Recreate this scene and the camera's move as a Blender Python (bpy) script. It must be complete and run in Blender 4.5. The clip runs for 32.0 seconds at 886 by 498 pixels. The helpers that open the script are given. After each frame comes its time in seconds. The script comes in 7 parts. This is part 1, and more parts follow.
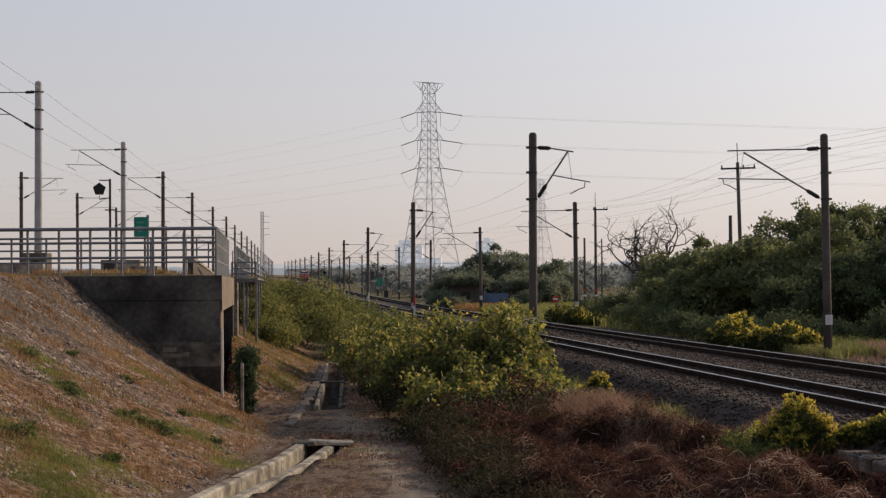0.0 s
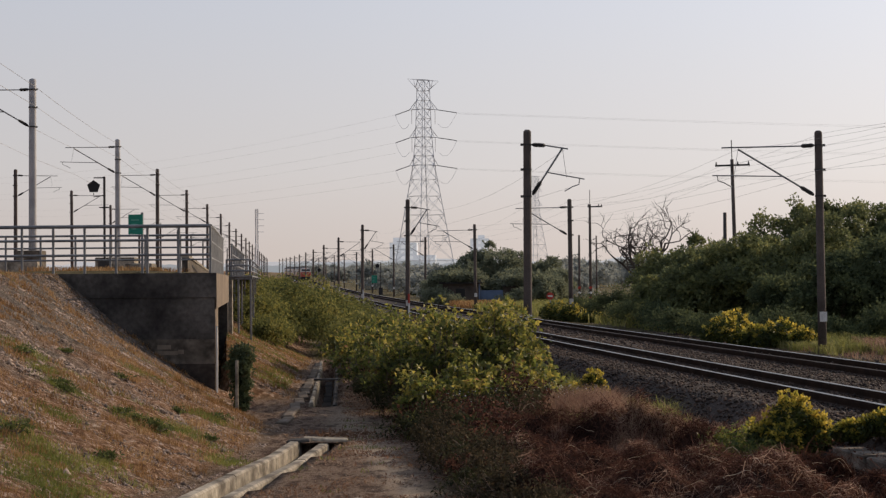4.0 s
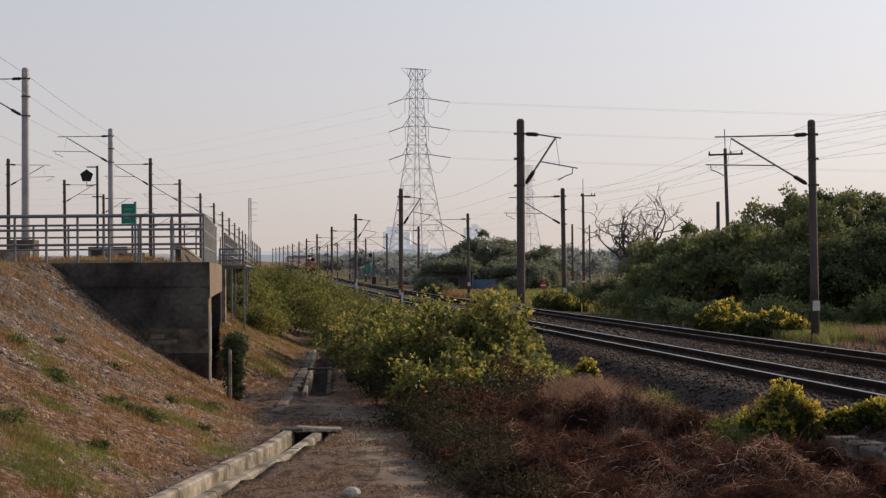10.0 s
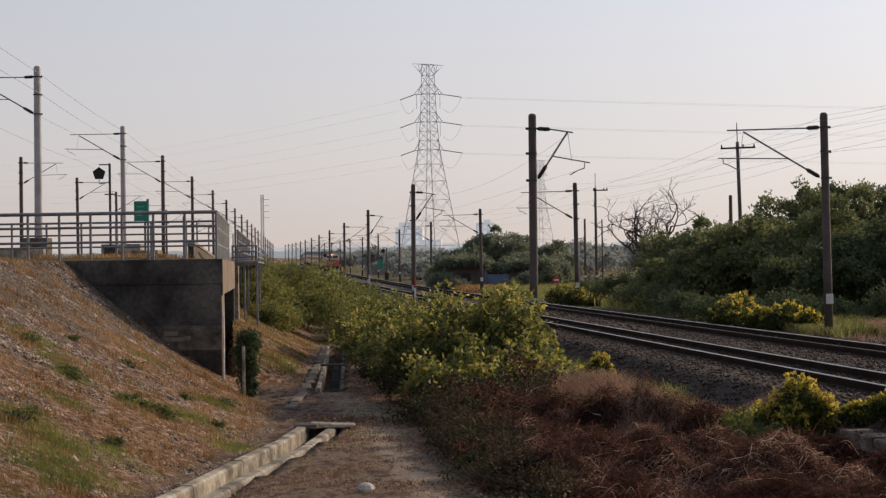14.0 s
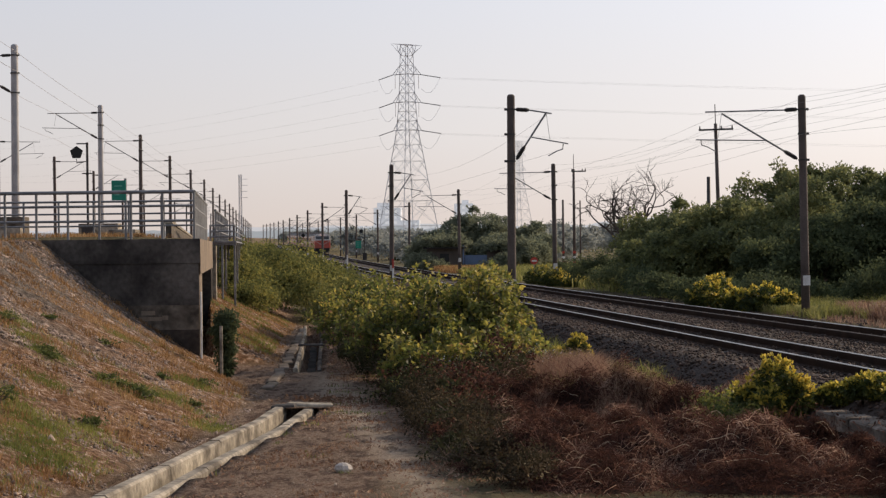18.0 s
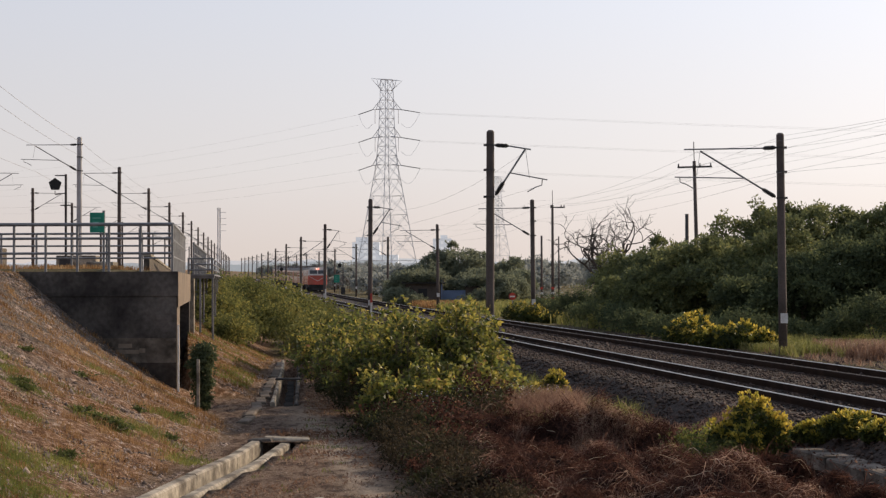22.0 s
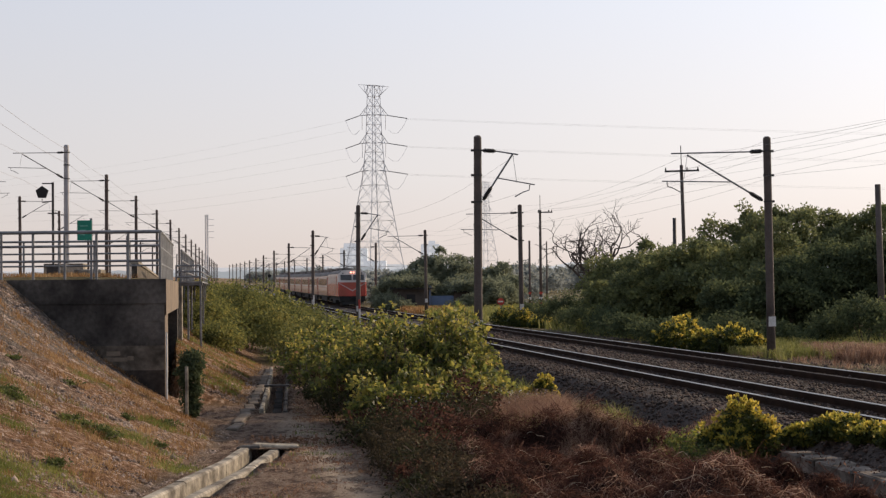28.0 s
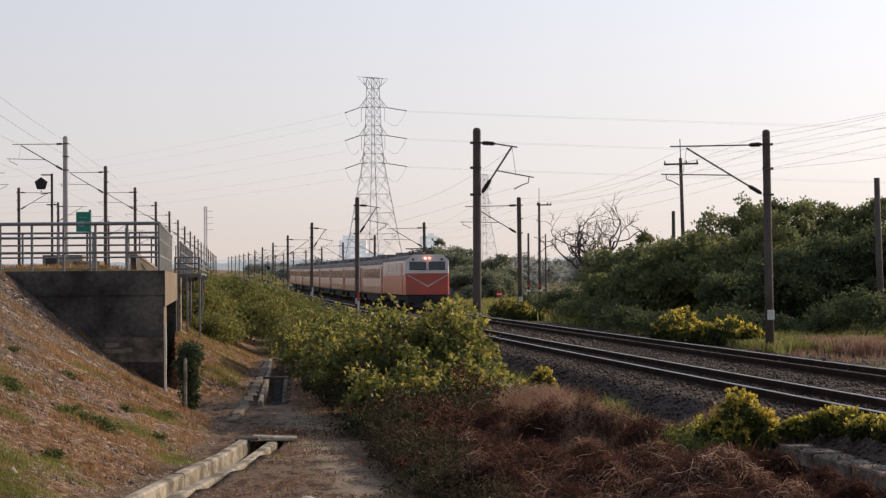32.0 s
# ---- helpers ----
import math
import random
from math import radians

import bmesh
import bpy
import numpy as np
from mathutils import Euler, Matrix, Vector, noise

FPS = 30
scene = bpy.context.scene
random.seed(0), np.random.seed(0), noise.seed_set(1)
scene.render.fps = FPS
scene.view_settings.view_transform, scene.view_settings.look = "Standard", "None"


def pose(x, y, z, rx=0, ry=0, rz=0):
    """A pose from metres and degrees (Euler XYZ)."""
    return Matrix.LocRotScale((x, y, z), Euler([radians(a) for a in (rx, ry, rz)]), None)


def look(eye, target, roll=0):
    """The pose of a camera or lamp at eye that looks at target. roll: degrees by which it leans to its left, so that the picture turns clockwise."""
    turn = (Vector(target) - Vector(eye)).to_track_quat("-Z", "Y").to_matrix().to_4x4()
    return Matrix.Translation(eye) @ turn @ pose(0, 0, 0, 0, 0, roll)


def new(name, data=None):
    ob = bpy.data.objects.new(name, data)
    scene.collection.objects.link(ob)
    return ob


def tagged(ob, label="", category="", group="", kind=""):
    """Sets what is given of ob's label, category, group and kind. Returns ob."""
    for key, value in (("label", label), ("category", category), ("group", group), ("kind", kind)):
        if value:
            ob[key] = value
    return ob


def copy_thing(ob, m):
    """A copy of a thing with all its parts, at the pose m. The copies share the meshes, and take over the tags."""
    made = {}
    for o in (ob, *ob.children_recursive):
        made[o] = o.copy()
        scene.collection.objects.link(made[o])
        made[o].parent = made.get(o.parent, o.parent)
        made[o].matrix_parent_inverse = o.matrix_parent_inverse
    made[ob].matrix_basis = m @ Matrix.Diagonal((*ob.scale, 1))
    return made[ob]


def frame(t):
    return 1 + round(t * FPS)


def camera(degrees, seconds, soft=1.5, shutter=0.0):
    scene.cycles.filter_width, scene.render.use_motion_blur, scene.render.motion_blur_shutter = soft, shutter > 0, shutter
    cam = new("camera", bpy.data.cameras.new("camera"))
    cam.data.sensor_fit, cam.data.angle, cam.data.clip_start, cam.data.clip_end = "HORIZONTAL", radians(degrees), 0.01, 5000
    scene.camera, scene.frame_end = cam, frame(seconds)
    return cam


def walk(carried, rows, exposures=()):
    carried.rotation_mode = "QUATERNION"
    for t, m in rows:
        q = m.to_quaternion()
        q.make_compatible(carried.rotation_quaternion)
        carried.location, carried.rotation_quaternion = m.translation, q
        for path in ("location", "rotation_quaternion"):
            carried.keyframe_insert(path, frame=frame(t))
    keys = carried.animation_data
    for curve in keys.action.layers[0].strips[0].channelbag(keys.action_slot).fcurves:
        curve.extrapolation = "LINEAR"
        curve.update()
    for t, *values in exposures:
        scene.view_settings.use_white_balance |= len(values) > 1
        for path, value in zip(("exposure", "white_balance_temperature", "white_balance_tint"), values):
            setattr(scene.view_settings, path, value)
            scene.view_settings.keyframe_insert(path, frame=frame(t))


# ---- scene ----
# Hand-held camera on a spot two metres above the rails, turning a little all the time.
EYE_Z = 2.06
cam = camera(27.13, 32.0, soft=1.32)
# seconds, tilt, lean and turn in degrees
PATH = [
    (0, 1.091, 0.398, 1.745), (0.5, 0.935, 0.671, 1.696), (1, 0.956, 0.517, 1.882), (1.5, 0.984, 0.716, 1.734),
    (2, 0.692, 0.577, 1.772), (2.5, 0.833, 0.283, 1.790), (3, 0.810, 0.336, 1.719), (3.5, 0.975, 0.499, 1.536),
    (5.5, 1.022, 0.273, 1.826), (6, 0.712, 0.397, 1.830), (6.5, 0.772, 0.466, 1.586), (7, 0.640, 0.666, 1.424),
    (7.5, 0.563, 0.535, 1.022), (8, 0.626, 0.587, 0.985), (8.5, 0.652, 0.501, 1.275), (9, 0.847, 0.545, 1.558),
    (9.5, 0.878, 0.477, 1.400), (10, 0.664, 0.476, 1.367), (10.5, 0.628, 0.451, 1.068), (11, 0.722, 0.366, 1.227),
    (11.5, 0.754, 0.342, 1.252), (12, 0.878, 0.435, 1.660), (12.5, 0.879, 0.470, 1.507), (13, 0.710, 0.547, 1.443),
    (13.5, 0.587, 0.641, 1.623), (14, 0.525, 0.835, 1.762), (14.5, 0.411, 0.783, 1.728), (15, 0.163, 0.689, 1.608),
    (15.5, 0.199, 0.746, 1.293), (17.5, 0.076, 0.472, 1.134), (18, -0.092, 0.641, 1.078), (18.5, -0.104, 0.581, 0.920),
    (19, -0.001, 0.602, 1.006), (19.5, 0.208, 0.480, 1.011), (20, 0.344, 0.182, 0.769), (20.5, 0.407, 0.278, 0.559),
    (21, 0.457, 0.159, 0.548), (21.5, 0.562, 0.220, 0.292), (22, 0.995, 0.168, 0.405), (22.5, 0.991, 0.343, 0.316),
    (23, 0.985, 0.385, 0.345), (23.5, 0.751, 0.319, 0.532), (24, 0.525, 0.359, 0.632), (24.5, 0.664, 0.199, 0.816),
    (25, 0.835, 0.045, 0.545), (25.5, 1.171, 0.241, 0.204), (27.5, 1.062, 0.256, -0.087), (28, 1.165, 0.552, 0.035),
    (28.5, 0.848, 0.404, 0.027), (29, 0.738, 0.568, -0.036), (29.5, 0.678, 0.481, -0.071), (30, 0.649, 0.093, -0.176),
    (30.5, 0.543, 0.322, 0.023), (31, 0.685, 0.388, -0.001), (31.5, 0.827, 0.525, 0.138), (32, 0.929, 0.406, 0.000),
]
walk(cam, [(t, pose(0, 0, EYE_Z, 90 + p, r, w)) for t, p, r, w in PATH],
     exposures=[(0.0, -0.10), (9.0, -0.06), (15.0, 0.0), (17.6, 0.13), (19.0, 0.14), (25.0, 0.18), (32.0, 0.18)])

# ---- light ----
SUN_AZ, SUN_EL = 52.0, 25.0          # degrees clockwise from +y, and above the horizon
world = bpy.data.worlds.new("sky")
scene.world = world
world.use_nodes = True
wn, wl = world.node_tree.nodes, world.node_tree.links
wn.clear()
sky = wn.new("ShaderNodeTexSky")
sky.sky_type, sky.sun_disc = "NISHITA", False
sky.sun_elevation, sky.sun_rotation = radians(SUN_EL), radians(SUN_AZ)
sky.air_density, sky.dust_density, sky.ozone_density = 1.0, 4.0, 1.5
# hazy winter afternoon: the blue of the upper sky is washed out to a pale warm horizon
wco = wn.new("ShaderNodeTexCoord")
wsep = wn.new("ShaderNodeSeparateXYZ")
wramp = wn.new("ShaderNodeValToRGB")
wramp.color_ramp.elements[0].position = 0.0
wramp.color_ramp.elements[0].color = (0.775, 0.66, 0.60, 1)
wramp.color_ramp.elements[1].position = 0.16
wramp.color_ramp.elements[1].color = (0.675, 0.695, 0.775, 1)
e = wramp.color_ramp.elements.new(0.06)
e.color = (0.765, 0.725, 0.725, 1)
e = wramp.color_ramp.elements.new(0.34)
e.color = (0.47, 0.525, 0.64, 1)
e = wramp.color_ramp.elements.new(0.7)
e.color = (0.36, 0.43, 0.57, 1)
# the haze is brighter towards the sun
wdot = wn.new("ShaderNodeVectorMath")
wdot.operation = "DOT_PRODUCT"
wdot.inputs[1].default_value = (math.sin(radians(SUN_AZ)) * math.cos(radians(SUN_EL)), math.cos(radians(SUN_AZ)) * math.cos(radians(SUN_EL)), math.sin(radians(SUN_EL)))
wpow = wn.new("ShaderNodeMath")
wpow.operation = "POWER"
wpow.use_clamp = True
wpow.inputs[1].default_value = 3.0
wadd = wn.new("ShaderNodeMath")
wadd.operation = "MULTIPLY_ADD"
wadd.inputs[1].default_value, wadd.inputs[2].default_value = 0.74, 0.885
wmix = wn.new("ShaderNodeMixRGB")
wmix.inputs["Fac"].default_value = 0.85
wbg = wn.new("ShaderNodeBackground")
wout = wn.new("ShaderNodeOutputWorld")
wscale = wn.new("ShaderNodeMixRGB")
wscale.blend_type = "MULTIPLY"
wscale.inputs["Fac"].default_value = 1.0
wscale.inputs["Color2"].default_value = (0.10, 0.10, 0.10, 1)
wl.new(wco.outputs["Generated"], wsep.inputs[0])
wl.new(wsep.outputs["Z"], wramp.inputs["Fac"])
wl.new(sky.outputs[0], wscale.inputs["Color1"])
wl.new(wscale.outputs[0], wmix.inputs["Color1"])
wl.new(wramp.outputs[0], wmix.inputs["Color2"])
wl.new(wmix.outputs[0], wbg.inputs["Color"])
wl.new(wco.outputs["Generated"], wdot.inputs[0])
wl.new(wdot.outputs["Value"], wpow.inputs[0])
wl.new(wpow.outputs[0], wadd.inputs[0])
wl.new(wadd.outputs[0], wbg.inputs["Strength"])
wl.new(wbg.outputs[0], wout.inputs["Surface"])

sun = new("sun", bpy.data.lights.new("sun", "SUN"))
sun.data.energy, sun.data.angle, sun.data.color = 3.75, radians(0.8), (1.0, 0.80, 0.57)
sa, se = radians(SUN_AZ), radians(SUN_EL)
SUN_DIR = Vector((math.sin(sa) * math.cos(se), math.cos(sa) * math.cos(se), math.sin(se)))
sun.matrix_world = look(SUN_DIR * 200, (0, 0, 0))


# ---- materials ----
def mat(name, base, rough=0.8, dark=None, scale=3.0, amount=0.5, fine=25.0, bump=0.15, metal=0.0, island=0.0, spec=0.3):
    """A plain surface with blotches at one scale and grain at another."""
    m = bpy.data.materials.new(name)
    m.use_nodes = True
    n, l = m.node_tree.nodes, m.node_tree.links
    b = n["Principled BSDF"]
    b.inputs["Roughness"].default_value, b.inputs["Metallic"].default_value = rough, metal
    b.inputs["Specular IOR Level"].default_value = spec
    co = n.new("ShaderNodeTexCoord")
    n1, n2 = n.new("ShaderNodeTexNoise"), n.new("ShaderNodeTexNoise")
    n1.inputs["Scale"].default_value, n1.inputs["Detail"].default_value = scale, 6
    n2.inputs["Scale"].default_value, n2.inputs["Detail"].default_value = fine, 4
    l.new(co.outputs["Object"], n1.inputs["Vector"])
    l.new(co.outputs["Object"], n2.inputs["Vector"])
    ramp = n.new("ShaderNodeValToRGB")
    ramp.color_ramp.elements[0].position, ramp.color_ramp.elements[1].position = 0.35, 0.68
    ramp.color_ramp.elements[0].color = (*(dark or [c * 0.6 for c in base]), 1)
    ramp.color_ramp.elements[1].color = (*base, 1)
    l.new(n1.outputs["Fac"], ramp.inputs["Fac"])
    mul = n.new("ShaderNodeMixRGB")
    mul.blend_type = "OVERLAY"
    mul.inputs["Fac"].default_value = amount
    l.new(ramp.outputs[0], mul.inputs["Color1"])
    l.new(n2.outputs["Fac"], mul.inputs["Color2"])
    col = mul.outputs[0]
    if island:
        geo = n.new("ShaderNodeNewGeometry")
        hs = n.new("ShaderNodeHueSaturation")
        mr = n.new("ShaderNodeMapRange")
        mr.inputs["To Min"].default_value, mr.inputs["To Max"].default_value = 1 - island, 1 + island
        l.new(geo.outputs["Random Per Island"], mr.inputs["Value"])
        l.new(mr.outputs[0], hs.inputs["Value"])
        l.new(col, hs.inputs["Color"])
        col = hs.outputs[0]
    l.new(col, b.inputs["Base Color"])
    if bump:
        bp = n.new("ShaderNodeBump")
        bp.inputs["Strength"].default_value, bp.inputs["Distance"].default_value = bump, 0.05
        l.new(n2.outputs["Fac"], bp.inputs["Height"])
        l.new(bp.outputs[0], b.inputs["Normal"])
    return m


def leafy(name, stops, through_light=0.45, rough=0.5, gloss=0.3):
    """Leaves: every leaf has a colour of its own from the stops, and lets some light through."""
    m = bpy.data.materials.new(name)
    m.use_nodes = True
    n, l = m.node_tree.nodes, m.node_tree.links
    b = n["Principled BSDF"]
    out = n["Material Output"]
    b.inputs["Roughness"].default_value = rough
    b.inputs["Specular IOR Level"].default_value = gloss
    geo = n.new("ShaderNodeNewGeometry")
    co = n.new("ShaderNodeTexCoord")
    nz = n.new("ShaderNodeTexNoise")
    nz.inputs["Scale"].default_value, nz.inputs["Detail"].default_value = 0.9, 3
    l.new(co.outputs["Object"], nz.inputs["Vector"])
    mix = n.new("ShaderNodeMath")
    mix.operation = "MULTIPLY_ADD"
    mix.inputs[1].default_value = 0.55
    off = n.new("ShaderNodeMath")
    off.operation = "MULTIPLY_ADD"
    off.inputs[1].default_value, off.inputs[2].default_value = 1.4, -0.45
    l.new(nz.outputs["Fac"], off.inputs[0])
    l.new(geo.outputs["Random Per Island"], mix.inputs[0])
    l.new(off.outputs[0], mix.inputs[2])
    ramp = n.new("ShaderNodeValToRGB")
    els = ramp.color_ramp.elements
    els[0].position, els[0].color = stops[0][0], (*stops[0][1], 1)
    els[1].position, els[1].color = stops[-1][0], (*stops[-1][1], 1)
    for p, c in stops[1:-1]:
        els.new(p).color = (*c, 1)
    l.new(mix.outputs[0], ramp.inputs["Fac"])
    l.new(ramp.outputs[0], b.inputs["Base Color"])
    tr = n.new("ShaderNodeBsdfTranslucent")
    l.new(ramp.outputs[0], tr.inputs["Color"])
    ms = n.new("ShaderNodeMixShader")
    ms.inputs["Fac"].default_value = through_light
    l.new(b.outputs[0], ms.inputs[1])
    l.new(tr.outputs[0], ms.inputs[2])
    l.new(ms.outputs[0], out.inputs["Surface"])
    return m


def glow(name, colour, strength):
    m = bpy.data.materials.new(name)
    m.use_nodes = True
    b = m.node_tree.nodes["Principled BSDF"]
    b.inputs["Base Color"].default_value = (*colour, 1)
    b.inputs["Emission Color"].default_value = (*colour, 1)
    b.inputs["Emission Strength"].default_value = strength
    return m


def ground_material():
    """Bare earth, dry grass and litter; the three masks say what lies where."""
    m = bpy.data.materials.new("ground_earth")
    m.use_nodes = True
    n, l = m.node_tree.nodes, m.node_tree.links
    b = n["Principled BSDF"]
    b.inputs["Roughness"].default_value = 0.95
    b.inputs["Specular IOR Level"].default_value = 0.15
    co = n.new("ShaderNodeTexCoord")

    def noise_node(s, detail=6, rough=0.6, stretch=None):
        t = n.new("ShaderNodeTexNoise")
        t.inputs["Scale"].default_value, t.inputs["Detail"].default_value, t.inputs["Roughness"].default_value = s, detail, rough
        if stretch:
            mp = n.new("ShaderNodeMapping")
            mp.inputs["Scale"].default_value = stretch
            l.new(co.outputs["Object"], mp.inputs["Vector"])
            l.new(mp.outputs[0], t.inputs["Vector"])
        else:
            l.new(co.outputs["Object"], t.inputs["Vector"])
        return t.outputs["Fac"]

    def ramp_node(src, *stops):
        r = n.new("ShaderNodeValToRGB")
        els = r.color_ramp.elements
        els[0].position, els[0].color = stops[0][0], (*stops[0][1], 1)
        els[1].position, els[1].color = stops[-1][0], (*stops[-1][1], 1)
        for p, c in stops[1:-1]:
            els.new(p).color = (*c, 1)
        l.new(src, r.inputs["Fac"])
        return r.outputs[0]

    def mixed(fac, a, c, kind="MIX"):
        x = n.new("ShaderNodeMixRGB")
        x.blend_type = kind
        if isinstance(fac, float):
            x.inputs["Fac"].default_value = fac
        else:
            l.new(fac, x.inputs["Fac"])
        l.new(a, x.inputs["Color1"])
        l.new(c, x.inputs["Color2"])
        return x.outputs[0]

    def mask(name):
        a = n.new("ShaderNodeAttribute")
        a.attribute_name = name
        return a.outputs["Fac"]

    big, mid, fine = noise_node(0.45), noise_node(1.9, 9, 0.68), noise_node(16.0, 8, 0.75)
    field = ramp_node(mid, (0.3, (0.075, 0.06, 0.034)), (0.5, (0.13, 0.105, 0.05)), (0.7, (0.19, 0.15, 0.08)))
    # rain has drawn the earth of the bank into streaks down the slope
    wide = ramp_node(noise_node(1.3, 8, 0.66, (0.3, 1.0, 0.5)), (0.34, (0.11, 0.066, 0.043)), (0.43, (0.30, 0.182, 0.12)), (0.5, (0.37, 0.175, 0.066)), (0.56, (0.31, 0.142, 0.053)), (0.64, (0.52, 0.395, 0.30)))
    grit = ramp_node(noise_node(7.5, 6, 0.7), (0.41, (0.035, 0.022, 0.016)), (0.48, (0.19, 0.11, 0.07)), (0.55, (0.38, 0.24, 0.155)), (0.62, (0.66, 0.54, 0.45)))
    slope = mixed(0.64, wide, grit)
    scree = ramp_node(noise_node(7.0, 9, 0.8), (0.36, (0.045, 0.037, 0.031)), (0.5, (0.15, 0.122, 0.10)), (0.66, (0.36, 0.31, 0.265)))
    grass = ramp_node(fine, (0.3, (0.10, 0.11, 0.03)), (0.7, (0.17, 0.16, 0.05)))
    sel = ramp_node(noise_node(0.6, 6, 0.6, (0.45, 1.0, 0.6)), (0.62, (0, 0, 0)), (0.74, (0.8, 0.8, 0.8)))
    slope = mixed(sel, slope, grass)
    slope = mixed(mask("scree"), slope, scree)
    trod = noise_node(4.6, 10, 0.78, (1.0, 0.42, 1.0))
    path = ramp_node(trod, (0.30, (0.05, 0.032, 0.024)), (0.41, (0.095, 0.055, 0.038)), (0.48, (0.175, 0.11, 0.076)), (0.55, (0.32, 0.23, 0.167)), (0.61, (0.17, 0.088, 0.054)), (0.72, (0.09, 0.047, 0.03)))
    c = mixed(mask("slope"), field, slope)
    # pale ramp for the strip of path that lies in the sun
    sunworn = ramp_node(trod, (0.38, (0.20, 0.14, 0.10)), (0.5, (0.52, 0.41, 0.31)), (0.62, (0.58, 0.47, 0.36)), (0.75, (0.33, 0.25, 0.19)))
    c = mixed(mask("path"), c, path)
    c = mixed(mask("sunworn"), c, sunworn)
    c = mixed(0.55, c, fine, "OVERLAY")
    l.new(c, b.inputs["Base Color"])
    bp = n.new("ShaderNodeBump")
    bp.inputs["Strength"].default_value, bp.inputs["Distance"].default_value = 1.0, 0.2
    l.new(fine, bp.inputs["Height"])
    l.new(bp.outputs[0], b.inputs["Normal"])
    return m


M_GROUND = ground_material()
M_BALLAST = mat("ballast_stone", (0.070, 0.048, 0.039), 0.95, (0.025, 0.018, 0.015), 9.0, 0.7, 30.0, 0.8)
M_STONE = mat("loose_stone", (0.36, 0.285, 0.22), 0.9, (0.18, 0.13, 0.10), 2.0, 0.4, 20.0, 0.2, island=0.5)
M_RUBBLE = mat("grey_rubble", (0.36, 0.268, 0.21), 0.92, (0.17, 0.12, 0.092), 2.0, 0.4, 20.0, 0.2, island=0.55)
M_SLEEPER = mat("sleeper_concrete", (0.06, 0.046, 0.038), 0.95, (0.035, 0.027, 0.022), 2.0, spec=0.03)
M_RAIL = mat("rail_steel", (0.05, 0.03, 0.022), 0.9, (0.03, 0.02, 0.016), 2.0, 0.4, 30.0, 0.1, spec=0.03)
M_RAILHEAD = mat("polished_rail_head", (0.42, 0.40, 0.38), 0.38, (0.3, 0.28, 0.26), 1.0, 0.2, 30.0, 0.0, 1.0)
# Darker copy of the polished head that takes its highlight away.
M_RAILDIM = mat("dimmed_rail_head", (0.10, 0.08, 0.07), 0.7, (0.07, 0.055, 0.05), 1.0, 0.2, 30.0, 0.0, 0.6)
M_CONC = mat("weathered_concrete", (0.125, 0.11, 0.098), 0.92, (0.036, 0.032, 0.030), 0.9, 0.65, 9.0, 0.35, spec=0.1)
# Sunlit copy of the wall concrete: faces towards the sun, and some patches.
M_CONC_END = mat("sunlit_tan_concrete", (0.27, 0.21, 0.16), 0.92, (0.17, 0.135, 0.105), 1.1, 0.4, 9.0, 0.3, spec=0.1)
M_CONC_FOOT = mat("dark_foot_concrete", (0.075, 0.06, 0.05), 0.9, (0.028, 0.023, 0.02), 1.6, 0.6, 9.0, 0.35, spec=0.12)
M_CONC_PATCH = mat("patched_concrete", (0.18, 0.15, 0.12), 0.92, (0.065, 0.054, 0.044), 2.6, 0.6, 9.0, 0.3, spec=0.1)
M_CONC_LIGHT = mat("pale_concrete", (0.42, 0.365, 0.29), 0.92, (0.12, 0.10, 0.08), 1.9, 0.7, 11.0, 0.4, spec=0.1)
M_POLE = mat("pole_concrete", (0.115, 0.09, 0.08), 0.85, (0.065, 0.052, 0.047), 1.2, 0.4, 20.0, 0.15)
M_POLE_GREY = mat("pole_grey", (0.42, 0.40, 0.40), 0.6, (0.28, 0.27, 0.27), 1.2, 0.3, 20.0, 0.05)
M_STEEL = mat("galvanised_steel", (0.23, 0.228, 0.235), 0.5, (0.15, 0.148, 0.15), 3.0, 0.3, 30.0, 0.05, 0.3)
M_DARKSTEEL = mat("dark_fitting", (0.05, 0.045, 0.045), 0.6, None, 3.0, 0.3, 30.0, 0.05)
M_WIRE = mat("copper_wire", (0.34, 0.315, 0.305), 0.6, None, 1.0, 0.2, 5.0, 0.0)
M_PYLON = mat("pylon_steel", (0.62, 0.62, 0.64), 0.6, (0.5, 0.5, 0.52), 0.5, 0.2, 5.0, 0.0)
M_WHITE = mat("white_paint", (0.72, 0.70, 0.68), 0.6, (0.5, 0.48, 0.46), 3.0, 0.3, 20.0, 0.05)
M_RED = mat("red_paint", (0.45, 0.06, 0.04), 0.6, (0.3, 0.04, 0.03), 3.0, 0.3, 20.0, 0.05)
M_GREEN = mat("green_sign_paint", (0.02, 0.24, 0.16), 0.5, (0.015, 0.18, 0.12), 2.0, 0.2, 20.0, 0.02)
M_BLACK = mat("black_paint", (0.015, 0.015, 0.016), 0.5, None, 2.0, 0.2, 20.0, 0.0)
M_BARK = mat("bark", (0.20, 0.15, 0.11), 0.95, (0.085, 0.065, 0.05), 4.0, 0.6, 30.0, 0.5)
M_TWIG = mat("dead_wood", (0.12, 0.098, 0.088), 0.95, (0.065, 0.052, 0.046), 4.0, 0.4, 30.0, 0.2)
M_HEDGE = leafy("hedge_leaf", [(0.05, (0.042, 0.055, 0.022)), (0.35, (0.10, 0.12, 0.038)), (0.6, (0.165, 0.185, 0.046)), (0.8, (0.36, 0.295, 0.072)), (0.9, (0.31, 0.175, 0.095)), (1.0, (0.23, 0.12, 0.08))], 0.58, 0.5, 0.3)
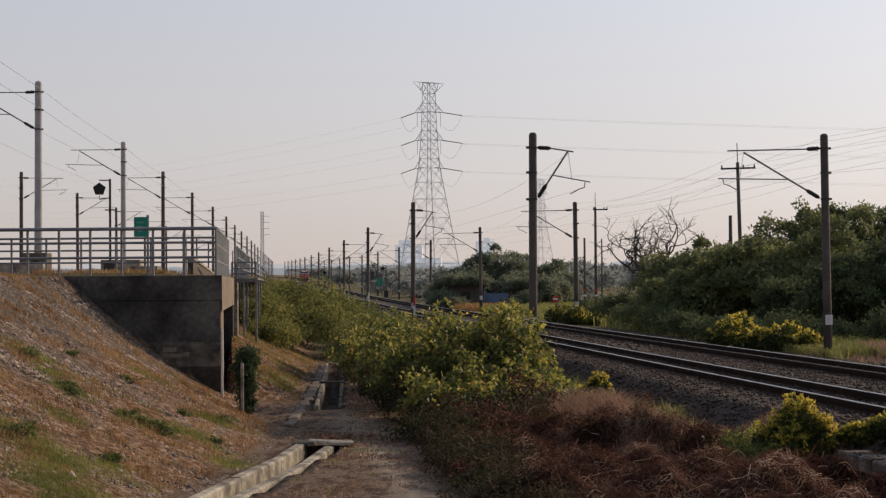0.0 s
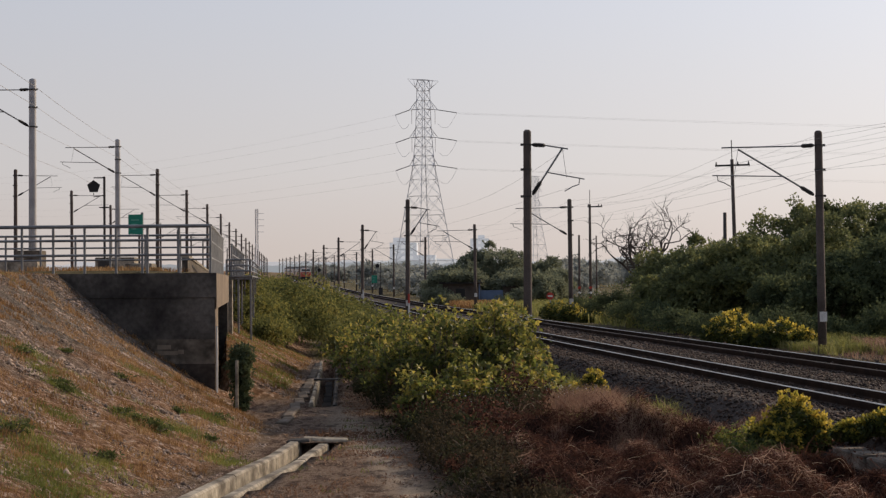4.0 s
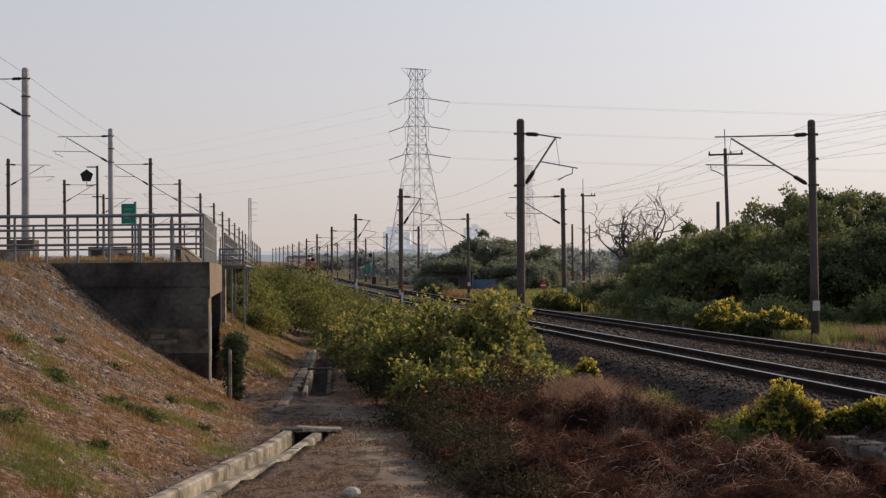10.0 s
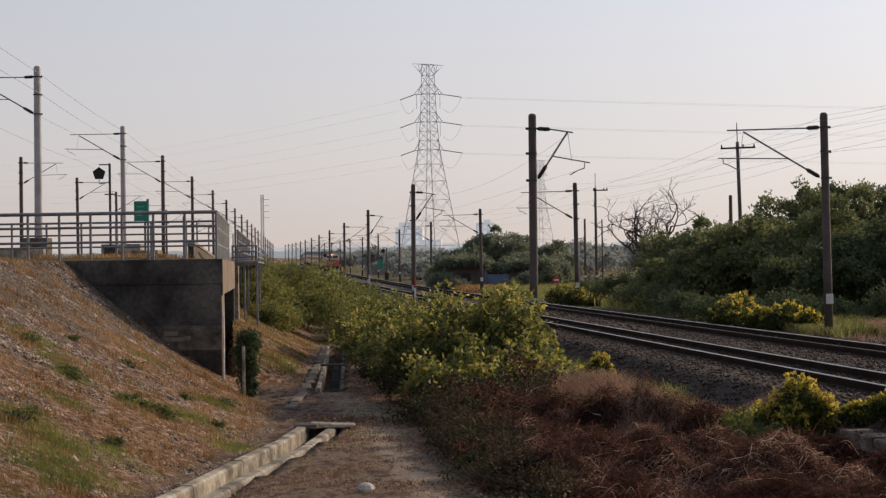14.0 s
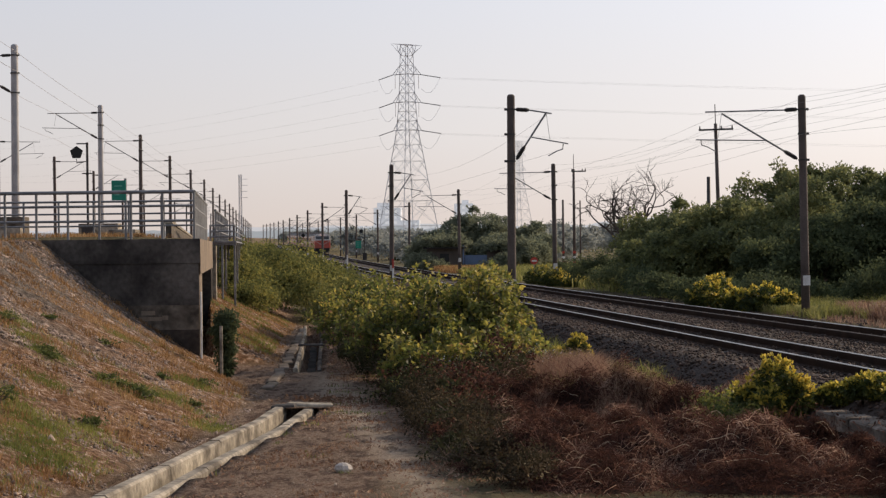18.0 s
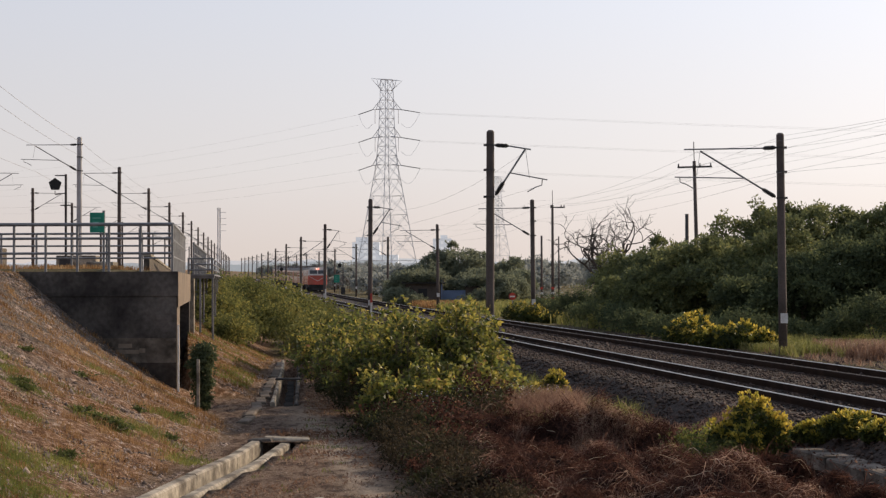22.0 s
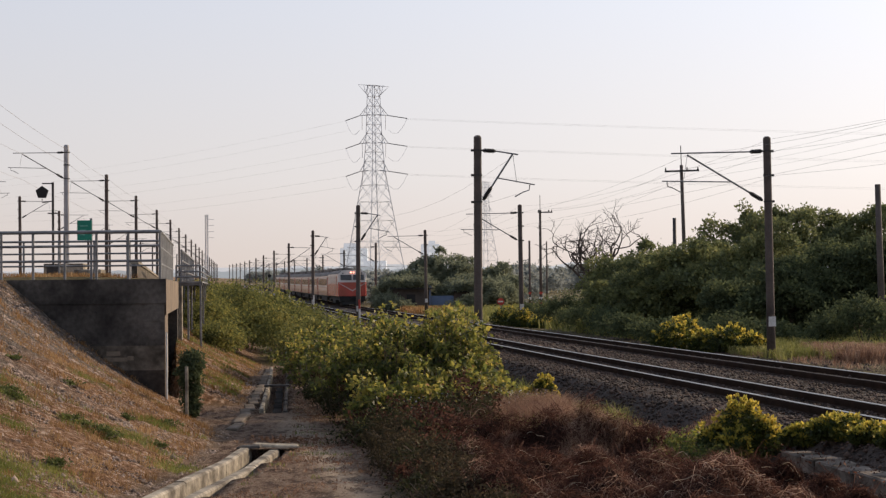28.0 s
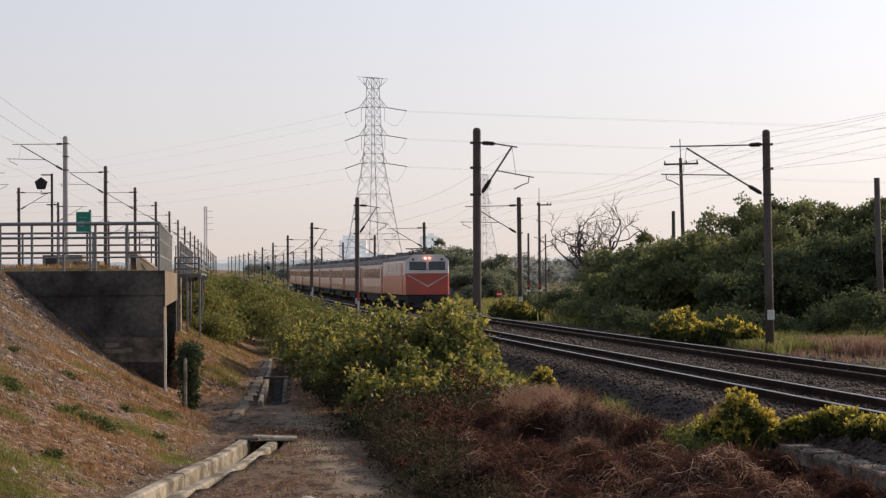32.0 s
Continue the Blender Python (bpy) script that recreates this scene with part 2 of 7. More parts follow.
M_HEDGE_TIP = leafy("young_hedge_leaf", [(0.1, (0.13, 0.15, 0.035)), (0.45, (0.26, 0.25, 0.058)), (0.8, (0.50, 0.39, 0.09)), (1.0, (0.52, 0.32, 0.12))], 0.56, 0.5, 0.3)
M_HEDGE_FAR = leafy("hedge_leaf_olive", [(0.1, (0.075, 0.085, 0.036)), (0.45, (0.145, 0.155, 0.054)), (0.75, (0.275, 0.255, 0.074)), (1.0, (0.39, 0.315, 0.095))], 0.48, 0.7, 0.1)
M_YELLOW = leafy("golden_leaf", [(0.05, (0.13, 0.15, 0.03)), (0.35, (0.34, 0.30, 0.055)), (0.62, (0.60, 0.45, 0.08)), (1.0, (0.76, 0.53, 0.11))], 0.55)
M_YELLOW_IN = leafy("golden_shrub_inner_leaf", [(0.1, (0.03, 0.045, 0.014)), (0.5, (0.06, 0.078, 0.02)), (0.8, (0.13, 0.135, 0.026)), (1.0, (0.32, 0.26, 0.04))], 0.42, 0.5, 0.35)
M_TREE = leafy("tree_leaf", [(0.1, (0.085, 0.10, 0.056)), (0.45, (0.15, 0.17, 0.08)), (0.75, (0.225, 0.235, 0.095)), (1.0, (0.34, 0.315, 0.12))], 0.42, 0.65, 0.12)
M_VINE = leafy("vine_leaf", [(0.1, (0.055, 0.07, 0.042)), (0.6, (0.10, 0.12, 0.062)), (1.0, (0.185, 0.205, 0.088))], 0.36, 0.8, 0.03)
# The shade at the hedge foot is put into this dark leaf colour.
M_UNDERSHADE = leafy("shade_dark_under_leaf", [(0.1, (0.026, 0.03, 0.016)), (0.6, (0.055, 0.056, 0.026)), (1.0, (0.12, 0.095, 0.045))], 0.3, 0.7, 0.1)
M_CREEPER = leafy("creeper_leaf", [(0.1, (0.05, 0.065, 0.024)), (0.6, (0.115, 0.135, 0.042)), (1.0, (0.26, 0.25, 0.085))], 0.4, 0.6, 0.2)
# Brown leaf, darkened for the shade that falls beside the path.
M_MURK = leafy("shade_dark_dead_leaf", [(0.1, (0.026, 0.022, 0.014)), (0.55, (0.062, 0.05, 0.029)), (0.85, (0.14, 0.095, 0.056)), (1.0, (0.32, 0.25, 0.14))], 0.3, 0.8, 0.08)
# Paler, greyer copies of the tree leaf put distance haze into the colour.
M_TREE_FAR = leafy("haze_paled_far_leaf", [(0.1, (0.27, 0.29, 0.275)), (0.6, (0.295, 0.31, 0.29)), (1.0, (0.33, 0.335, 0.305))], 0.5, 0.9, 0.0)
M_TREE_SHED = leafy("haze_paled_shed_leaf", [(0.1, (0.155, 0.172, 0.125)), (0.6, (0.195, 0.212, 0.143)), (1.0, (0.235, 0.238, 0.15))], 0.52, 0.85, 0.03)
M_DRY = leafy("dry_stalk", [(0.1, (0.018, 0.0085, 0.007)), (0.5, (0.058, 0.0265, 0.0195)), (0.8, (0.175, 0.082, 0.058)), (0.97, (0.55, 0.38, 0.28))], 0.42, 0.8, 0.1)
# Near-black core colour stands in for the shade inside the vine heap.
M_BRUSHSHADE = mat("shade_dark_vine_core", (0.055, 0.031, 0.024), 0.95, (0.016, 0.010, 0.009), 7.0, 0.7, 40.0, 0.9, spec=0.05)
M_STRAW = leafy("pale_straw", [(0.1, (0.28, 0.20, 0.14)), (0.6, (0.50, 0.40, 0.30)), (1.0, (0.68, 0.58, 0.46))], 0.3, 0.7, 0.2)
M_BANKGRASS = leafy("bank_grass_blade", [(0.1, (0.14, 0.07, 0.03)), (0.5, (0.33, 0.18, 0.075)), (1.0, (0.56, 0.38, 0.20))], 0.4, 0.85, 0.1)
M_DRYGRASS = leafy("dry_grass_blade", [(0.1, (0.12, 0.065, 0.047)), (0.5, (0.27, 0.155, 0.108)), (1.0, (0.50, 0.36, 0.25))], 0.42, 0.85)
M_REDLITTER = leafy("red_litter_leaf", [(0.1, (0.13, 0.07, 0.042)), (0.5, (0.26, 0.145, 0.09)), (1.0, (0.42, 0.28, 0.18))], 0.3, 0.85)
M_GRASS = leafy("green_grass_blade", [(0.1, (0.10, 0.115, 0.028)), (0.6, (0.20, 0.21, 0.05)), (1.0, (0.35, 0.32, 0.09))], 0.45, 0.7)
M_FIELD = leafy("field_grass_blade", [(0.1, (0.14, 0.15, 0.04)), (0.6, (0.27, 0.26, 0.08)), (1.0, (0.40, 0.34, 0.14))], 0.45, 0.8)


# ---- mesh helpers ----
class Geo:
    """Collects points and faces for one mesh."""

    def __init__(self):
        self.v, self.f = [], []

    def poly(self, pts, faces):
        k = len(self.v)
        self.v += [tuple(p) for p in pts]
        self.f += [[i + k for i in f] for f in faces]
        return self

    def box(self, x0, x1, y0, y1, z0, z1, c=0.0):
        """A box with its upright edges cut by c."""
        if c <= 0:
            ring = [(x0, y0), (x1, y0), (x1, y1), (x0, y1)]
        else:
            ring = [(x0 + c, y0), (x1 - c, y0), (x1, y0 + c), (x1, y1 - c), (x1 - c, y1), (x0 + c, y1), (x0, y1 - c), (x0, y0 + c)]
        return self.prism(ring, z0, z1)

    def prism(self, ring, z0, z1):
        n = len(ring)
        pts = [(x, y, z0) for x, y in ring] + [(x, y, z1) for x, y in ring]
        faces = [[i, (i + 1) % n, n + (i + 1) % n, n + i] for i in range(n)] + [list(range(n - 1, -1, -1)), list(range(n, 2 * n))]
        return self.poly(pts, faces)

    def tube(self, path, r, seg=6, r2=None):
        """A round bar along a line of points, from radius r to r2."""
        path = [Vector(p) for p in path]
        n, pts = len(path), []
        r2 = r if r2 is None else r2
        up = None
        for i, p in enumerate(path):
            d = (path[min(i + 1, n - 1)] - path[max(i - 1, 0)]).normalized()
            if up is None:
                up = d.orthogonal().normalized()
            else:
                up = (up - d * up.dot(d)).normalized()
            side = d.cross(up)
            rr = r + (r2 - r) * i / max(1, n - 1)
            pts += [p + (up * math.cos(2 * math.pi * k / seg) + side * math.sin(2 * math.pi * k / seg)) * rr for k in range(seg)]
        faces = [[i * seg + k, i * seg + (k + 1) % seg, (i + 1) * seg + (k + 1) % seg, (i + 1) * seg + k] for i in range(n - 1) for k in range(seg)]
        faces += [list(range(seg - 1, -1, -1)), list(range((n - 1) * seg, n * seg))]
        return self.poly(pts, faces)

    def disc(self, c, axis, r, h, seg=12, r2=None):
        c, axis = Vector(c), Vector(axis).normalized()
        return self.tube([c - axis * h / 2, c + axis * h / 2], r, seg, r2)

    def loft(self, rings, caps=True):
        """Skin over rings with equal counts of points."""
        n = len(rings[0])
        pts = [p for ring in rings for p in ring]
        faces = [[i * n + k, i * n + (k + 1) % n, (i + 1) * n + (k + 1) % n, (i + 1) * n + k] for i in range(len(rings) - 1) for k in range(n)]
        if caps:
            faces += [list(range(n - 1, -1, -1)), list(range((len(rings) - 1) * n, len(rings) * n))]
        return self.poly(pts, faces)

    def mesh(self, name, material, smooth=False):
        me = bpy.data.meshes.new(name)
        me.from_pydata(self.v, [], self.f)
        me.materials.append(material)
        if smooth:
            me.polygons.foreach_set("use_smooth", [True] * len(me.polygons))
        return me


def part(name, geo, material, parent=None, label="", smooth=False):
    """One mesh object, under a thing or under a part."""
    ob = new(name, geo.mesh(name, material, smooth) if isinstance(geo, Geo) else geo)
    ob.parent = parent
    if label:
        ob["label"] = label
    return ob


def thing(name, label, category, at=(0, 0, 0), rz=0.0, group="", kind=""):
    ob = new(name)
    ob.empty_display_size = 0.2
    ob.matrix_basis = pose(*at, 0, 0, rz)
    return tagged(ob, label, category, group, kind)


def cloud_mesh(name, verts, quads, material):
    """A mesh from arrays: verts (n, 3), quads (m, 4)."""
    me = bpy.data.meshes.new(name)
    me.vertices.add(len(verts))
    me.vertices.foreach_set("co", np.asarray(verts, np.float32).ravel())
    m = len(quads)
    me.loops.add(m * 4)
    me.loops.foreach_set("vertex_index", np.asarray(quads, np.int32).ravel())
    me.polygons.add(m)
    me.polygons.foreach_set("loop_start", np.arange(0, 4 * m, 4, dtype=np.int32))
    me.polygons.foreach_set("loop_total", np.full(m, 4, np.int32))
    me.update(calc_edges=True)
    me.materials.append(material)
    return me


def leaves(name, pts, size, material, rng, out=None, droop=0.3, slim=0.5):
    """A leaf at each point: a pointed blade, bent across its rib."""
    n = len(pts)
    a = rng.normal(size=(n, 3))
    if out is not None:
        a = a * 0.8 + out * 0.55
    a[:, 2] -= droop
    a /= np.linalg.norm(a, axis=1, keepdims=True) + 1e-9
    b = np.cross(a, rng.normal(size=(n, 3)))
    b /= np.linalg.norm(b, axis=1, keepdims=True) + 1e-9
    c = np.cross(a, b)
    s = (size * rng.uniform(0.6, 1.35, n))[:, None]
    w = s * slim
    p = np.asarray(pts)
    v = np.stack([p, p + a * s * 0.45 + b * w * 0.5 + c * w * 0.25, p + a * s, p + a * s * 0.45 - b * w * 0.5 + c * w * 0.25], 1)
    return cloud_mesh(name, v.reshape(-1, 3), np.arange(n * 4).reshape(-1, 4), material)


def blades(name, roots, height, width, material, rng, bend=0.5):
    """Grass or stalks: a bent ribbon of two quads from each root."""
    n = len(roots)
    ang = rng.uniform(0, 2 * np.pi, n)
    side = np.stack([np.cos(ang), np.sin(ang), 0 * ang], 1)
    ang2 = rng.uniform(0, 2 * np.pi, n)
    lean = np.stack([np.cos(ang2), np.sin(ang2), 0 * ang2], 1) * (rng.uniform(0.1, 1, n) * bend)[:, None]
    h = (height * rng.uniform(0.45, 1.25, n))[:, None]
    w = (width * rng.uniform(0.7, 1.3, n))[:, None]
    r = np.asarray(roots)
    upv = np.array([[0, 0, 1.0]])
    m = r + upv * h * 0.6 + lean * h * 0.35
    t = r + upv * h * (1 - 0.35 * bend) + lean * h
    v = np.stack([r - side * w, r + side * w, m + side * w * 0.8, m - side * w * 0.8, t + side * w * 0.15, t - side * w * 0.15], 1)
    k = np.arange(n)[:, None] * 6
    quads = np.concatenate([k + np.array([[0, 1, 2, 3]]), k + np.array([[3, 2, 4, 5]])])
    return cloud_mesh(name, v.reshape(-1, 3), quads, material)


# ---- the line of the railway ----
GAUGE, TRACK_GAP = 1.115, 3.666


def line_x(y):
    """The near track's middle."""
    u = (y - 50) / 100
    return 10.538 - 0.1256 * y + 0.0096 * u * u - 0.0178 * u ** 3


def line_z(y):
    """Height of the rail tops: nearly level, then a gentle climb."""
    y = min(y, 900.0)
    u = (min(y, 400.0) - 50) / 100
    return -0.0924 * u + 0.1425 * u * u + max(0.0, y - 400.0) * 0.00905


def on_line(y, off=0.0, dz=0.0):
    """The point beside the near track's middle, off metres to the right, and the way along the line."""
    k = (line_x(y + 0.5) - line_x(y - 0.5))
    q = 1 / math.sqrt(1 + k * k)
    return Vector((line_x(y) + off * q, y - off * k * q, line_z(y) + dz)), math.degrees(math.atan2(-k, 1))


ZP = -0.80           # the path beside the drain
TOE = ([-60, 15, 30, 35.5, 37, 40, 43, 44.4, 45.0, 68, 100, 200], [-5.6, -4.95, -4.15, -4.3, -4.7, -5.6, -6.1, -5.9, -5.05, -6.85, -10.4, -23.0])
TOP = ([-60, 15, 43, 60, 100, 200], [-11.0, -10.7, -10.25, -12.2, -16.0, -29.0])


def ground_z(x, y):
    """Height of the earth: embankment, path, the tracks' bed and the fields."""
    yy = np.clip(y, -60, 900)
    far = np.interp(yy, [200, 900], [0, 700])
    toe = np.interp(yy, *TOE) - far * 0.135
    top = np.interp(yy, *TOP) - far * 0.135
    f = np.clip((toe - x) / (toe - top), 0, 1)
    lz = np.array([line_z(v) for v in np.ravel(yy)]).reshape(np.shape(yy))
    flat = np.where(yy < 70, ZP, ZP + lz * np.clip((yy - 70) / 60, 0, 1))
    lin = np.interp(yy, [42, 46, 62], [0.72, 0.9, 0.95])
    up = 3.07 * (lin * f + (1 - lin) * f * f)
    mid = line_x_np(yy) + TRACK_GAP / 2
    right = np.clip((x - mid) / 3.5, 0, 1) * 0.58
    return flat + up + right


def line_x_np(y):
    u = (y - 50) / 100
    return 10.538 - 0.1256 * y + 0.0096 * u * u - 0.0178 * u ** 3


BALLAST_X = [-3.0, -2.74, -1.62, -0.9, 0.9, 1.83, TRACK_GAP - 0.9, TRACK_GAP + 0.9, TRACK_GAP + 1.75, TRACK_GAP + 2.6, TRACK_GAP + 3.1]
BALLAST_Z = [-1.08, -0.92, -0.2, -0.175, -0.175, -0.22, -0.175, -0.175, -0.2, -0.42, -0.75]


def surface_z(x, y):
    """The earth, or the ballast where that lies higher."""
    o = (x - line_x_np(y)) * 0.992
    lz = np.array([line_z(v) for v in np.ravel(y)]).reshape(np.shape(y))
    b = np.where((o > -3.0) & (o < TRACK_GAP + 3.1), np.interp(o, BALLAST_X, BALLAST_Z) + lz, -9.0)
    return np.maximum(ground_z(x, y), b)


# ---- ground ----
def build_ground():
    xs = np.concatenate([[-3000, -1500, -800, -400, -250, -160, -110, -80, -60, -45, -35, -28, -23, -19, -16, -14],
                         np.arange(-12.6, 3.0, 0.2), np.arange(3.0, 20, 0.8), [22, 26, 32, 40, 52, 70, 100, 150, 250, 450, 900, 1800, 3000]])
    ys = np.concatenate([[-3000, -800, -200, -60, -20, 0, 8], np.arange(14, 70, 0.3), np.arange(70, 130, 2.0), np.arange(130, 320, 10.0),
                         [350, 400, 460, 540, 640, 780, 900, 1200, 1800, 3000]])
    X, Y = np.meshgrid(xs, ys)
    Z = ground_z(X, Y)
    rough = np.array([noise.noise((a * 0.6, b * 1.2, 0)) * (0.07 if a < -4.6 else 0.025) + noise.noise((a * 3.1, b * 3.1, 5)) * (0.09 if a < -4.4 else 0.012) for a, b in zip(X.ravel(), Y.ravel())]).reshape(X.shape)
    near = (np.abs(Y - 40) < 60) & (np.abs(X) < 25)
    Z = Z + rough * near
    # the underpass goes through the embankment
    cut = (Y > 44.3) & (Y < 58.3) & (X > -14) & (X < -0.1465 * Y)
    Z = np.where(cut, ZP - 0.05, Z)
    # the drain is a trench
    dx = np.interp(Y, DRAIN_Y, DRAIN_X)
    trench = (np.abs(X - dx) < np.where(Y < 40, 0.32, 0.27)) & (((Y > 12) & (Y < 32.6)) | ((Y > 42.0) & (Y < 66)))
    Z = np.where(trench, ZP - 0.85, Z)
    nx, ny = len(xs), len(ys)
    k = (np.arange(ny - 1)[:, None] * nx + np.arange(nx - 1)[None, :]).ravel()
    quads = np.stack([k, k + 1, k + nx + 1, k + nx], 1)
    me = cloud_mesh("ground", np.stack([X, Y, Z], -1).reshape(-1, 3), quads, M_GROUND)
    yy = np.clip(Y, -60, 900)
    toe = np.interp(yy, *TOE) - np.interp(yy, [200, 900], [0, 700]) * 0.135
    s = np.clip((toe + 0.3 - X) / 0.5, 0, 1)
    p = np.clip((X - toe + 0.2) / 0.4, 0, 1) * np.clip((dx + 3.3 - X) / 0.7, 0, 1) * (Y < 68) * (Y > -5)
    # rubble under the crest of the bank
    top = np.interp(yy, *TOP) - np.interp(yy, [200, 900], [0, 700]) * 0.135
    f = (toe - X) / (toe - top)
    lump = np.array([noise.noise((a * 0.5, b * 1.0, 8)) for a, b in zip(X.ravel(), Y.ravel())]).reshape(X.shape)
    r = np.clip((f + 0.35 * lump + np.clip((Y - 36) / 14, 0, 0.25) - 0.50) / 0.2, 0, 1) * (Y < 46) * 0.9
    # trodden strip between drain and brush, its sunlight painted in as paler earth
    w = np.exp(-((X + 1.14 + 0.145 * (Y - 25)) / np.where(Y < 30, 0.30, 0.42)) ** 2) * (Y > 5) * np.clip((44 - Y) / 6, 0, 1) * 0.9
    for name, arr in (("slope", s), ("path", p), ("sunworn", w), ("scree", r)):
        at = me.attributes.new(name, "FLOAT", "POINT")
        at.data.foreach_set("value", arr.ravel().astype(np.float32))
    me.polygons.foreach_set("use_smooth", [True] * len(me.polygons))
    return tagged(new("ground", me), "bare earth, dry grass and a trodden path below a railway bank", "ground", kind="structure")


DRAIN_Y = [-60, 12, 22, 31.5, 36, 42.5, 52, 58.7, 66, 100]
DRAIN_X = [-8.0, -4.75, -3.98, -3.2, -3.5, -3.98, -4.76, -5.3, -5.95, -9.8]
ground = build_ground()


def build_drain():
    """Concrete drain: two walls with a floor; the bank side stands higher."""
    drain = thing("drain_channel", "weathered pale concrete drain channel beside a dirt path", "drain", kind="structure")
    for y0, y1, hw, tw in ((12.0, 32.4, 0.15, 0.19), (42.6, 65.5, 0.22, 0.11)):
        n = 7 if y1 < 40 else 6
        seg = (y1 - y0) / n
        for side in (-1, 1):
            for i in range(n):
                a, b = y0 + i * seg + 0.012, y0 + (i + 1) * seg - 0.012
                g = Geo()
                rings = []
                for y in (a, b):
                    x = float(np.interp(y, DRAIN_Y, DRAIN_X))
                    top = ZP + (0.02 if side > 0 else 0.07 if y1 < 40 else 0.05) + random.uniform(-0.015, 0.015)
                    xi, xo = x + side * hw, x + side * (hw + tw)
                    ring = [(xi, y, ZP - 0.9), (xo, y, ZP - 0.9), (xo, y, top - 0.03), (xo - side * 0.03, y, top), (xi + side * 0.03, y, top), (xi, y, top - 0.03)]
                    rings.append(ring if side > 0 else ring[::-1])
                g.loft(rings)
                part("drain_wall", g, M_CONC_LIGHT if y1 < 40 or side < 0 else M_CONC, drain)
        g = Geo()
        for i in range(n):
            a, b = y0 + i * seg, y0 + (i + 1) * seg
            xa, xb = float(np.interp(a, DRAIN_Y, DRAIN_X)), float(np.interp(b, DRAIN_Y, DRAIN_X))
            g.loft([[(xa - 0.3, a, ZP - 0.75), (xa + 0.3, a, ZP - 0.75), (xa + 0.3, a, ZP - 0.7), (xa - 0.3, a, ZP - 0.7)],
                    [(xb - 0.3, b, ZP - 0.75), (xb + 0.3, b, ZP - 0.75), (xb + 0.3, b, ZP - 0.7), (xb - 0.3, b, ZP - 0.7)]])
        part("drain_floor", g, M_CONC, drain)
    return drain


build_drain()


# ---- tracks ----
def steps(y0, y1, near=1.5):
    out, y = [], y0
    while y < y1:
        out.append(y)
        y += near if y < 120 else (5.0 if y < 300 else 15.0)
    return out + [y1]


def build_ballast():
    ys = np.concatenate([np.arange(-40, 20, 4.0), np.arange(20, 100, 0.25), np.arange(100, 300, 4.0), np.arange(300, 900, 20.0)])
    off = np.interp(np.linspace(0, 10, 61), range(11), BALLAST_X)
    dz = np.interp(np.linspace(0, 10, 61), range(11), BALLAST_Z)
    V = []
    for y in ys:
        p0, _ = on_line(y)
        k = line_x(y + 0.5) - line_x(y - 0.5)
        q = 1 / math.sqrt(1 + k * k)
        for o, d in zip(off, dz):
            j = noise.noise((o * 3, y * 3, 1)) * 0.035 + noise.noise((o * 9, y * 9, 4)) * 0.03 if 18 < y < 100 else 0
            V.append((p0.x + o * q, y - o * k * q, p0.z + d + j))
    nx = len(off)
    kk = (np.arange(len(ys) - 1)[:, None] * nx + np.arange(nx - 1)[None, :]).ravel()
    me = cloud_mesh("ballast_bed", V, np.stack([kk, kk + 1, kk + nx + 1, kk + nx], 1), M_BALLAST)
    return tagged(new("ballast_bed", me), "dark grey crushed stone bed under two railway tracks", "ballast", kind="structure")


build_ballast()


def build_track(off, label):
    track = thing("railway_track", label, "railway track", group="tracks side by side")
    ys = steps(-40, 880)
    for side in (-1, 1):
        foot, head = Geo(), Geo()
        rf, rh = [], []
        for y in ys:
            p, a = on_line(y, off + side * GAUGE / 2)
            k = Vector((math.cos(radians(a)), math.sin(radians(a)), 0))
            def at(dx, dz):
                return tuple(p + k * dx + Vector((0, 0, dz)))
            rf.append([at(-0.065, -0.172), at(0.065, -0.172), at(0.065, -0.16), at(0.014, -0.14), at(0.034, -0.05), at(0.034, -0.012), at(-0.034, -0.012), at(-0.034, -0.05), at(-0.014, -0.14), at(-0.065, -0.16)])
            rh.append([at(-0.03, -0.012), at(0.03, -0.012), at(0.026, -0.002), at(0.018, 0.0), at(-0.018, 0.0), at(-0.026, -0.002)])
        rail = part("rail", foot.loft(rf), M_RAIL, track, "rusty steel rail")
        # the far track's nearer rail has its highlight dimmed by colour
        dull = off > 0 and side < 0
        part("rail_head", head.loft(rh), M_RAILDIM if dull else M_RAILHEAD, rail, "rail head with its highlight dimmed" if dull else "polished rail head")
    g = Geo().poly([(-1.2, -0.12, -0.33), (1.2, -0.12, -0.33), (1.2, 0.12, -0.33), (-1.2, 0.12, -0.33), (-1.2, -0.1, -0.172), (-0.4, -0.1, -0.19), (0.4, -0.1, -0.19), (1.2, -0.1, -0.172),
                    (1.2, 0.1, -0.172), (0.4, 0.1, -0.19), (-0.4, 0.1, -0.19), (-1.2, 0.1, -0.172)],
                   [[0, 1, 7, 6, 5, 4], [2, 3, 11, 10, 9, 8], [1, 2, 8, 7], [3, 0, 4, 11], [4, 5, 10, 11], [5, 6, 9, 10], [6, 7, 8, 9], [3, 2, 1, 0]])
    sleeper = g.mesh("sleeper", M_SLEEPER)
    for i in range(200):
        p, a = on_line(20 + i * 0.62, off)
        s = part("sleeper", sleeper, None, track)
        s.matrix_basis = pose(*p, 0, 0, a + random.uniform(-0.6, 0.6))
    return track


build_track(0.0, "railway track with rusty rails and polished heads, nearer to the hedge")
build_track(TRACK_GAP, "railway track with rusty rails on which the train comes")


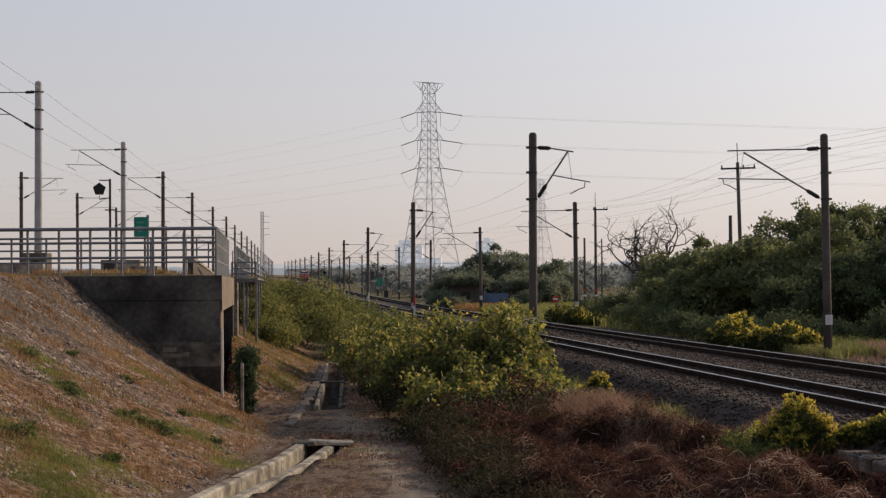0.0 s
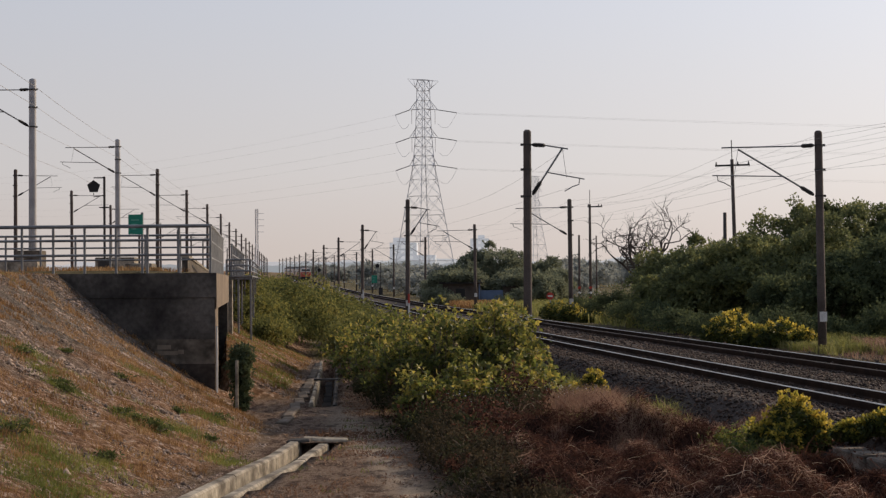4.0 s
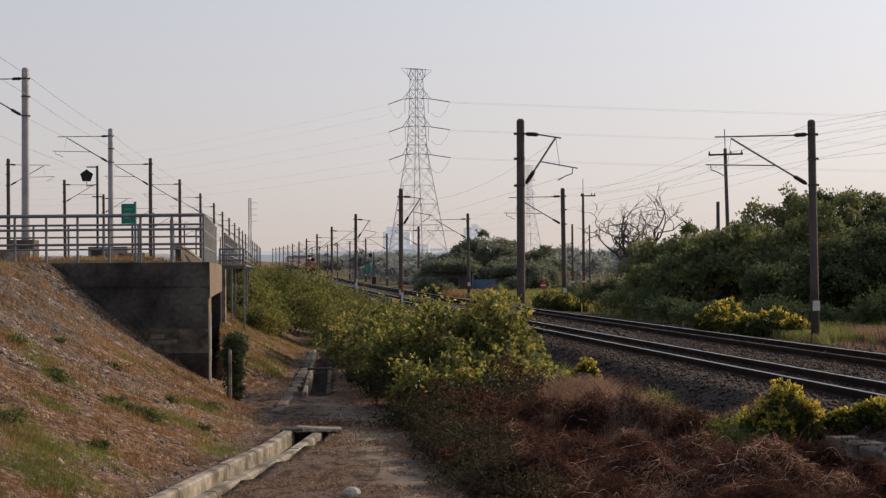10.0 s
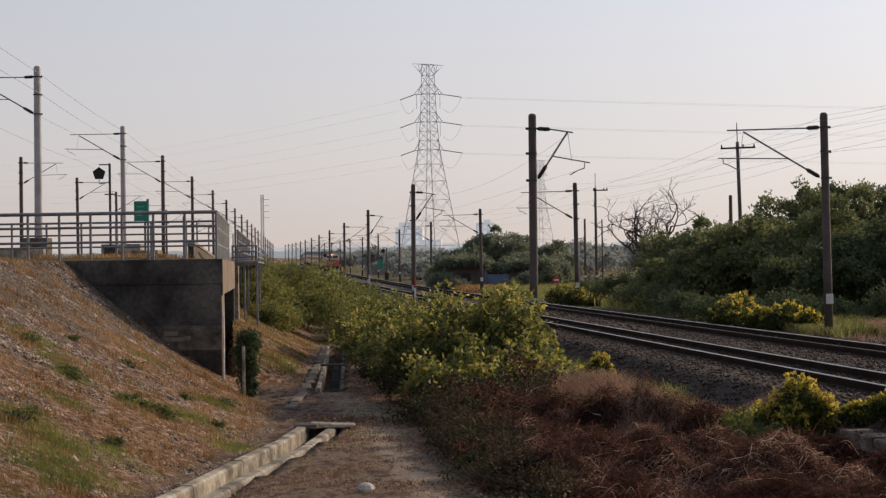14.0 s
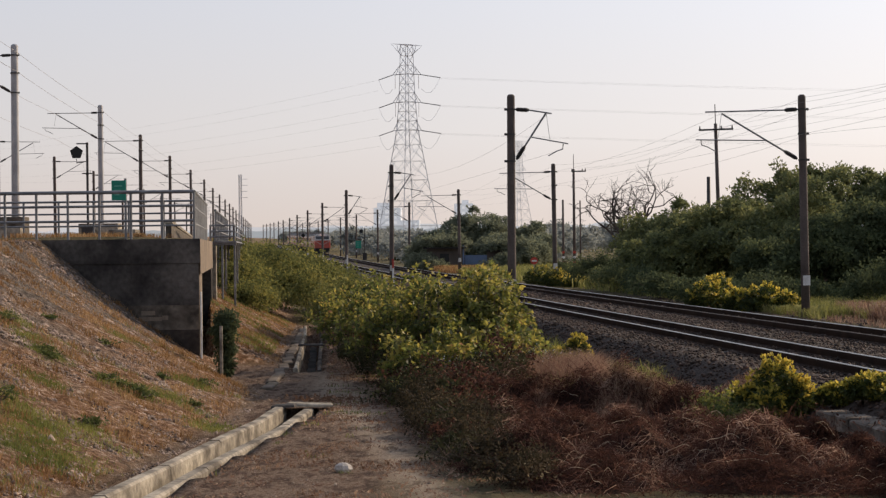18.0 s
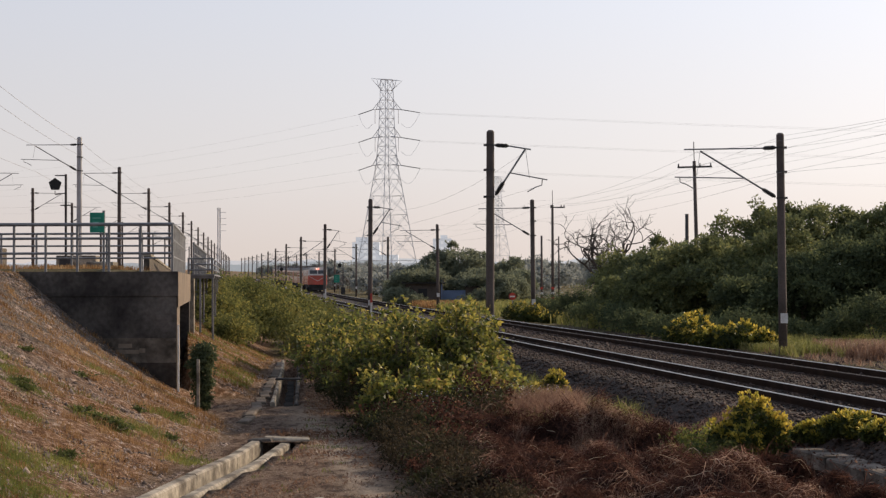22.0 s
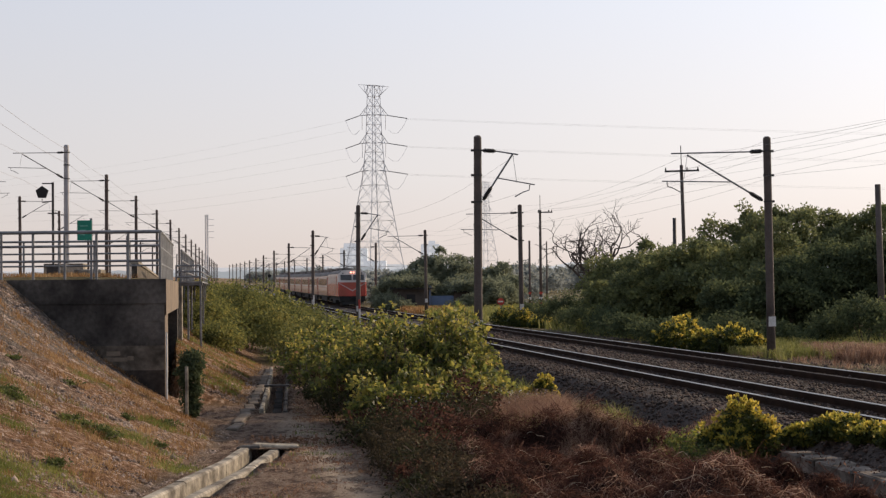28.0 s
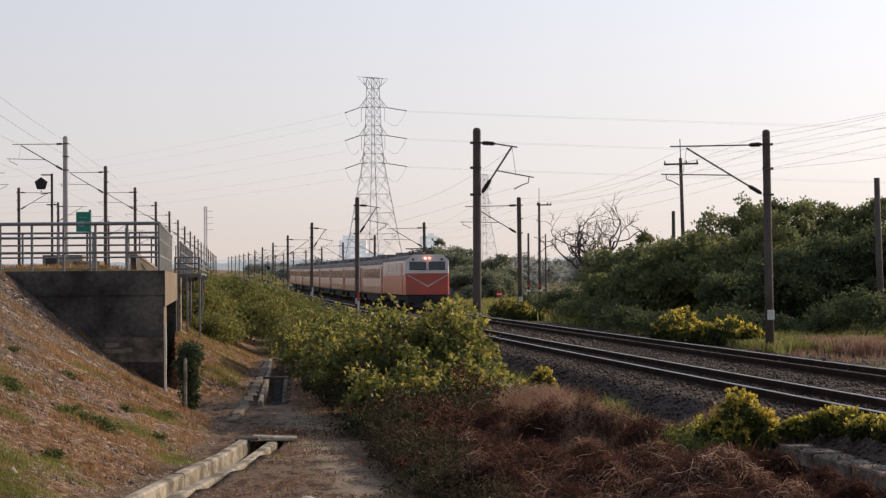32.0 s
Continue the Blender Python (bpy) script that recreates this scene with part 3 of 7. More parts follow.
# ---- masts and wires ----
def insulator(parent, a, b):
    """Ribbed rod: a turned shape with seven sheds."""
    a, b = Vector(a), Vector(b)
    d = (b - a).normalized()
    u = d.orthogonal().normalized()
    w = d.cross(u)
    rings = []
    for i in range(21):
        r = (0.074 if i % 2 else 0.05) * min(1.0, 0.45 + 0.16 * min(i, 20 - i))
        c = a.lerp(b, i / 20)
        rings.append([c + (u * math.cos(k * math.pi / 5) + w * math.sin(k * math.pi / 5)) * r for k in range(10)])
    return part("insulator", Geo().loft(rings), M_DARKSTEEL, parent, "dark ribbed insulator")


def mast(name, label, material, base, side, reach, top=6.51, plate=True, r=0.135):
    """A catenary mast at the origin, with the track at side * x; reach is how far the wire hangs out."""
    m = thing(name, label, "catenary mast", group="catenary masts")
    part("pole", Geo().tube([(0, 0, base), (0, 0, base + 2.5), (0, 0, top - 0.05), (0, 0, top)], r, 12, r * 0.8), material, m, smooth=True)
    part("cap", Geo().disc((0, 0, top + 0.01), (0, 0, 1), r * 0.82, 0.05, 12, r * 0.5), material, m)
    s = side
    z1, z2 = top - 0.41, top - 1.95
    for z in (z1, z2, top - 1.15):
        part("clamp", Geo().disc((0, 0, z), (0, 0, 1), r * 1.03, 0.045, 12).box(-0.2 if s > 0 else 0.08, -0.08 if s > 0 else 0.2, -0.03, 0.03, z - 0.035, z + 0.035), M_DARKSTEEL, m)
    tip = 1.22 * s if reach < 1.5 else (reach + 0.45) * s
    hang = reach * (0.92 if reach < 1.5 else 0.98) * s
    insulator(m, (0.14 * s, 0, z1), (0.55 * s, 0, z1 - 0.02))
    part("top_tube", Geo().tube([(0.55 * s, 0, z1 - 0.02), (tip, 0, z1 - 0.12 if reach < 1.5 else z1 - 0.05)], 0.022, 8), M_STEEL, m)
    brace0 = Vector((0.12 * s, 0, z2))
    brace1 = Vector((hang, 0, z1 - 0.10))
    d = (brace1 - brace0).normalized()
    insulator(m, brace0 + d * 0.06, brace0 + d * 0.55)
    part("brace", Geo().tube([brace0 + d * 0.55, brace1], 0.028, 8), M_STEEL, m)
    f = 0.5 if reach < 1.5 else 0.42
    reg0 = brace0 + (brace1 - brace0) * f
    reg1 = Vector(((1.72 if reach < 1.5 else reach + 0.75) * s, 0, reg0.z - (0.2 if reach < 1.5 else -0.05)))
    part("register_tube", Geo().tube([reg0, reg1], 0.018, 8), M_STEEL, m)
    sx = reg1.x - 0.15 * s
    part("steady_arm", Geo().tube([(sx, 0, reg1.z), (sx - 0.02 * s, 0, reg1.z - 0.16), (sx - 0.2 * s, 0, reg1.z - 0.22), (sx - 0.45 * s, 0, reg1.z - 0.36)], 0.016, 6), M_STEEL, m)
    part("hanger", Geo().tube([(hang, 0, z1 - 0.1), (hang + 0.12 * s, 0, reg1.z + 0.05)], 0.008, 4), M_STEEL, m)
    if plate:
        part("number_plate", Geo().box(-0.11, 0.11, -r - 0.03, -r - 0.005, 0.75, 1.05), M_WHITE, m, "white plate with worn marks")
    return m


MAST_STEP = 45.63
LEFT_OFF, RIGHT_OFF = -2.66, TRACK_GAP + 2.73
mast_a = mast("catenary_mast", "dark concrete mast with a short bracket arm beside the track", M_POLE, -0.95, 1, 1.15)
mast_l = mast("catenary_mast", "dark concrete mast with a long bracket arm beside the track", M_POLE, -0.95, 1, 2.2)
mast_b = mast("catenary_mast", "dark concrete mast with a long bracket arm over the far track", M_POLE, -0.6, -1, 2.55)
for i in range(13):
    p, a = on_line(54.9 + i * MAST_STEP * 0.9925, LEFT_OFF)
    src = mast_a if i in (0, 1, 2) else mast_l
    m = pose(p.x, p.y, p.z, 0, random.uniform(-0.5, 0.5), a)
    if i in (0, 3):
        src.matrix_basis = m
    else:
        copy_thing(src, m)
for i in range(12):
    p, a = on_line(55.2 + i * MAST_STEP * 0.9925, RIGHT_OFF)
    m = pose(p.x, p.y, p.z, 0, -0.5 if i == 0 else random.uniform(-0.5, 0.5), a)
    if i == 0:
        mast_b.matrix_basis = m
    else:
        copy_thing(mast_b, m)

# bands of paint at the foot of some masts, built as thin added posts
for i in (1, 2, 3):
    p, a = on_line(54.9 + i * MAST_STEP * 0.9925, LEFT_OFF)
    mk = thing("band_post", "thin post standing in for paint bands at a mast's foot", "marker post", (p.x + 0.08, p.y - 0.19, p.z - 0.85), a)
    part("post", Geo().box(-0.05, 0.05, -0.03, 0.03, 0, 1.75, 0.01), M_WHITE, mk)
    part("top_band", Geo().box(-0.055, 0.055, -0.035, 0.035, 1.75, 2.25, 0.01), M_RED if i == 1 else M_WHITE, mk, "red band")


def wire(name, pts, r, label, sag=0.0, n=8):
    """A wire from support to support, hanging through by sag."""
    line = []
    for a, b in zip(pts, pts[1:]):
        a, b = Vector(a), Vector(b)
        for k in range(n):
            t = k / n
            q = a.lerp(b, t)
            q.z -= sag * 4 * t * (1 - t)
            line.append(q)
    line.append(Vector(pts[-1]))
    return tagged(part(name, Geo().tube(line, r, 4), M_WIRE), label, "wire", group="overhead wires")


SUP = [55.0 + i * MAST_STEP * 0.9925 for i in range(-2, 13)]
for off in (0.0, TRACK_GAP):
    # the near track's wires end at the first mast beside it
    run = list(enumerate(SUP))[2 if off == 0 else 0:]
    wire("contact_wire", [on_line(y, off + 0.2 * (-1) ** i + (-1.45 if off == 0 and i < 5 else 0), 4.85)[0] for i, y in run], 0.0035, "thin contact wire over the track", 0.03, 4)
    wire("messenger_wire", [on_line(y, off + 0.1 * (-1) ** i + (-1.6 if off == 0 and i < 5 else 0), 5.95)[0] for i, y in run], 0.0035, "messenger wire hanging over the track", 0.55)
for dz, dx in ((6.1, 0.22), (5.35, 0.22), (6.45, 0.0)):
    wire("feeder_wire", [on_line(y, RIGHT_OFF + dx, dz)[0] for y in SUP], 0.004, "feeder wire along the catenary masts", 0.45)


# ---- masts on the bank ----
grey = mast("catenary_mast", "tall grey steel mast on the railway bank", M_POLE_GREY, 2.2, -1, 2.6, top=10.5, plate=False, r=0.17)
dark = mast("catenary_mast", "dark mast with a bracket arm on the railway bank", M_POLE, 2.2, -1, 2.6, top=10.5, plate=False, r=0.15)
dark_r = mast("catenary_mast", "dark mast with a bracket arm over the far bank track", M_POLE, 2.2, 1, 2.6, top=10.5, plate=False, r=0.15)
BANK = [(-18.95, 75), (-22.0, 107), (-24.8, 135), (-27.8, 166), (-30.6, 196), (-33.3, 224), (-36.9, 256)] + [(-36.9 - 3.3 * i, 256 + 30 * i) for i in range(1, 14)]
for i, (x, y) in enumerate(BANK):
    src = grey if i < 2 else dark
    m = pose(x, y, 0, 0, random.uniform(-0.3, 0.3), 6)
    if i in (0, 2):
        src.matrix_basis = m
    else:
        copy_thing(src, m)
for i in range(15):
    m = pose(-35.1 - 2.95 * i, 134 + 31 * i, 0, 0, random.uniform(-0.3, 0.3), 6)
    if i == 0:
        dark_r.matrix_basis = m
    else:
        copy_thing(dark_r, m)
for dz, dx in ((10.2, 0.15), (9.4, 0.15), (9.9, -2.3), (8.5, -2.5)):
    wire("bank_wire", [(-14.3 + dx, 30, dz)] + [(x + dx, y, dz) for x, y in BANK[:14]], 0.008, "overhead wire along the railway bank", 0.12, 5)


# ---- bank: underpass, parapet rails ----
def build_underpass():
    u = thing("underpass", "stained concrete underpass wall built into the railway bank", "bridge", kind="structure")
    k = -0.126

    def side(y, dx=0.0):
        return (-6.55 + k * (y - 43.0) + dx, y)

    zt = 2.30
    # wall towards the path, with shutter marks as shallow steps
    part("front_wall", Geo().prism([side(43.012), side(45.6), (-12.9, 45.6), (-12.9, 43.012)], -1.3, 1.72), M_CONC, u, "stained concrete wall in the shade")
    # lifts of the pour, each a little proud of the next
    for z0, z1, y, m, lab in ((-1.3, 0.16, 42.992, M_CONC_FOOT, "darker foot of the wall"), (0.165, 0.74, 42.986, M_CONC_PATCH, "paler lift of the wall"),
                              (0.745, 1.30, 42.996, M_CONC, ""), (1.305, 1.718, 42.990, M_CONC, "")):
        for q in range(4):
            xa, xb = -6.56 - 1.58 * q, -6.56 - 1.58 * (q + 1) + 0.008
            part("wall_lift", Geo().box(xb, xa, y + 0.002 * (q % 2), 43.010, z0, z1), m, u, lab)
    part("wall_coping", Geo().prism([side(42.97, 0.03), side(45.6, 0.03), (-12.9, 45.6), (-12.9, 42.97)], 1.724, zt), M_CONC, u)
    part("deck_beam", Geo().prism([side(45.604), side(58.2), (-12.9, 58.2), (-12.9, 45.604)], 1.45, zt), M_CONC, u, "concrete deck beam over the underpass")
    part("far_wall", Geo().prism([side(58.204), side(59.6), (-12.9, 59.6), (-12.9, 58.204)], -1.3, zt), M_CONC, u)
    part("back_wall", Geo().prism([(-12.2, 45.604), (-12.2, 58.2), (-12.9, 58.2), (-12.9, 45.604)], -1.3, 1.446), M_CONC, u)
    # thin facings carry the sunlit tone of the wall end and the beam
    part("end_face", Geo().prism([side(43.02, 0.003), side(45.59, 0.003), side(45.59, 0.012), side(43.02, 0.012)], -1.3, 1.72), M_CONC_END, u, "thin tan facing that gives the wall end its sunlit tone")
    part("beam_face", Geo().prism([side(42.98, 0.034), side(58.1, 0.034), side(58.1, 0.044), side(42.98, 0.044)], 1.46, zt - 0.01), M_CONC_END, u, "thin tan facing that gives the deck beam its sunlit tone")
    x, y = side(43.0)
    part("drain_pipe", Geo().tube([(x + 0.05, y - 0.05, -0.9), (x + 0.05, y - 0.05, 1.05)], 0.022, 8), M_WHITE, u, "white plastic drain pipe")
    x, y = side(59.6)
    part("end_post", Geo().box(x - 0.02, x + 0.14, y - 0.1, y + 0.1, -0.2, zt - 0.15), M_CONC_LIGHT, u)
    for px, pz, w, h in ((-7.75, 0.56, 0.32, 0.10), (-7.7, 0.42, 0.55, 0.09), (-7.35, 0.45, 0.14, 0.10), (-8.55, 0.36, 0.16, 0.14), (-8.9, 0.3, 0.14, 0.12)):
        part("patch", Geo().box(px - w / 2, px + w / 2, 42.978, 43.0, pz - h / 2, pz + h / 2), M_CONC_END, u, "paler patch of concrete")
    return u


build_underpass()


def railing(label, pts, z, post_gap, heights, top_r=0.042, r=0.03):
    """Tube railing along a line of corner points."""
    rl = thing("railing", label, "railing", group="railings on the bank")
    n_len = [0.0]
    for a, b in zip(pts, pts[1:]):
        n_len.append(n_len[-1] + math.dist(a, b))
    for i, h in enumerate(heights):
        part("top_rail" if i == 0 else "mid_rail", Geo().tube([(x, y, z + h) for x, y in pts], top_r if i == 0 else r, 8), M_STEEL, rl)
    s = 0.0
    while s <= n_len[-1] + 0.01:
        x, y = float(np.interp(s, n_len, [p[0] for p in pts])), float(np.interp(s, n_len, [p[1] for p in pts]))
        part("post", Geo().tube([(x, y, z - 0.03), (x, y, z + heights[0])], 0.032, 8), M_STEEL, rl)
        s += post_gap
    return rl


railing("grey steel tube railing on the underpass wall", [(-6.66, 43.08), (-14.1, 43.08)], 2.30, 0.745, (1.11, 0.78, 0.43))
railing("grey steel tube railing along the underpass edge", [(-6.66, 43.12), (-8.36, 56.6)], 2.30, 0.85, (1.11, 0.74, 0.35))
railing("grey steel tube railing at the back of the underpass deck", [(-7.75, 51.0), (-15.2, 51.0)], 2.30, 0.98, (1.10, 0.76, 0.42), top_r=0.03, r=0.025)
railing("grey steel railing on the bank beyond the underpass", [(-9.15, 64.0), (-12.1, 89.0)], 2.35, 2.6, (1.05, 0.7, 0.35))


def build_walkway():
    w = thing("cable_walkway", "grey steel walkway frame on legs along the bank", "walkway", group="walkway")
    def at(t, dx):
        return (-9.0 - 3.27 * t + dx, 62.0 + 28 * t)

    for i in range(6):
        t = i / 5
        for dx in (-0.05, 0.36, 0.78):
            x, y = at(t, dx)
            z = float(ground_z(np.array(x), np.array(y)))
            part("leg", Geo().box(x - 0.032, x + 0.032, y - 0.032, y + 0.032, min(z - 0.1, 1.5), 2.26), M_STEEL, w)
        x, y = at(t, 0)
        part("cross_beam", Geo().box(x - 0.1, x + 0.84, y - 0.04, y + 0.04, 2.18, 2.258), M_STEEL, w)
        for dx in (-0.05, 0.78):
            x, y = at(t, dx)
            part("post", Geo().tube([(x, y, 2.31), (x, y, 2.86)], 0.025, 6), M_STEEL, w)
    (xa, ya), (xb, yb) = at(0, 0), at(1, 0)
    part("deck", Geo().loft([[(xa - 0.1, ya - 0.1, 2.26), (xa + 0.85, ya - 0.1, 2.26), (xa + 0.85, ya - 0.1, 2.31), (xa - 0.1, ya - 0.1, 2.31)],
                             [(xb - 0.1, yb, 2.26), (xb + 0.85, yb, 2.26), (xb + 0.85, yb, 2.31), (xb - 0.1, yb, 2.31)]]), M_STEEL, w)
    for z in (2.46, 2.64, 2.84):
        part("side_rail", Geo().tube([(*at(0, 0.78), z), (*at(1, 0.78), z)], 0.025, 6), M_STEEL, w)
        part("end_rail", Geo().tube([(*at(0, -0.05), z), (*at(0, 0.78), z)], 0.03, 6), M_STEEL, w)


build_walkway()


def block(name, label, x0, x1, y0, y1, z0, z1, material, category="concrete block"):
    b = Geo()
    c = 0.03
    b.loft([[(x0, y0, z0), (x1, y0, z0), (x1, y1, z0), (x0, y1, z0)], [(x0, y0, z1 - c), (x1, y0, z1 - c), (x1, y1, z1 - c), (x0, y1, z1 - c)],
            [(x0 + c, y0 + c, z1), (x1 - c, y0 + c, z1), (x1 - c, y1 - c, z1), (x0 + c, y1 - c, z1)]])
    return tagged(part(name, b, material), label, category)


soil = Geo()
soil.loft([[(x0, 47.0 + d, z), (x1, 47.0 + d, z), (x1, 57.5 - d, z), (x0, 57.5 - d, z)] for x0, x1, d, z in ((-12.8, -9.0, 0, 2.304), (-12.6, -9.3, 0.4, 2.40))])
tagged(part("deck_soil", soil, M_GROUND), "thin layer of earth on the underpass deck", "soil")


block("cable_box", "pale concrete cable box on the bank", -12.4, -11.5, 61.5, 62.4, 2.2, 2.74, M_CONC_LIGHT)
block("parapet_wall", "low pale concrete wall along the bank track", -19.6, -15.0, 60.0, 60.4, 2.0, 2.86, M_CONC_LIGHT)
block("parapet_wall", "low pale concrete wall beside the bank track", -26, -20.2, 75.6, 75.9, 2.1, 2.95, M_CONC_LIGHT)
block("mast_plinth", "grey concrete plinth of a mast on the bank", -19.45, -18.5, 74.4, 75.5, 2.0, 3.45, M_CONC_PATCH, "plinth")
block("mast_plinth", "wide pale concrete plinth of a mast on the bank", -23.2, -20.9, 106.4, 107.6, 2.0, 3.6, M_CONC_LIGHT, "plinth")


def build_track_wall():
    """Low wall beside the bank track, in cast lengths with a coping."""
    w = thing("track_wall", "long low pale concrete wall beside the bank track", "wall", group="walls on the bank")
    for i in range(20):
        ends = []
        for d in (0.02, 0.98):
            y = 56.0 + 5.3 * (i + d)
            ends.append((-9.45 - 0.1465 * (y - 56.0), y))
        for name, z0, z1, t in (("wall_panel", 2.1, 2.84, 0.09), ("coping", 2.844, 2.94, 0.13)):
            part(name, Geo().loft([[(x - t, y, z0), (x + t, y, z0), (x + t, y, z1), (x - t, y, z1)] for x, y in ends]), M_CONC_LIGHT if name == "coping" else M_CONC_PATCH, w)


build_track_wall()


# ---- pylons and power lines ----
def build_pylon(at, label, rz):
    """Lattice tower of angle steel, fifty metres high, with three pairs of arms."""
    py = thing("power_pylon", label, "pylon", at, rz, group="pylons")
    H = 50.4

    def half(z):
        return float(np.interp(z, [0, 9.5, 30, 37, 43.5, H], [5.9, 4.6, 1.85, 1.4, 1.2, 1.05]))

    levels = [0, 7.0, 13, 18, 22.5, 26.5, 30.0, 32.2, 34.4, 36.7, 38.9, 41.1, 43.4, 45.5, 47.8, H]
    r = 0.046
    for sx in (-1, 1):
        for sy in (-1, 1):
            part("leg", Geo().tube([(sx * half(z), sy * half(z), z) for z in levels], 0.092, 4, 0.07), M_PYLON, py)
    for i, (a, b) in enumerate(zip(levels, levels[1:])):
        g = Geo()
        ha, hb = half(a), half(b)
        for s in (-1, 1):
            for q in (0, 1):
                def pt(u, z, h):
                    return (u * h, s * h, z) if q == 0 else (s * h, u * h, z)
                g.tube([pt(-1, a, ha), pt(1, b, hb)], r, 3)
                g.tube([pt(1, a, ha), pt(-1, b, hb)], r, 3)
                g.tube([pt(-1, b, hb), pt(1, b, hb)], r, 3)
                if b < 30.5:
                    m = (a + b) / 2
                    hm = half(m)
                    g.tube([pt(-1, m, hm), pt(-0.5, b, hb)], r * 0.7, 3)
                    g.tube([pt(1, m, hm), pt(0.5, b, hb)], r * 0.7, 3)
        part("lattice_panel", g, M_PYLON, py)
    ca, sn = math.cos(radians(rz)), math.sin(radians(rz))

    def across(x, y, z):
        """A point given across the line of sight, in the turned tower's space."""
        return (x * ca + y * sn, -x * sn + y * ca, z)

    for z in (30.0, 36.7, 43.4):
        for s in (-1, 1):
            g = Geo()
            w, w2 = half(z) * 1.2, half(z + 2.4) * 1.2
            tip = across(s * 3.4, 0, z - 0.2)
            for sy in (-1, 1):
                g.tube([across(s * w * 0.6, sy * w * 0.6, z), tip], 0.085, 4)
                g.tube([across(s * w2, 0, z + 2.4), tip], 0.07, 4)
                g.tube([across(s * w, sy * w * 0.3, z), across(s * (w2 + 3.4) / 2, 0, z + 1.1)], 0.05, 3)
                g.tube([across(s * 2.6, sy * 0.3, z - 0.1), across(s * w2, 0, z + 2.4)], 0.05, 3)
            part("cross_arm", g, M_PYLON, py)
    for s in (-1, 1):
        g = Geo()
        for sy in (-1, 1):
            g.tube([across(s * 1.15, sy * 0.6, 47.8), across(s * 3.7, 0, H - 0.3 * s), across(0, sy * 0.8, H)], 0.08, 3)
            g.tube([across(s * 1.9, sy * 0.5, 48.6), across(s * 2.3, sy * 0.4, H)], 0.05, 3)
            g.tube([across(s * 1.9, sy * 0.5, 48.6), across(s * 1.3, sy * 0.6, H)], 0.05, 3)
        part("earth_arm", g, M_PYLON, py)
    return py


PY1 = Vector((-16.5, 440, 0.0))
build_pylon(tuple(PY1), "tall grey lattice power pylon with three pairs of arms", 38)
PY2 = Vector((19.9, 870, 1.0))
build_pylon(tuple(PY2), "far grey lattice power pylon", 34)
for z in (30.0, 36.7, 43.4):
    for s, far in ((-1, (-205, 760, 0)), (1, (600, 480, 0))):
        tip = PY1 + Vector((s * 3.4, 0, z - 0.2))
        end = tip + Vector((s * (3.4 if s < 0 else 4.6), 0.8, -1.1 if s < 0 else -0.7))
        st = thing("insulator_string", "long insulator string with a jumper loop on the pylon", "insulator", group="insulator strings")
        part("string", Geo().tube([tip, end], 0.10, 6), M_STEEL, st)
        loop = [end.lerp(tip + Vector((0, 0, -3.4)), t) + Vector((0, 0, -2.2 * math.sin(t * 3.14159))) for t in (0, .25, .5, .75, 1)]
        part("jumper", Geo().tube(loop, 0.04, 4), M_PYLON, st)
        part("hanger", Geo().tube([tip + Vector((-s * 0.6, 0, 0)), tip + Vector((-s * 0.6, 0, -3.4))], 0.07, 5), M_PYLON, st)
        for d in (0, 2.4):
            a = end + Vector((0, 0, (-1.05 if s < 0 else -0.1) * d))
            b = Vector(far) + Vector((s * 5.6 + d, 0, z + (3 - 0.9 * d if s < 0 else -3 - 0.4 * d)))
            tagged(part("power_line", Geo().tube([a.lerp(b, t) + Vector((0, 0, -(3.0 if s < 0 else 6.0) * 4 * t * (1 - t))) for t in np.linspace(0, 1, 25)], 0.014, 3), M_WIRE), "thin high-voltage line hanging from the pylon", "power line", group="power lines")


# ---- plants ----
RNG = np.random.default_rng(7)


def gz(x, y):
    return float(surface_z(np.array(float(x)), np.array(float(y))))


def clumps(n, rx, ry, z0, z1, rng, low=0.25):
    """Places of leaf clumps, most of them near the outside of a rounded mass."""
    a = rng.normal(size=(n, 3))
    a /= np.linalg.norm(a, axis=1, keepdims=True)
    a *= rng.uniform(0.5, 1.08, n)[:, None] ** 0.6
    a[:, 2] = np.where(a[:, 2] < -low, -a[:, 2] * 0.6, a[:, 2])
    zm, zr = z0 + (z1 - z0) * 0.42, (z1 - z0) * 0.58
    return np.stack([a[:, 0] * rx, a[:, 1] * ry, zm + a[:, 2] * zr], 1)


def foliage(c, per, spread, rng, shell=False):
    """Leaf points round the clumps, and the way each looks outward."""
    n = len(c)
    k = np.repeat(np.arange(n), per)
    s = rng.uniform(0.4, 1.5, n) * spread
    g = rng.normal(size=(len(k), 3)) * s[k][:, None]
    g *= np.minimum(1.0, 1.75 * s[k] / (np.linalg.norm(g, axis=1) + 1e-6))[:, None]
    if shell:
        # leaves sit on the outside of rounded pads, most of them on top
        g /= np.linalg.norm(g, axis=1, keepdims=True) + 1e-6
        g[:, 2] = np.abs(g[:, 2]) - 0.25 * (rng.uniform(size=len(k)) < 0.3)
        g *= (s[k] * 1.35 * rng.uniform(0.55, 1.12, len(k)) ** 0.5)[:, None]
    g[:, 2] *= 0.75
    o = g / (np.linalg.norm(g, axis=1, keepdims=True) + 1e-6)
    return c[k] + g, o


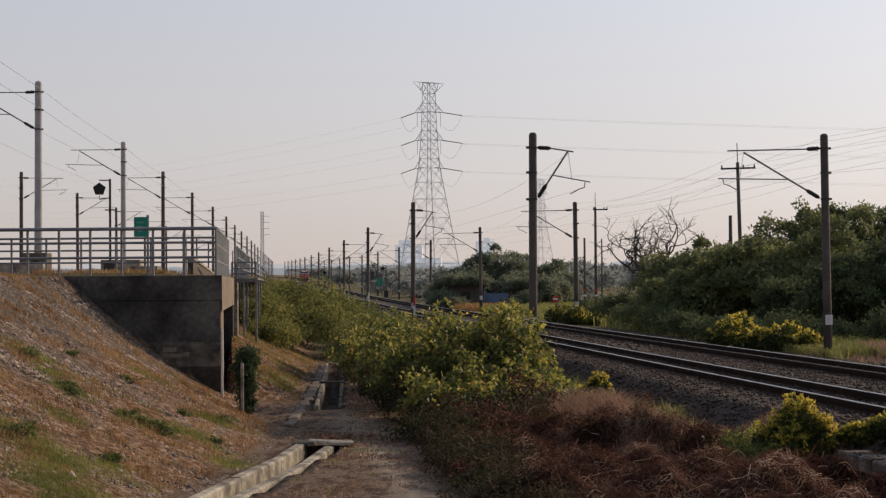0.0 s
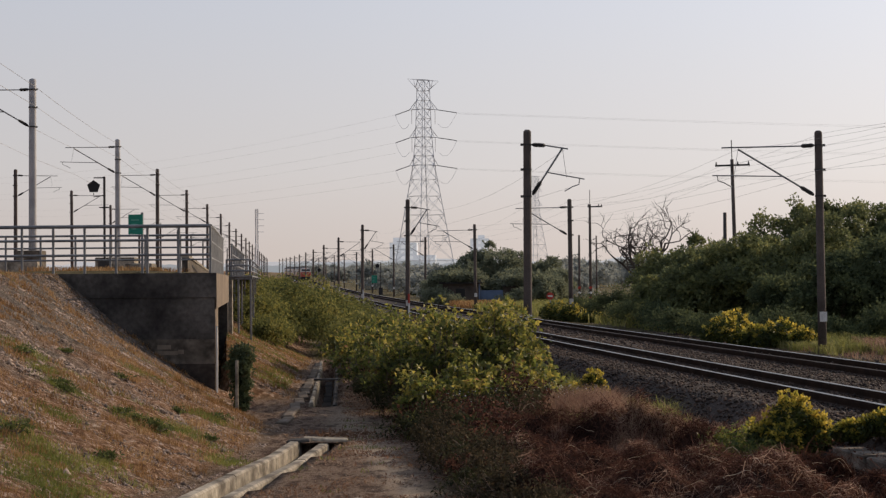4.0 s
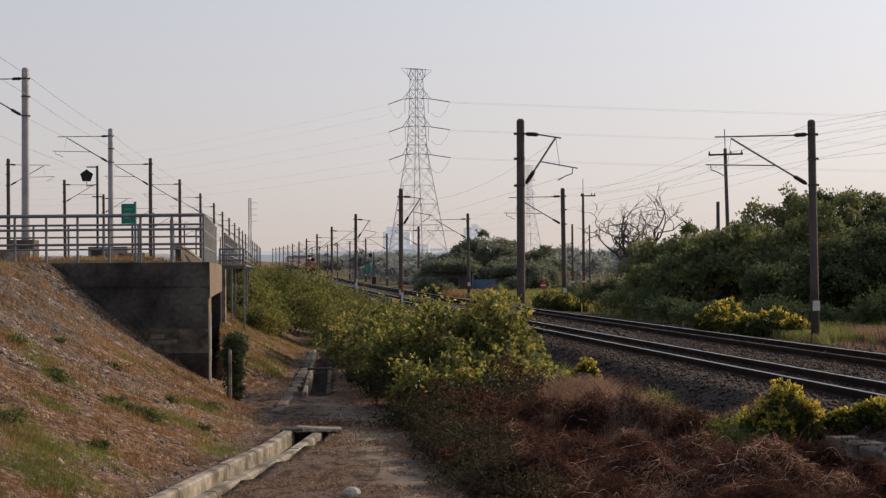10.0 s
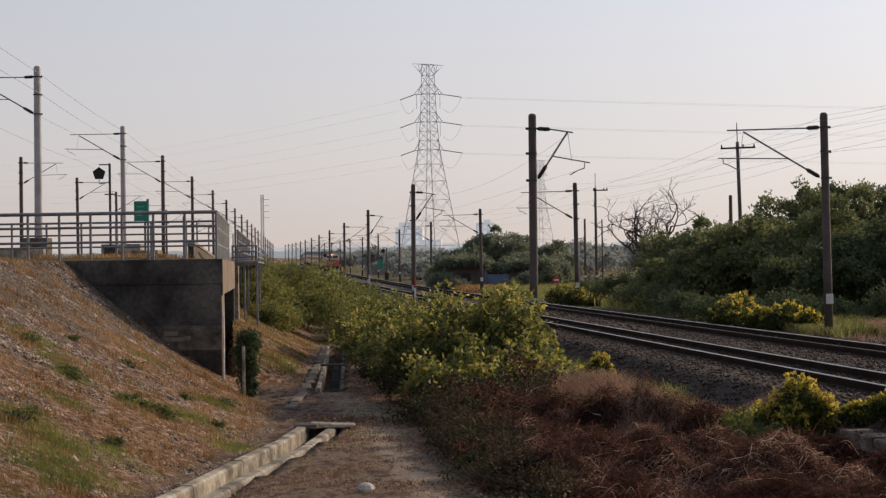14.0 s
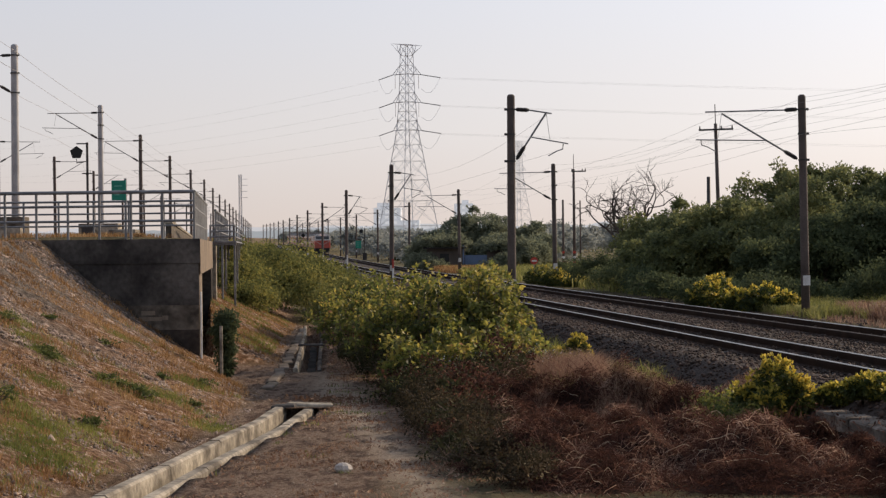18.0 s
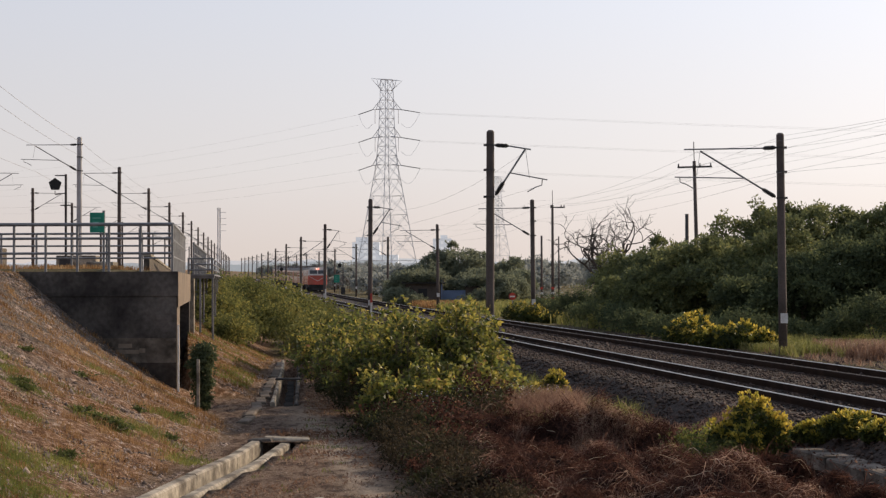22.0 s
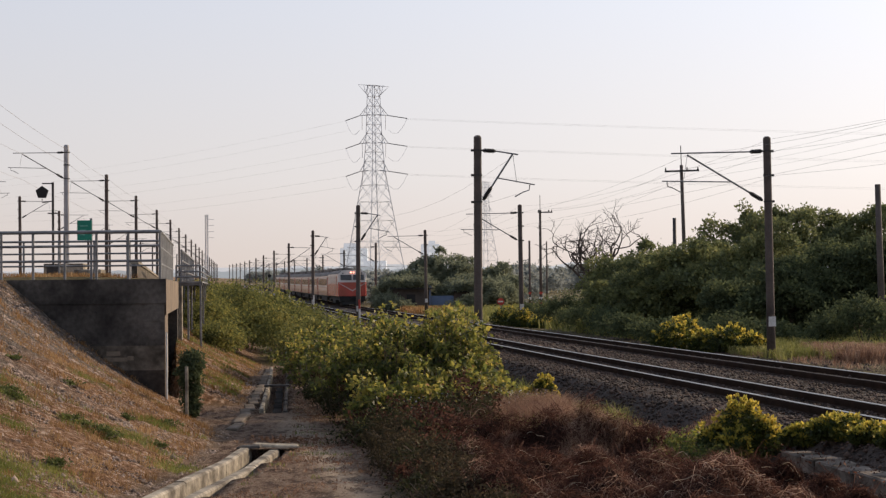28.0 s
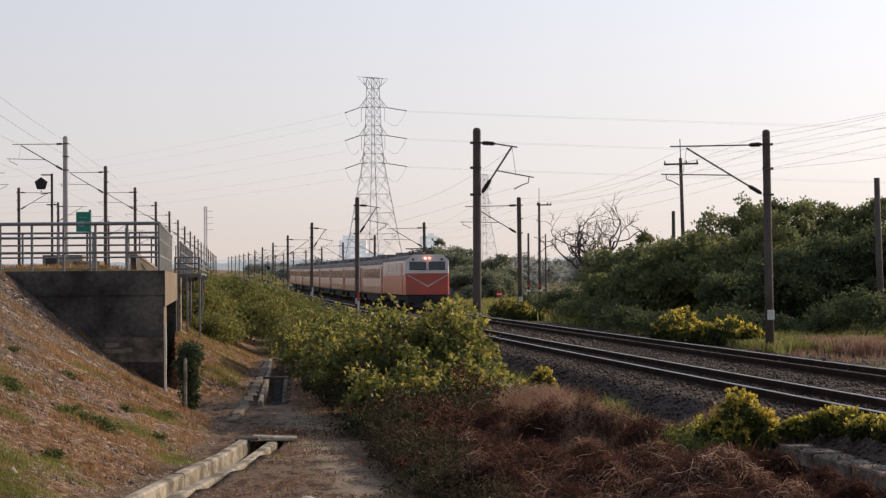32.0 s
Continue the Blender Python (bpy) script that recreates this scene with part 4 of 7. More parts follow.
def shrub(name, label, category, x, y, rx, ry, h, material, n=26, per=150, size=0.09, spread=0.24, seed=0, group="", stems=9, z=None, lift=0.12):
    rng = np.random.default_rng(seed + 100)
    z = gz(x, y) if z is None else z
    s = thing(name, label, category, (x, y, z), 0, group)
    c = clumps(n, rx, ry, lift * h, h - spread * 0.6, rng)
    p, o = foliage(c, per, spread, rng)
    q = sprigs(c, 0.45 * h, n, min(0.5, 0.4 * h), 16, rng)
    p, o = np.concatenate([p, q]), np.concatenate([o, np.tile([0, 0, 0.4], (len(q), 1))])
    p[:, 2] = np.maximum(p[:, 2], 0.03)
    part("crown", leaves("crown", p, size, material, rng, o), None, s)
    g = Geo()
    for i in range(stems):
        t = Vector(c[i % n]) * 0.92
        b = Vector((rng.normal() * rx * 0.14, rng.normal() * ry * 0.14, -0.05))
        mid = b.lerp(t, 0.55) + Vector((rng.normal() * 0.08, rng.normal() * 0.08, 0.12 * h))
        g.tube([b, mid, t], 0.017, 5, 0.006)
        for _ in range(2):
            e = mid + Vector((rng.normal() * 0.35 * rx, rng.normal() * 0.3 * ry, abs(rng.normal()) * 0.25 * h))
            g.tube([mid, e], 0.010, 4, 0.004)
    part("branchwork", g, M_BARK, s)
    return s


def tree(label, x, y, rx, ry, h, material, n=34, per=170, size=0.17, spread=0.5, seed=0, group="trees behind the tracks", trunk=0.12, base=0.15, shell=False):
    rng = np.random.default_rng(seed + 500)
    z = gz(x, y)
    s = thing("tree", label, "tree", (x, y, z), 0, group)
    c = clumps(n, rx, ry, base * h, h - spread * 0.6, rng)
    if shell:
        a = rng.uniform(0, 2 * np.pi, 16)
        q = rng.uniform(0.35, 1.0, 16)
        c = np.concatenate([c, np.stack([np.cos(a) * rx * q, np.sin(a) * ry * q, rng.uniform(0.02, 0.38, 16) * h], 1)])
    p, o = foliage(c, per, spread, rng, shell)
    p[:, 2] = np.maximum(p[:, 2], 0.1)
    q = sprigs(c, 0.5 * h, 60 if shell else 46, 0.8 if shell else 0.9, 26, rng)
    p, o = np.concatenate([p, q]), np.concatenate([o, np.tile([0, 0, 0.5], (len(q), 1))])
    part("crown", leaves("crown", p, size, material, rng, o), None, s)
    top = Vector((rng.normal() * 0.2, rng.normal() * 0.2, h * 0.55))
    fork = Vector((rng.normal() * 0.1, rng.normal() * 0.1, h * 0.25))
    part("trunk", Geo().tube([(0, 0, -0.15), fork, top], trunk, 8, trunk * 0.5), M_BARK, s)
    g = Geo()
    for i in range(8):
        t = Vector(c[i])
        m = fork.lerp(t, 0.5) + Vector((0, 0, 0.25))
        g.tube([fork.lerp(top, rng.uniform(0, 0.8)), m, t], trunk * 0.4, 5, 0.015)
    part("branchwork", g, M_BARK, s)
    return s


def leggy(name, label, x, y, rx, ry, h, seed, stems, group, leaf=0.115, twigs=5, per=13):
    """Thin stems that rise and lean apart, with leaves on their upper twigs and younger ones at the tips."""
    rng = np.random.default_rng(seed + 900)
    s = thing(name, label, "shrub", (x, y, gz(x, y)), 0, group)
    wood, old, young = Geo(), [], []
    for i in range(stems):
        a, q = rng.uniform(0, 2 * np.pi), rng.uniform(0, 1) ** 0.6
        lo = rng.uniform(0.55, 1.0)
        tip = Vector((math.cos(a) * q * rx, math.sin(a) * q * ry, h * lo * (1 - 0.38 * q * q)))
        root = Vector((tip.x * 0.45 + rng.normal() * 0.1, tip.y * 0.45 + rng.normal() * 0.1, -0.05))
        bow = root.lerp(tip, 0.55) + Vector((rng.normal() * 0.09, rng.normal() * 0.09, 0.02))
        wood.tube([root, bow, tip], 0.013, 5, 0.005)
        for k in range(twigs):
            f = rng.uniform(0.0, 1.0) if k else 1.0
            st = bow.lerp(tip, f)
            d = Vector((tip.x * 0.5 / rx + rng.normal() * 0.6, tip.y * 0.5 / ry + rng.normal() * 0.6, 0.35 + rng.normal() * 0.4)).normalized()
            ln = rng.uniform(0.16, 0.42)
            en = st + d * ln + Vector((0, 0, -0.05))
            wood.tube([st, en], 0.006, 4, 0.003)
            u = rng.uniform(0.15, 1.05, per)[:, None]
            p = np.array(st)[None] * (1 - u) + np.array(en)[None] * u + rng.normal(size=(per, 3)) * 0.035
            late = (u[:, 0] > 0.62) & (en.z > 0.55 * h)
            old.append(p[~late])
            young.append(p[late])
    old, young = np.concatenate(old), np.concatenate(young)
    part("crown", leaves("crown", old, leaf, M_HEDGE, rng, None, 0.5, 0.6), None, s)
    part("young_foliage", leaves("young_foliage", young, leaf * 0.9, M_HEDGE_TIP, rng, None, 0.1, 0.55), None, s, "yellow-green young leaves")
    part("branchwork", wood, M_BARK, s, "thin brown stems")
    return s


def sprigs(c, z_low, n, length, per, rng):
    """Leaf points on shoots that stick out of the upper clumps."""
    up = c[c[:, 2] > min(z_low, float(np.median(c[:, 2])))]
    b = up[rng.integers(0, len(up), n)]
    d = np.stack([rng.normal(size=n) * 0.6, rng.normal(size=n) * 0.6, rng.uniform(0.3, 1.2, n)], 1)
    d /= np.linalg.norm(d, axis=1, keepdims=True)
    u = rng.uniform(0.3, 1.0, (n, per, 1))
    p = b[:, None] + d[:, None] * u * (length * rng.uniform(0.5, 1.3, (n, 1, 1))) + rng.normal(size=(n, per, 3)) * 0.09 * length
    return p.reshape(-1, 3)


def golden(label, x, y, rx, h, seed, group, shoots=70, leaf=0.062, lobes=None):
    """Rounded lobes of dark inner leaves, with golden rosettes on the shoots outside."""
    rng = np.random.default_rng(seed + 1300)
    s = thing("golden_shrub", label, "shrub", (x, y, gz(x, y)), 0, group)
    inner, ip, tips, out = [], [], [], []
    for ox, oy, r, t in lobes or [(0, 0, 1.0, 1.0), (-0.6, 0.1, 0.6, 0.72), (0.62, -0.1, 0.55, 0.66), (0.1, -0.5, 0.6, 0.6)]:
        n = int(shoots * 0.95 * r)
        a = rng.normal(size=(n, 3))
        a /= np.linalg.norm(a, axis=1, keepdims=True)
        a[:, 2] = np.abs(a[:, 2]) * 1.1 - 0.08
        k = rng.uniform(0.75, 1.12, n)[:, None]
        zm = h * t * 0.5
        a = a[(a[:, 2] > 0.42) | (rng.uniform(size=n) < 0.13)]
        k, n = k[:len(a)], len(a)
        p = np.array([ox * rx, oy * rx, zm]) + a * k * np.array([rx * r * 0.8, rx * r * 0.8, h * t * 0.46])
        tips.append(np.repeat(p, 9, 0) + rng.normal(size=(n * 9, 3)) * 0.018 * leaf / 0.085)
        out.append(np.repeat(a + [0, 0, 0.55], 9, 0) * 1.3)
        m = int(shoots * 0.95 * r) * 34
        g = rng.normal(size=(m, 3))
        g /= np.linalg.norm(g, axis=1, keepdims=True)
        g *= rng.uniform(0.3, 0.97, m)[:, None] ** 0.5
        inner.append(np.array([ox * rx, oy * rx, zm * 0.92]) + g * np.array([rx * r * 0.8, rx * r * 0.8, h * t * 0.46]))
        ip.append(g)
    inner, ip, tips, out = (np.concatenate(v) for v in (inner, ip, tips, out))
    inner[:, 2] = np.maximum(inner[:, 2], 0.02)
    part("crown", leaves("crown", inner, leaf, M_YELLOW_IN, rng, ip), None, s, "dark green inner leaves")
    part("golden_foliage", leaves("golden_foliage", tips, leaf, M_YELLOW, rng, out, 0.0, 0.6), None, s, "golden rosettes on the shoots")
    g = Geo()
    for i in range(9):
        e = Vector(tips[int(rng.integers(0, len(tips)))])
        g.tube([(e.x * 0.15, e.y * 0.15, -0.05), Vector((e.x * 0.6, e.y * 0.6, e.z * 0.6)), e], 0.012, 5, 0.004)
    part("branchwork", g, M_BARK, s)
    return s


HEDGE_L = "tall leggy shrub with yellow-green leaves beside the dirt path"
HEDGE = [  # x, y, rx, ry, height, clumps
    (0.3, 39.5, 0.85, 1.4, 2.4, 34), (-0.35, 38.4, 0.9, 1.4, 2.35, 34), (-1.05, 38.0, 0.9, 1.5, 2.4, 34), (-1.75, 39.2, 0.9, 1.6, 2.5, 34), (-0.55, 35.8, 0.9, 1.2, 1.55, 24),
    (-1.3, 35.0, 0.7, 1.0, 1.15, 18), (0.4, 36.4, 0.7, 1.1, 1.45, 24), (0.5, 38.8, 0.45, 0.9, 2.65, 28), (0.72, 38.0, 0.38, 0.7, 1.6, 16), (0.3, 37.6, 0.45, 0.8, 2.75, 28), (-0.2, 37.8, 0.5, 0.8, 2.7, 24), (0.15, 37.2, 0.5, 0.8, 2.3, 22), (-2.6, 43.6, 1.0, 1.9, 2.4, 34), (-1.5, 44.5, 1.0, 1.9, 2.4, 32), (-3.2, 48.5, 1.1, 2.2, 2.25, 32),
    (-2.2, 52.0, 1.2, 2.4, 1.75, 28), (1.15, 40.2, 0.45, 0.8, 0.9, 14)]
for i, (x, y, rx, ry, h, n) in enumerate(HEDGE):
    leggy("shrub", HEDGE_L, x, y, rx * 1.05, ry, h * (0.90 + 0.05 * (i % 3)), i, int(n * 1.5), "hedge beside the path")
HEDGE2 = [(-3.8, 57.5, 1.2, 3.0, 1.95, 34), (-3.3, 63, 1.4, 3.2, 1.45, 30), (-6.4, 72, 1.7, 3.4, 2.45, 40), (-5.0, 75, 1.6, 4.0, 1.4, 34), (-8.5, 80, 2.0, 4.4, 3.05, 44),
          (-7.0, 83, 1.7, 4.4, 1.8, 36), (-10.8, 88, 2.4, 5.0, 3.25, 46), (-9.4, 97, 2.0, 5.0, 2.2, 36), (-12.9, 101, 2.3, 5.0, 3.3, 40), (-13.4, 113, 2.2, 6.0, 2.9, 36), (-2.6, 66, 1.1, 3.0, 1.0, 22), (-11.9, 84, 1.2, 2.6, 2.0, 26), (-10.3, 79, 1.1, 2.4, 2.1, 26), (-9.9, 75, 1.0, 2.4, 1.7, 26), (-9.0, 70.5, 0.9, 2.2, 1.45, 24), (-8.1, 67, 0.75, 1.8, 1.0, 20)]
for i, (x, y, rx, ry, h, n) in enumerate(HEDGE2):
    shrub("shrub", "dense olive-green shrub in the hedge along the bank", "shrub", x, y, rx, ry, min(h, 2.3 - gz(x, y)), M_HEDGE_FAR, int(n * 1.7), 200, 0.115, 0.30, 40 + i, "hedge along the bank", 8)
for i, (x, y, r, h) in enumerate([(-2.9, 50.0, 0.9, 1.1), (-3.9, 56, 1.0, 1.2), (-0.6, 48, 1.0, 1.5)]):
    shrub("dry_shrub", "half-dry brown shrub in the hedge", "shrub", x, y, r, r * 1.4, h, M_DRYGRASS, 20, 120, 0.09, 0.25, 70 + i, "hedge beside the path", 10)

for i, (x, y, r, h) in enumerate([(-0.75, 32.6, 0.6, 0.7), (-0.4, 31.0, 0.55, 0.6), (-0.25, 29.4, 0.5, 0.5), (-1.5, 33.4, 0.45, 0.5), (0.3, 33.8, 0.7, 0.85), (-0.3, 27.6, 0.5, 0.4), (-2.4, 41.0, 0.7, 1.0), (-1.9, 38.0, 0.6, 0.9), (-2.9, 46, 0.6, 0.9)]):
    shrub("undergrowth", "low undergrowth, leaves darkened for the shade under the hedge", "shrub", x, y, r, r * 1.2, h, M_UNDERSHADE, 16, 90, 0.08, 0.14, 310 + i, "undergrowth of the hedge", 8)
    shrub("dry_shrub", "dry brown twigs at the foot of the hedge", "shrub", x + 0.2, y + 0.6, r, r, h * 1.25, M_DRY, 14, 60, 0.07, 0.16, 340 + i, "undergrowth of the hedge", 14)
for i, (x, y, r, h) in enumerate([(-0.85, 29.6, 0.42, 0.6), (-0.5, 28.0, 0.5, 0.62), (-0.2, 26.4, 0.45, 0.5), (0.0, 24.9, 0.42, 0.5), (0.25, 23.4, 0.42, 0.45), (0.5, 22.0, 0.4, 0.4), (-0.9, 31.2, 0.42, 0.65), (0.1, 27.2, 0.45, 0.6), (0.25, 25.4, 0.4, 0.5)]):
    shrub("undergrowth", "half-dead undergrowth between path and vines, darkened for shade", "shrub", x, y, r, r * 1.4, h, M_MURK, 22, 95, 0.05, 0.15, 380 + i, "undergrowth of the hedge", 26, lift=0.05)
YEL = "golden-leaved shrub with a dark green inside"
golden(YEL + " at the ballast edge", 4.40, 27.7, 0.64, 1.20, 1, "golden shrubs", 170, 0.062, [(0.08, 0, 0.72, 1.0), (-0.55, 0.1, 0.5, 0.66), (0.62, -0.1, 0.5, 0.72), (-0.15, -0.5, 0.5, 0.62)])
for i, (x, y, r, h) in enumerate([(3.72, 28.3, 0.34, 0.62), (3.5, 27.6, 0.3, 0.42), (3.95, 27.1, 0.3, 0.45)]):
    shrub("shrub", "olive-green weeds beside the golden shrub", "shrub", x, y, r, r, h, M_HEDGE, 20, 50, 0.06, 0.13, 420 + i, "weeds by the golden shrub", 8)
for i, (x, y, rx, h) in enumerate([(5.3, 27.0, 0.34, 0.30), (5.62, 26.2, 0.42, 0.36), (5.95, 25.3, 0.36, 0.28), (6.2, 24.6, 0.40, 0.34), (6.5, 23.6, 0.45, 0.3), (2.2, 41.0, 0.36, 0.85), (1.75, 41.6, 0.22, 0.55), (0.55, 42.5, 0.5, 1.5)]):
    golden(YEL + (" beside the trough covers" if y < 30 else " between hedge and ballast"), x, y, rx, h, 10 + i, "golden shrubs", 100)
for i, (x, y, rx, h) in enumerate([(7.75, 62.3, 0.72, 1.05), (8.75, 61.2, 0.55, 0.8), (9.4, 60.6, 0.66, 0.98), (10.0, 59.6, 0.5, 0.7), (8.3, 63.5, 0.62, 1.25), (3.5, 104, 0.9, 1.2), (4.3, 101, 0.8, 1.0), (5.3, 99, 0.8, 0.6)]):
    golden(YEL + " across the tracks", x, y, rx, h, 30 + i, "golden shrubs across the tracks", 30, 0.115)
for i, (x, y, rx, h) in enumerate([(-7.6, 235, 2.2, 2.0), (-9.5, 250, 2.2, 2.0), (-4.5, 190, 1.6, 1.4)]):
    golden(YEL + " far along the line", x, y, rx, h, 50 + i, "golden shrubs across the tracks", 45, 0.28)

TR_L = "broad dark green tree behind the railway tracks"
TREES = [  # x, y, rx, ry, height
    (9.0, 94, 1.6, 2.0, 4.0), (10.6, 93, 1.7, 2.0, 4.5), (12.0, 92, 1.7, 2.2, 4.7), (13.5, 92, 1.7, 2.2, 5.1), (15.2, 92, 1.8, 2.2, 5.9), (16.9, 93, 1.8, 2.2, 6.7), (18.9, 94, 1.7, 2.2, 6.2), (20.5, 93, 1.7, 2.2, 6.4), (22.4, 92, 1.8, 2.2, 6.7),
    (7.9, 86, 1.3, 1.8, 2.6), (9.4, 84, 1.6, 1.8, 3.5), (11.0, 83, 1.7, 1.8, 4.2), (12.7, 83, 1.7, 1.9, 4.7), (14.6, 83, 1.7, 1.9, 5.0), (25, 90, 1.9, 2.2, 6.4)]
for i, (x, y, rx, ry, h) in enumerate(TREES):
    tree(TR_L, x, y, rx, ry, h, M_TREE, 36, 330, 0.185, 0.46, i, base=0.02, shell=True)
for i, (x, y, rx, ry, h) in enumerate([(13.4, 71, 1.5, 1.6, 3.2), (15.2, 71.5, 1.7, 1.7, 3.95), (17.1, 71.5, 1.7, 1.7, 4.1), (19.2, 71, 1.8, 1.7, 4.1), (11.9, 75, 1.3, 1.5, 2.6), (21.3, 71, 1.8, 1.7, 4.0)]):
    tree("tree smothered in dark vine leaves behind the tracks", x, y, rx, ry, h, M_VINE, 40, 340, 0.16, 0.42, 30 + i, "vine-covered trees", base=0.0, shell=True)
for i, (x, y, rx, h) in enumerate([(6.6, 88, 1.2, 1.5), (7.2, 81, 1.1, 1.2), (7.6, 76, 1.0, 1.0), (8.3, 72, 1.0, 0.95), (9.2, 69, 1.0, 0.9), (10.4, 66.5, 1.0, 1.1), (14.3, 62.5, 1.0, 1.75), (13.6, 64, 0.8, 1.2), (15.6, 63, 1.1, 1.9), (12.0, 67, 0.9, 0.8), (6.0, 95, 1.3, 1.7), (5.6, 104, 1.3, 1.6), (7.3, 110, 1.5, 1.9)]):
    shrub("shrub", "low dark green shrub across the tracks", "shrub", x, y, rx, rx, h, M_VINE if i % 4 else M_TREE, 20, 140, 0.12, 0.26, 130 + i, "low shrubs across the tracks", 4)
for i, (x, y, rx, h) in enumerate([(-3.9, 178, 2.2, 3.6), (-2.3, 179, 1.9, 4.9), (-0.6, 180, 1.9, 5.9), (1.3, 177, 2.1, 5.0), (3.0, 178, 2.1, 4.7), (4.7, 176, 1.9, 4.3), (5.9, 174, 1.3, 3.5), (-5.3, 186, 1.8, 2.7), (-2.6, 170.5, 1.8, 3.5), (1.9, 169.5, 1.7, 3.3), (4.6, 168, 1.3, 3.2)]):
    tree("green tree round the old shed, paled for haze", x, y, rx, 2.6, h, M_TREE_SHED, 30, 260, 0.24, 0.6, 60 + i, "trees round the shed", base=0.0, shell=True)
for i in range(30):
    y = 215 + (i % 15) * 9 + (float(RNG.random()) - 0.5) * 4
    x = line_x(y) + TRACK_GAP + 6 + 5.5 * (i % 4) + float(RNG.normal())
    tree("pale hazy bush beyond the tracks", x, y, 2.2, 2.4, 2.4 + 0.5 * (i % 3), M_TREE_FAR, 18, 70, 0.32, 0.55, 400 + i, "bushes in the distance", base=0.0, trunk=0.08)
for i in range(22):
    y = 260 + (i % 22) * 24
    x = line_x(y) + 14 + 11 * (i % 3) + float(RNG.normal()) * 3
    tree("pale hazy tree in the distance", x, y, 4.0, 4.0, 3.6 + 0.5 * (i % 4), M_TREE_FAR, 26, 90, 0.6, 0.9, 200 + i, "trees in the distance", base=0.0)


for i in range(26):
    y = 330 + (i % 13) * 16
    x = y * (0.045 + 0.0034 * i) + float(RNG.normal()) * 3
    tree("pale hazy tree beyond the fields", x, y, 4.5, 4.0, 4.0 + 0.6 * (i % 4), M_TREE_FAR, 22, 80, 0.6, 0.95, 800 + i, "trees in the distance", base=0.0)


def dead_tree(x, y, h):
    rng = np.random.default_rng(11)
    z = gz(x, y)
    s = thing("dead_tree", "bare dead tree with twisted grey branches", "tree", (x, y, z))
    trunk, limbs, twigs = Geo(), Geo(), Geo()

    def grow(p, d, length, r, level):
        pts = [p]
        for _ in range(4):
            d = (d + Vector(rng.normal(size=3)) * 0.3 + Vector((0, 0, 0.05))).normalized()
            pts.append(pts[-1] + d * length / 4)
        (trunk if level == 0 else limbs if level < 3 else twigs).tube(pts, r, 7 if level < 2 else 4, r * 0.62)
        if level >= 5:
            return
        for k in range(3 if level < 4 else 2):
            q = pts[2 + k % 3]
            nd = (d * 0.8 + Vector((rng.normal() * 0.75, rng.normal() * 0.6, rng.normal() * 0.5 + 0.12))).normalized()
            grow(q, nd, length * rng.uniform(0.5, 0.78), max(r * 0.58, 0.009), level + 1)

    grow(Vector((0, 0, -0.1)), Vector((0.1, 0, 1)).normalized(), h * 0.36, 0.17, 0)
    for dx, dz in ((-0.9, 0.5), (0.45, 0.9), (-0.5, 0.8), (-1.0, 0.2), (-0.95, -0.02), (0.75, 0.5)):
        grow(Vector((0.05, 0, h * 0.36)), Vector((dx, 0.1, dz)).normalized(), h * 0.38, 0.09, 1)
    part("trunk", trunk, M_TWIG, s)
    part("branchwork", limbs, M_TWIG, s)
    part("twig_tangle", twigs, M_TWIG, s)
    return s


dead_tree(9.2, 110, 6.6)


# ---- dry brush and grass ----
MOUNDS = [(0.85, 29.3, 0.8, 0.95), (1.6, 29.4, 0.8, 0.85), (2.5, 29.4, 0.9, 1.05), (3.3, 28.6, 0.9, 0.65), (2.95, 25.7, 0.85, 0.62), (2.1, 26.3, 0.7, 0.6), (1.2, 25.6, 0.9, 0.75),
          (0.55, 27.2, 0.8, 0.6), (3.9, 26.6, 0.7, 0.4), (3.9, 24.8, 0.8, 0.5), (1.9, 23.6, 0.9, 0.6), (3.25, 23.1, 0.95, 0.75), (4.05, 22.8, 0.75, 0.42), (0.6, 23.6, 0.8, 0.65),
          (1.1, 31.4, 1.0, 0.6), (2.4, 31.8, 1.2, 0.5), (3.6, 31.0, 1.2, 0.4), (4.2, 21.4, 0.8, 0.25), (0.3, 31.8, 0.8, 0.5), (3.2, 21.8, 1.0, 0.3), (1.4, 21.8, 0.9, 0.4), (4.4, 25.9, 0.45, 0.42), (4.55, 24.5, 0.45, 0.42), (4.75, 23.2, 0.45, 0.42), (4.95, 22.0, 0.45, 0.42), (5.1, 20.8, 0.45, 0.4)]
MOUNDS = [(x, y, r * 0.86, h * 1.12) for x, y, r, h in MOUNDS]


def brush_height(x, y):
    h = 0.0 * x
    for mx, my, r, mh in MOUNDS:
        h = h + (mh * np.exp(-((x - mx) ** 2 + (y - my) ** 2) / (0.8 * r * r))) ** 2.5
    return h ** 0.4 * (0.80 + 0.16 * np.sin(4.3 * x + 1.7 * np.sin(2.9 * y)) + 0.14 * np.sin(7.1 * y + 2.1 * np.sin(5.3 * x)))


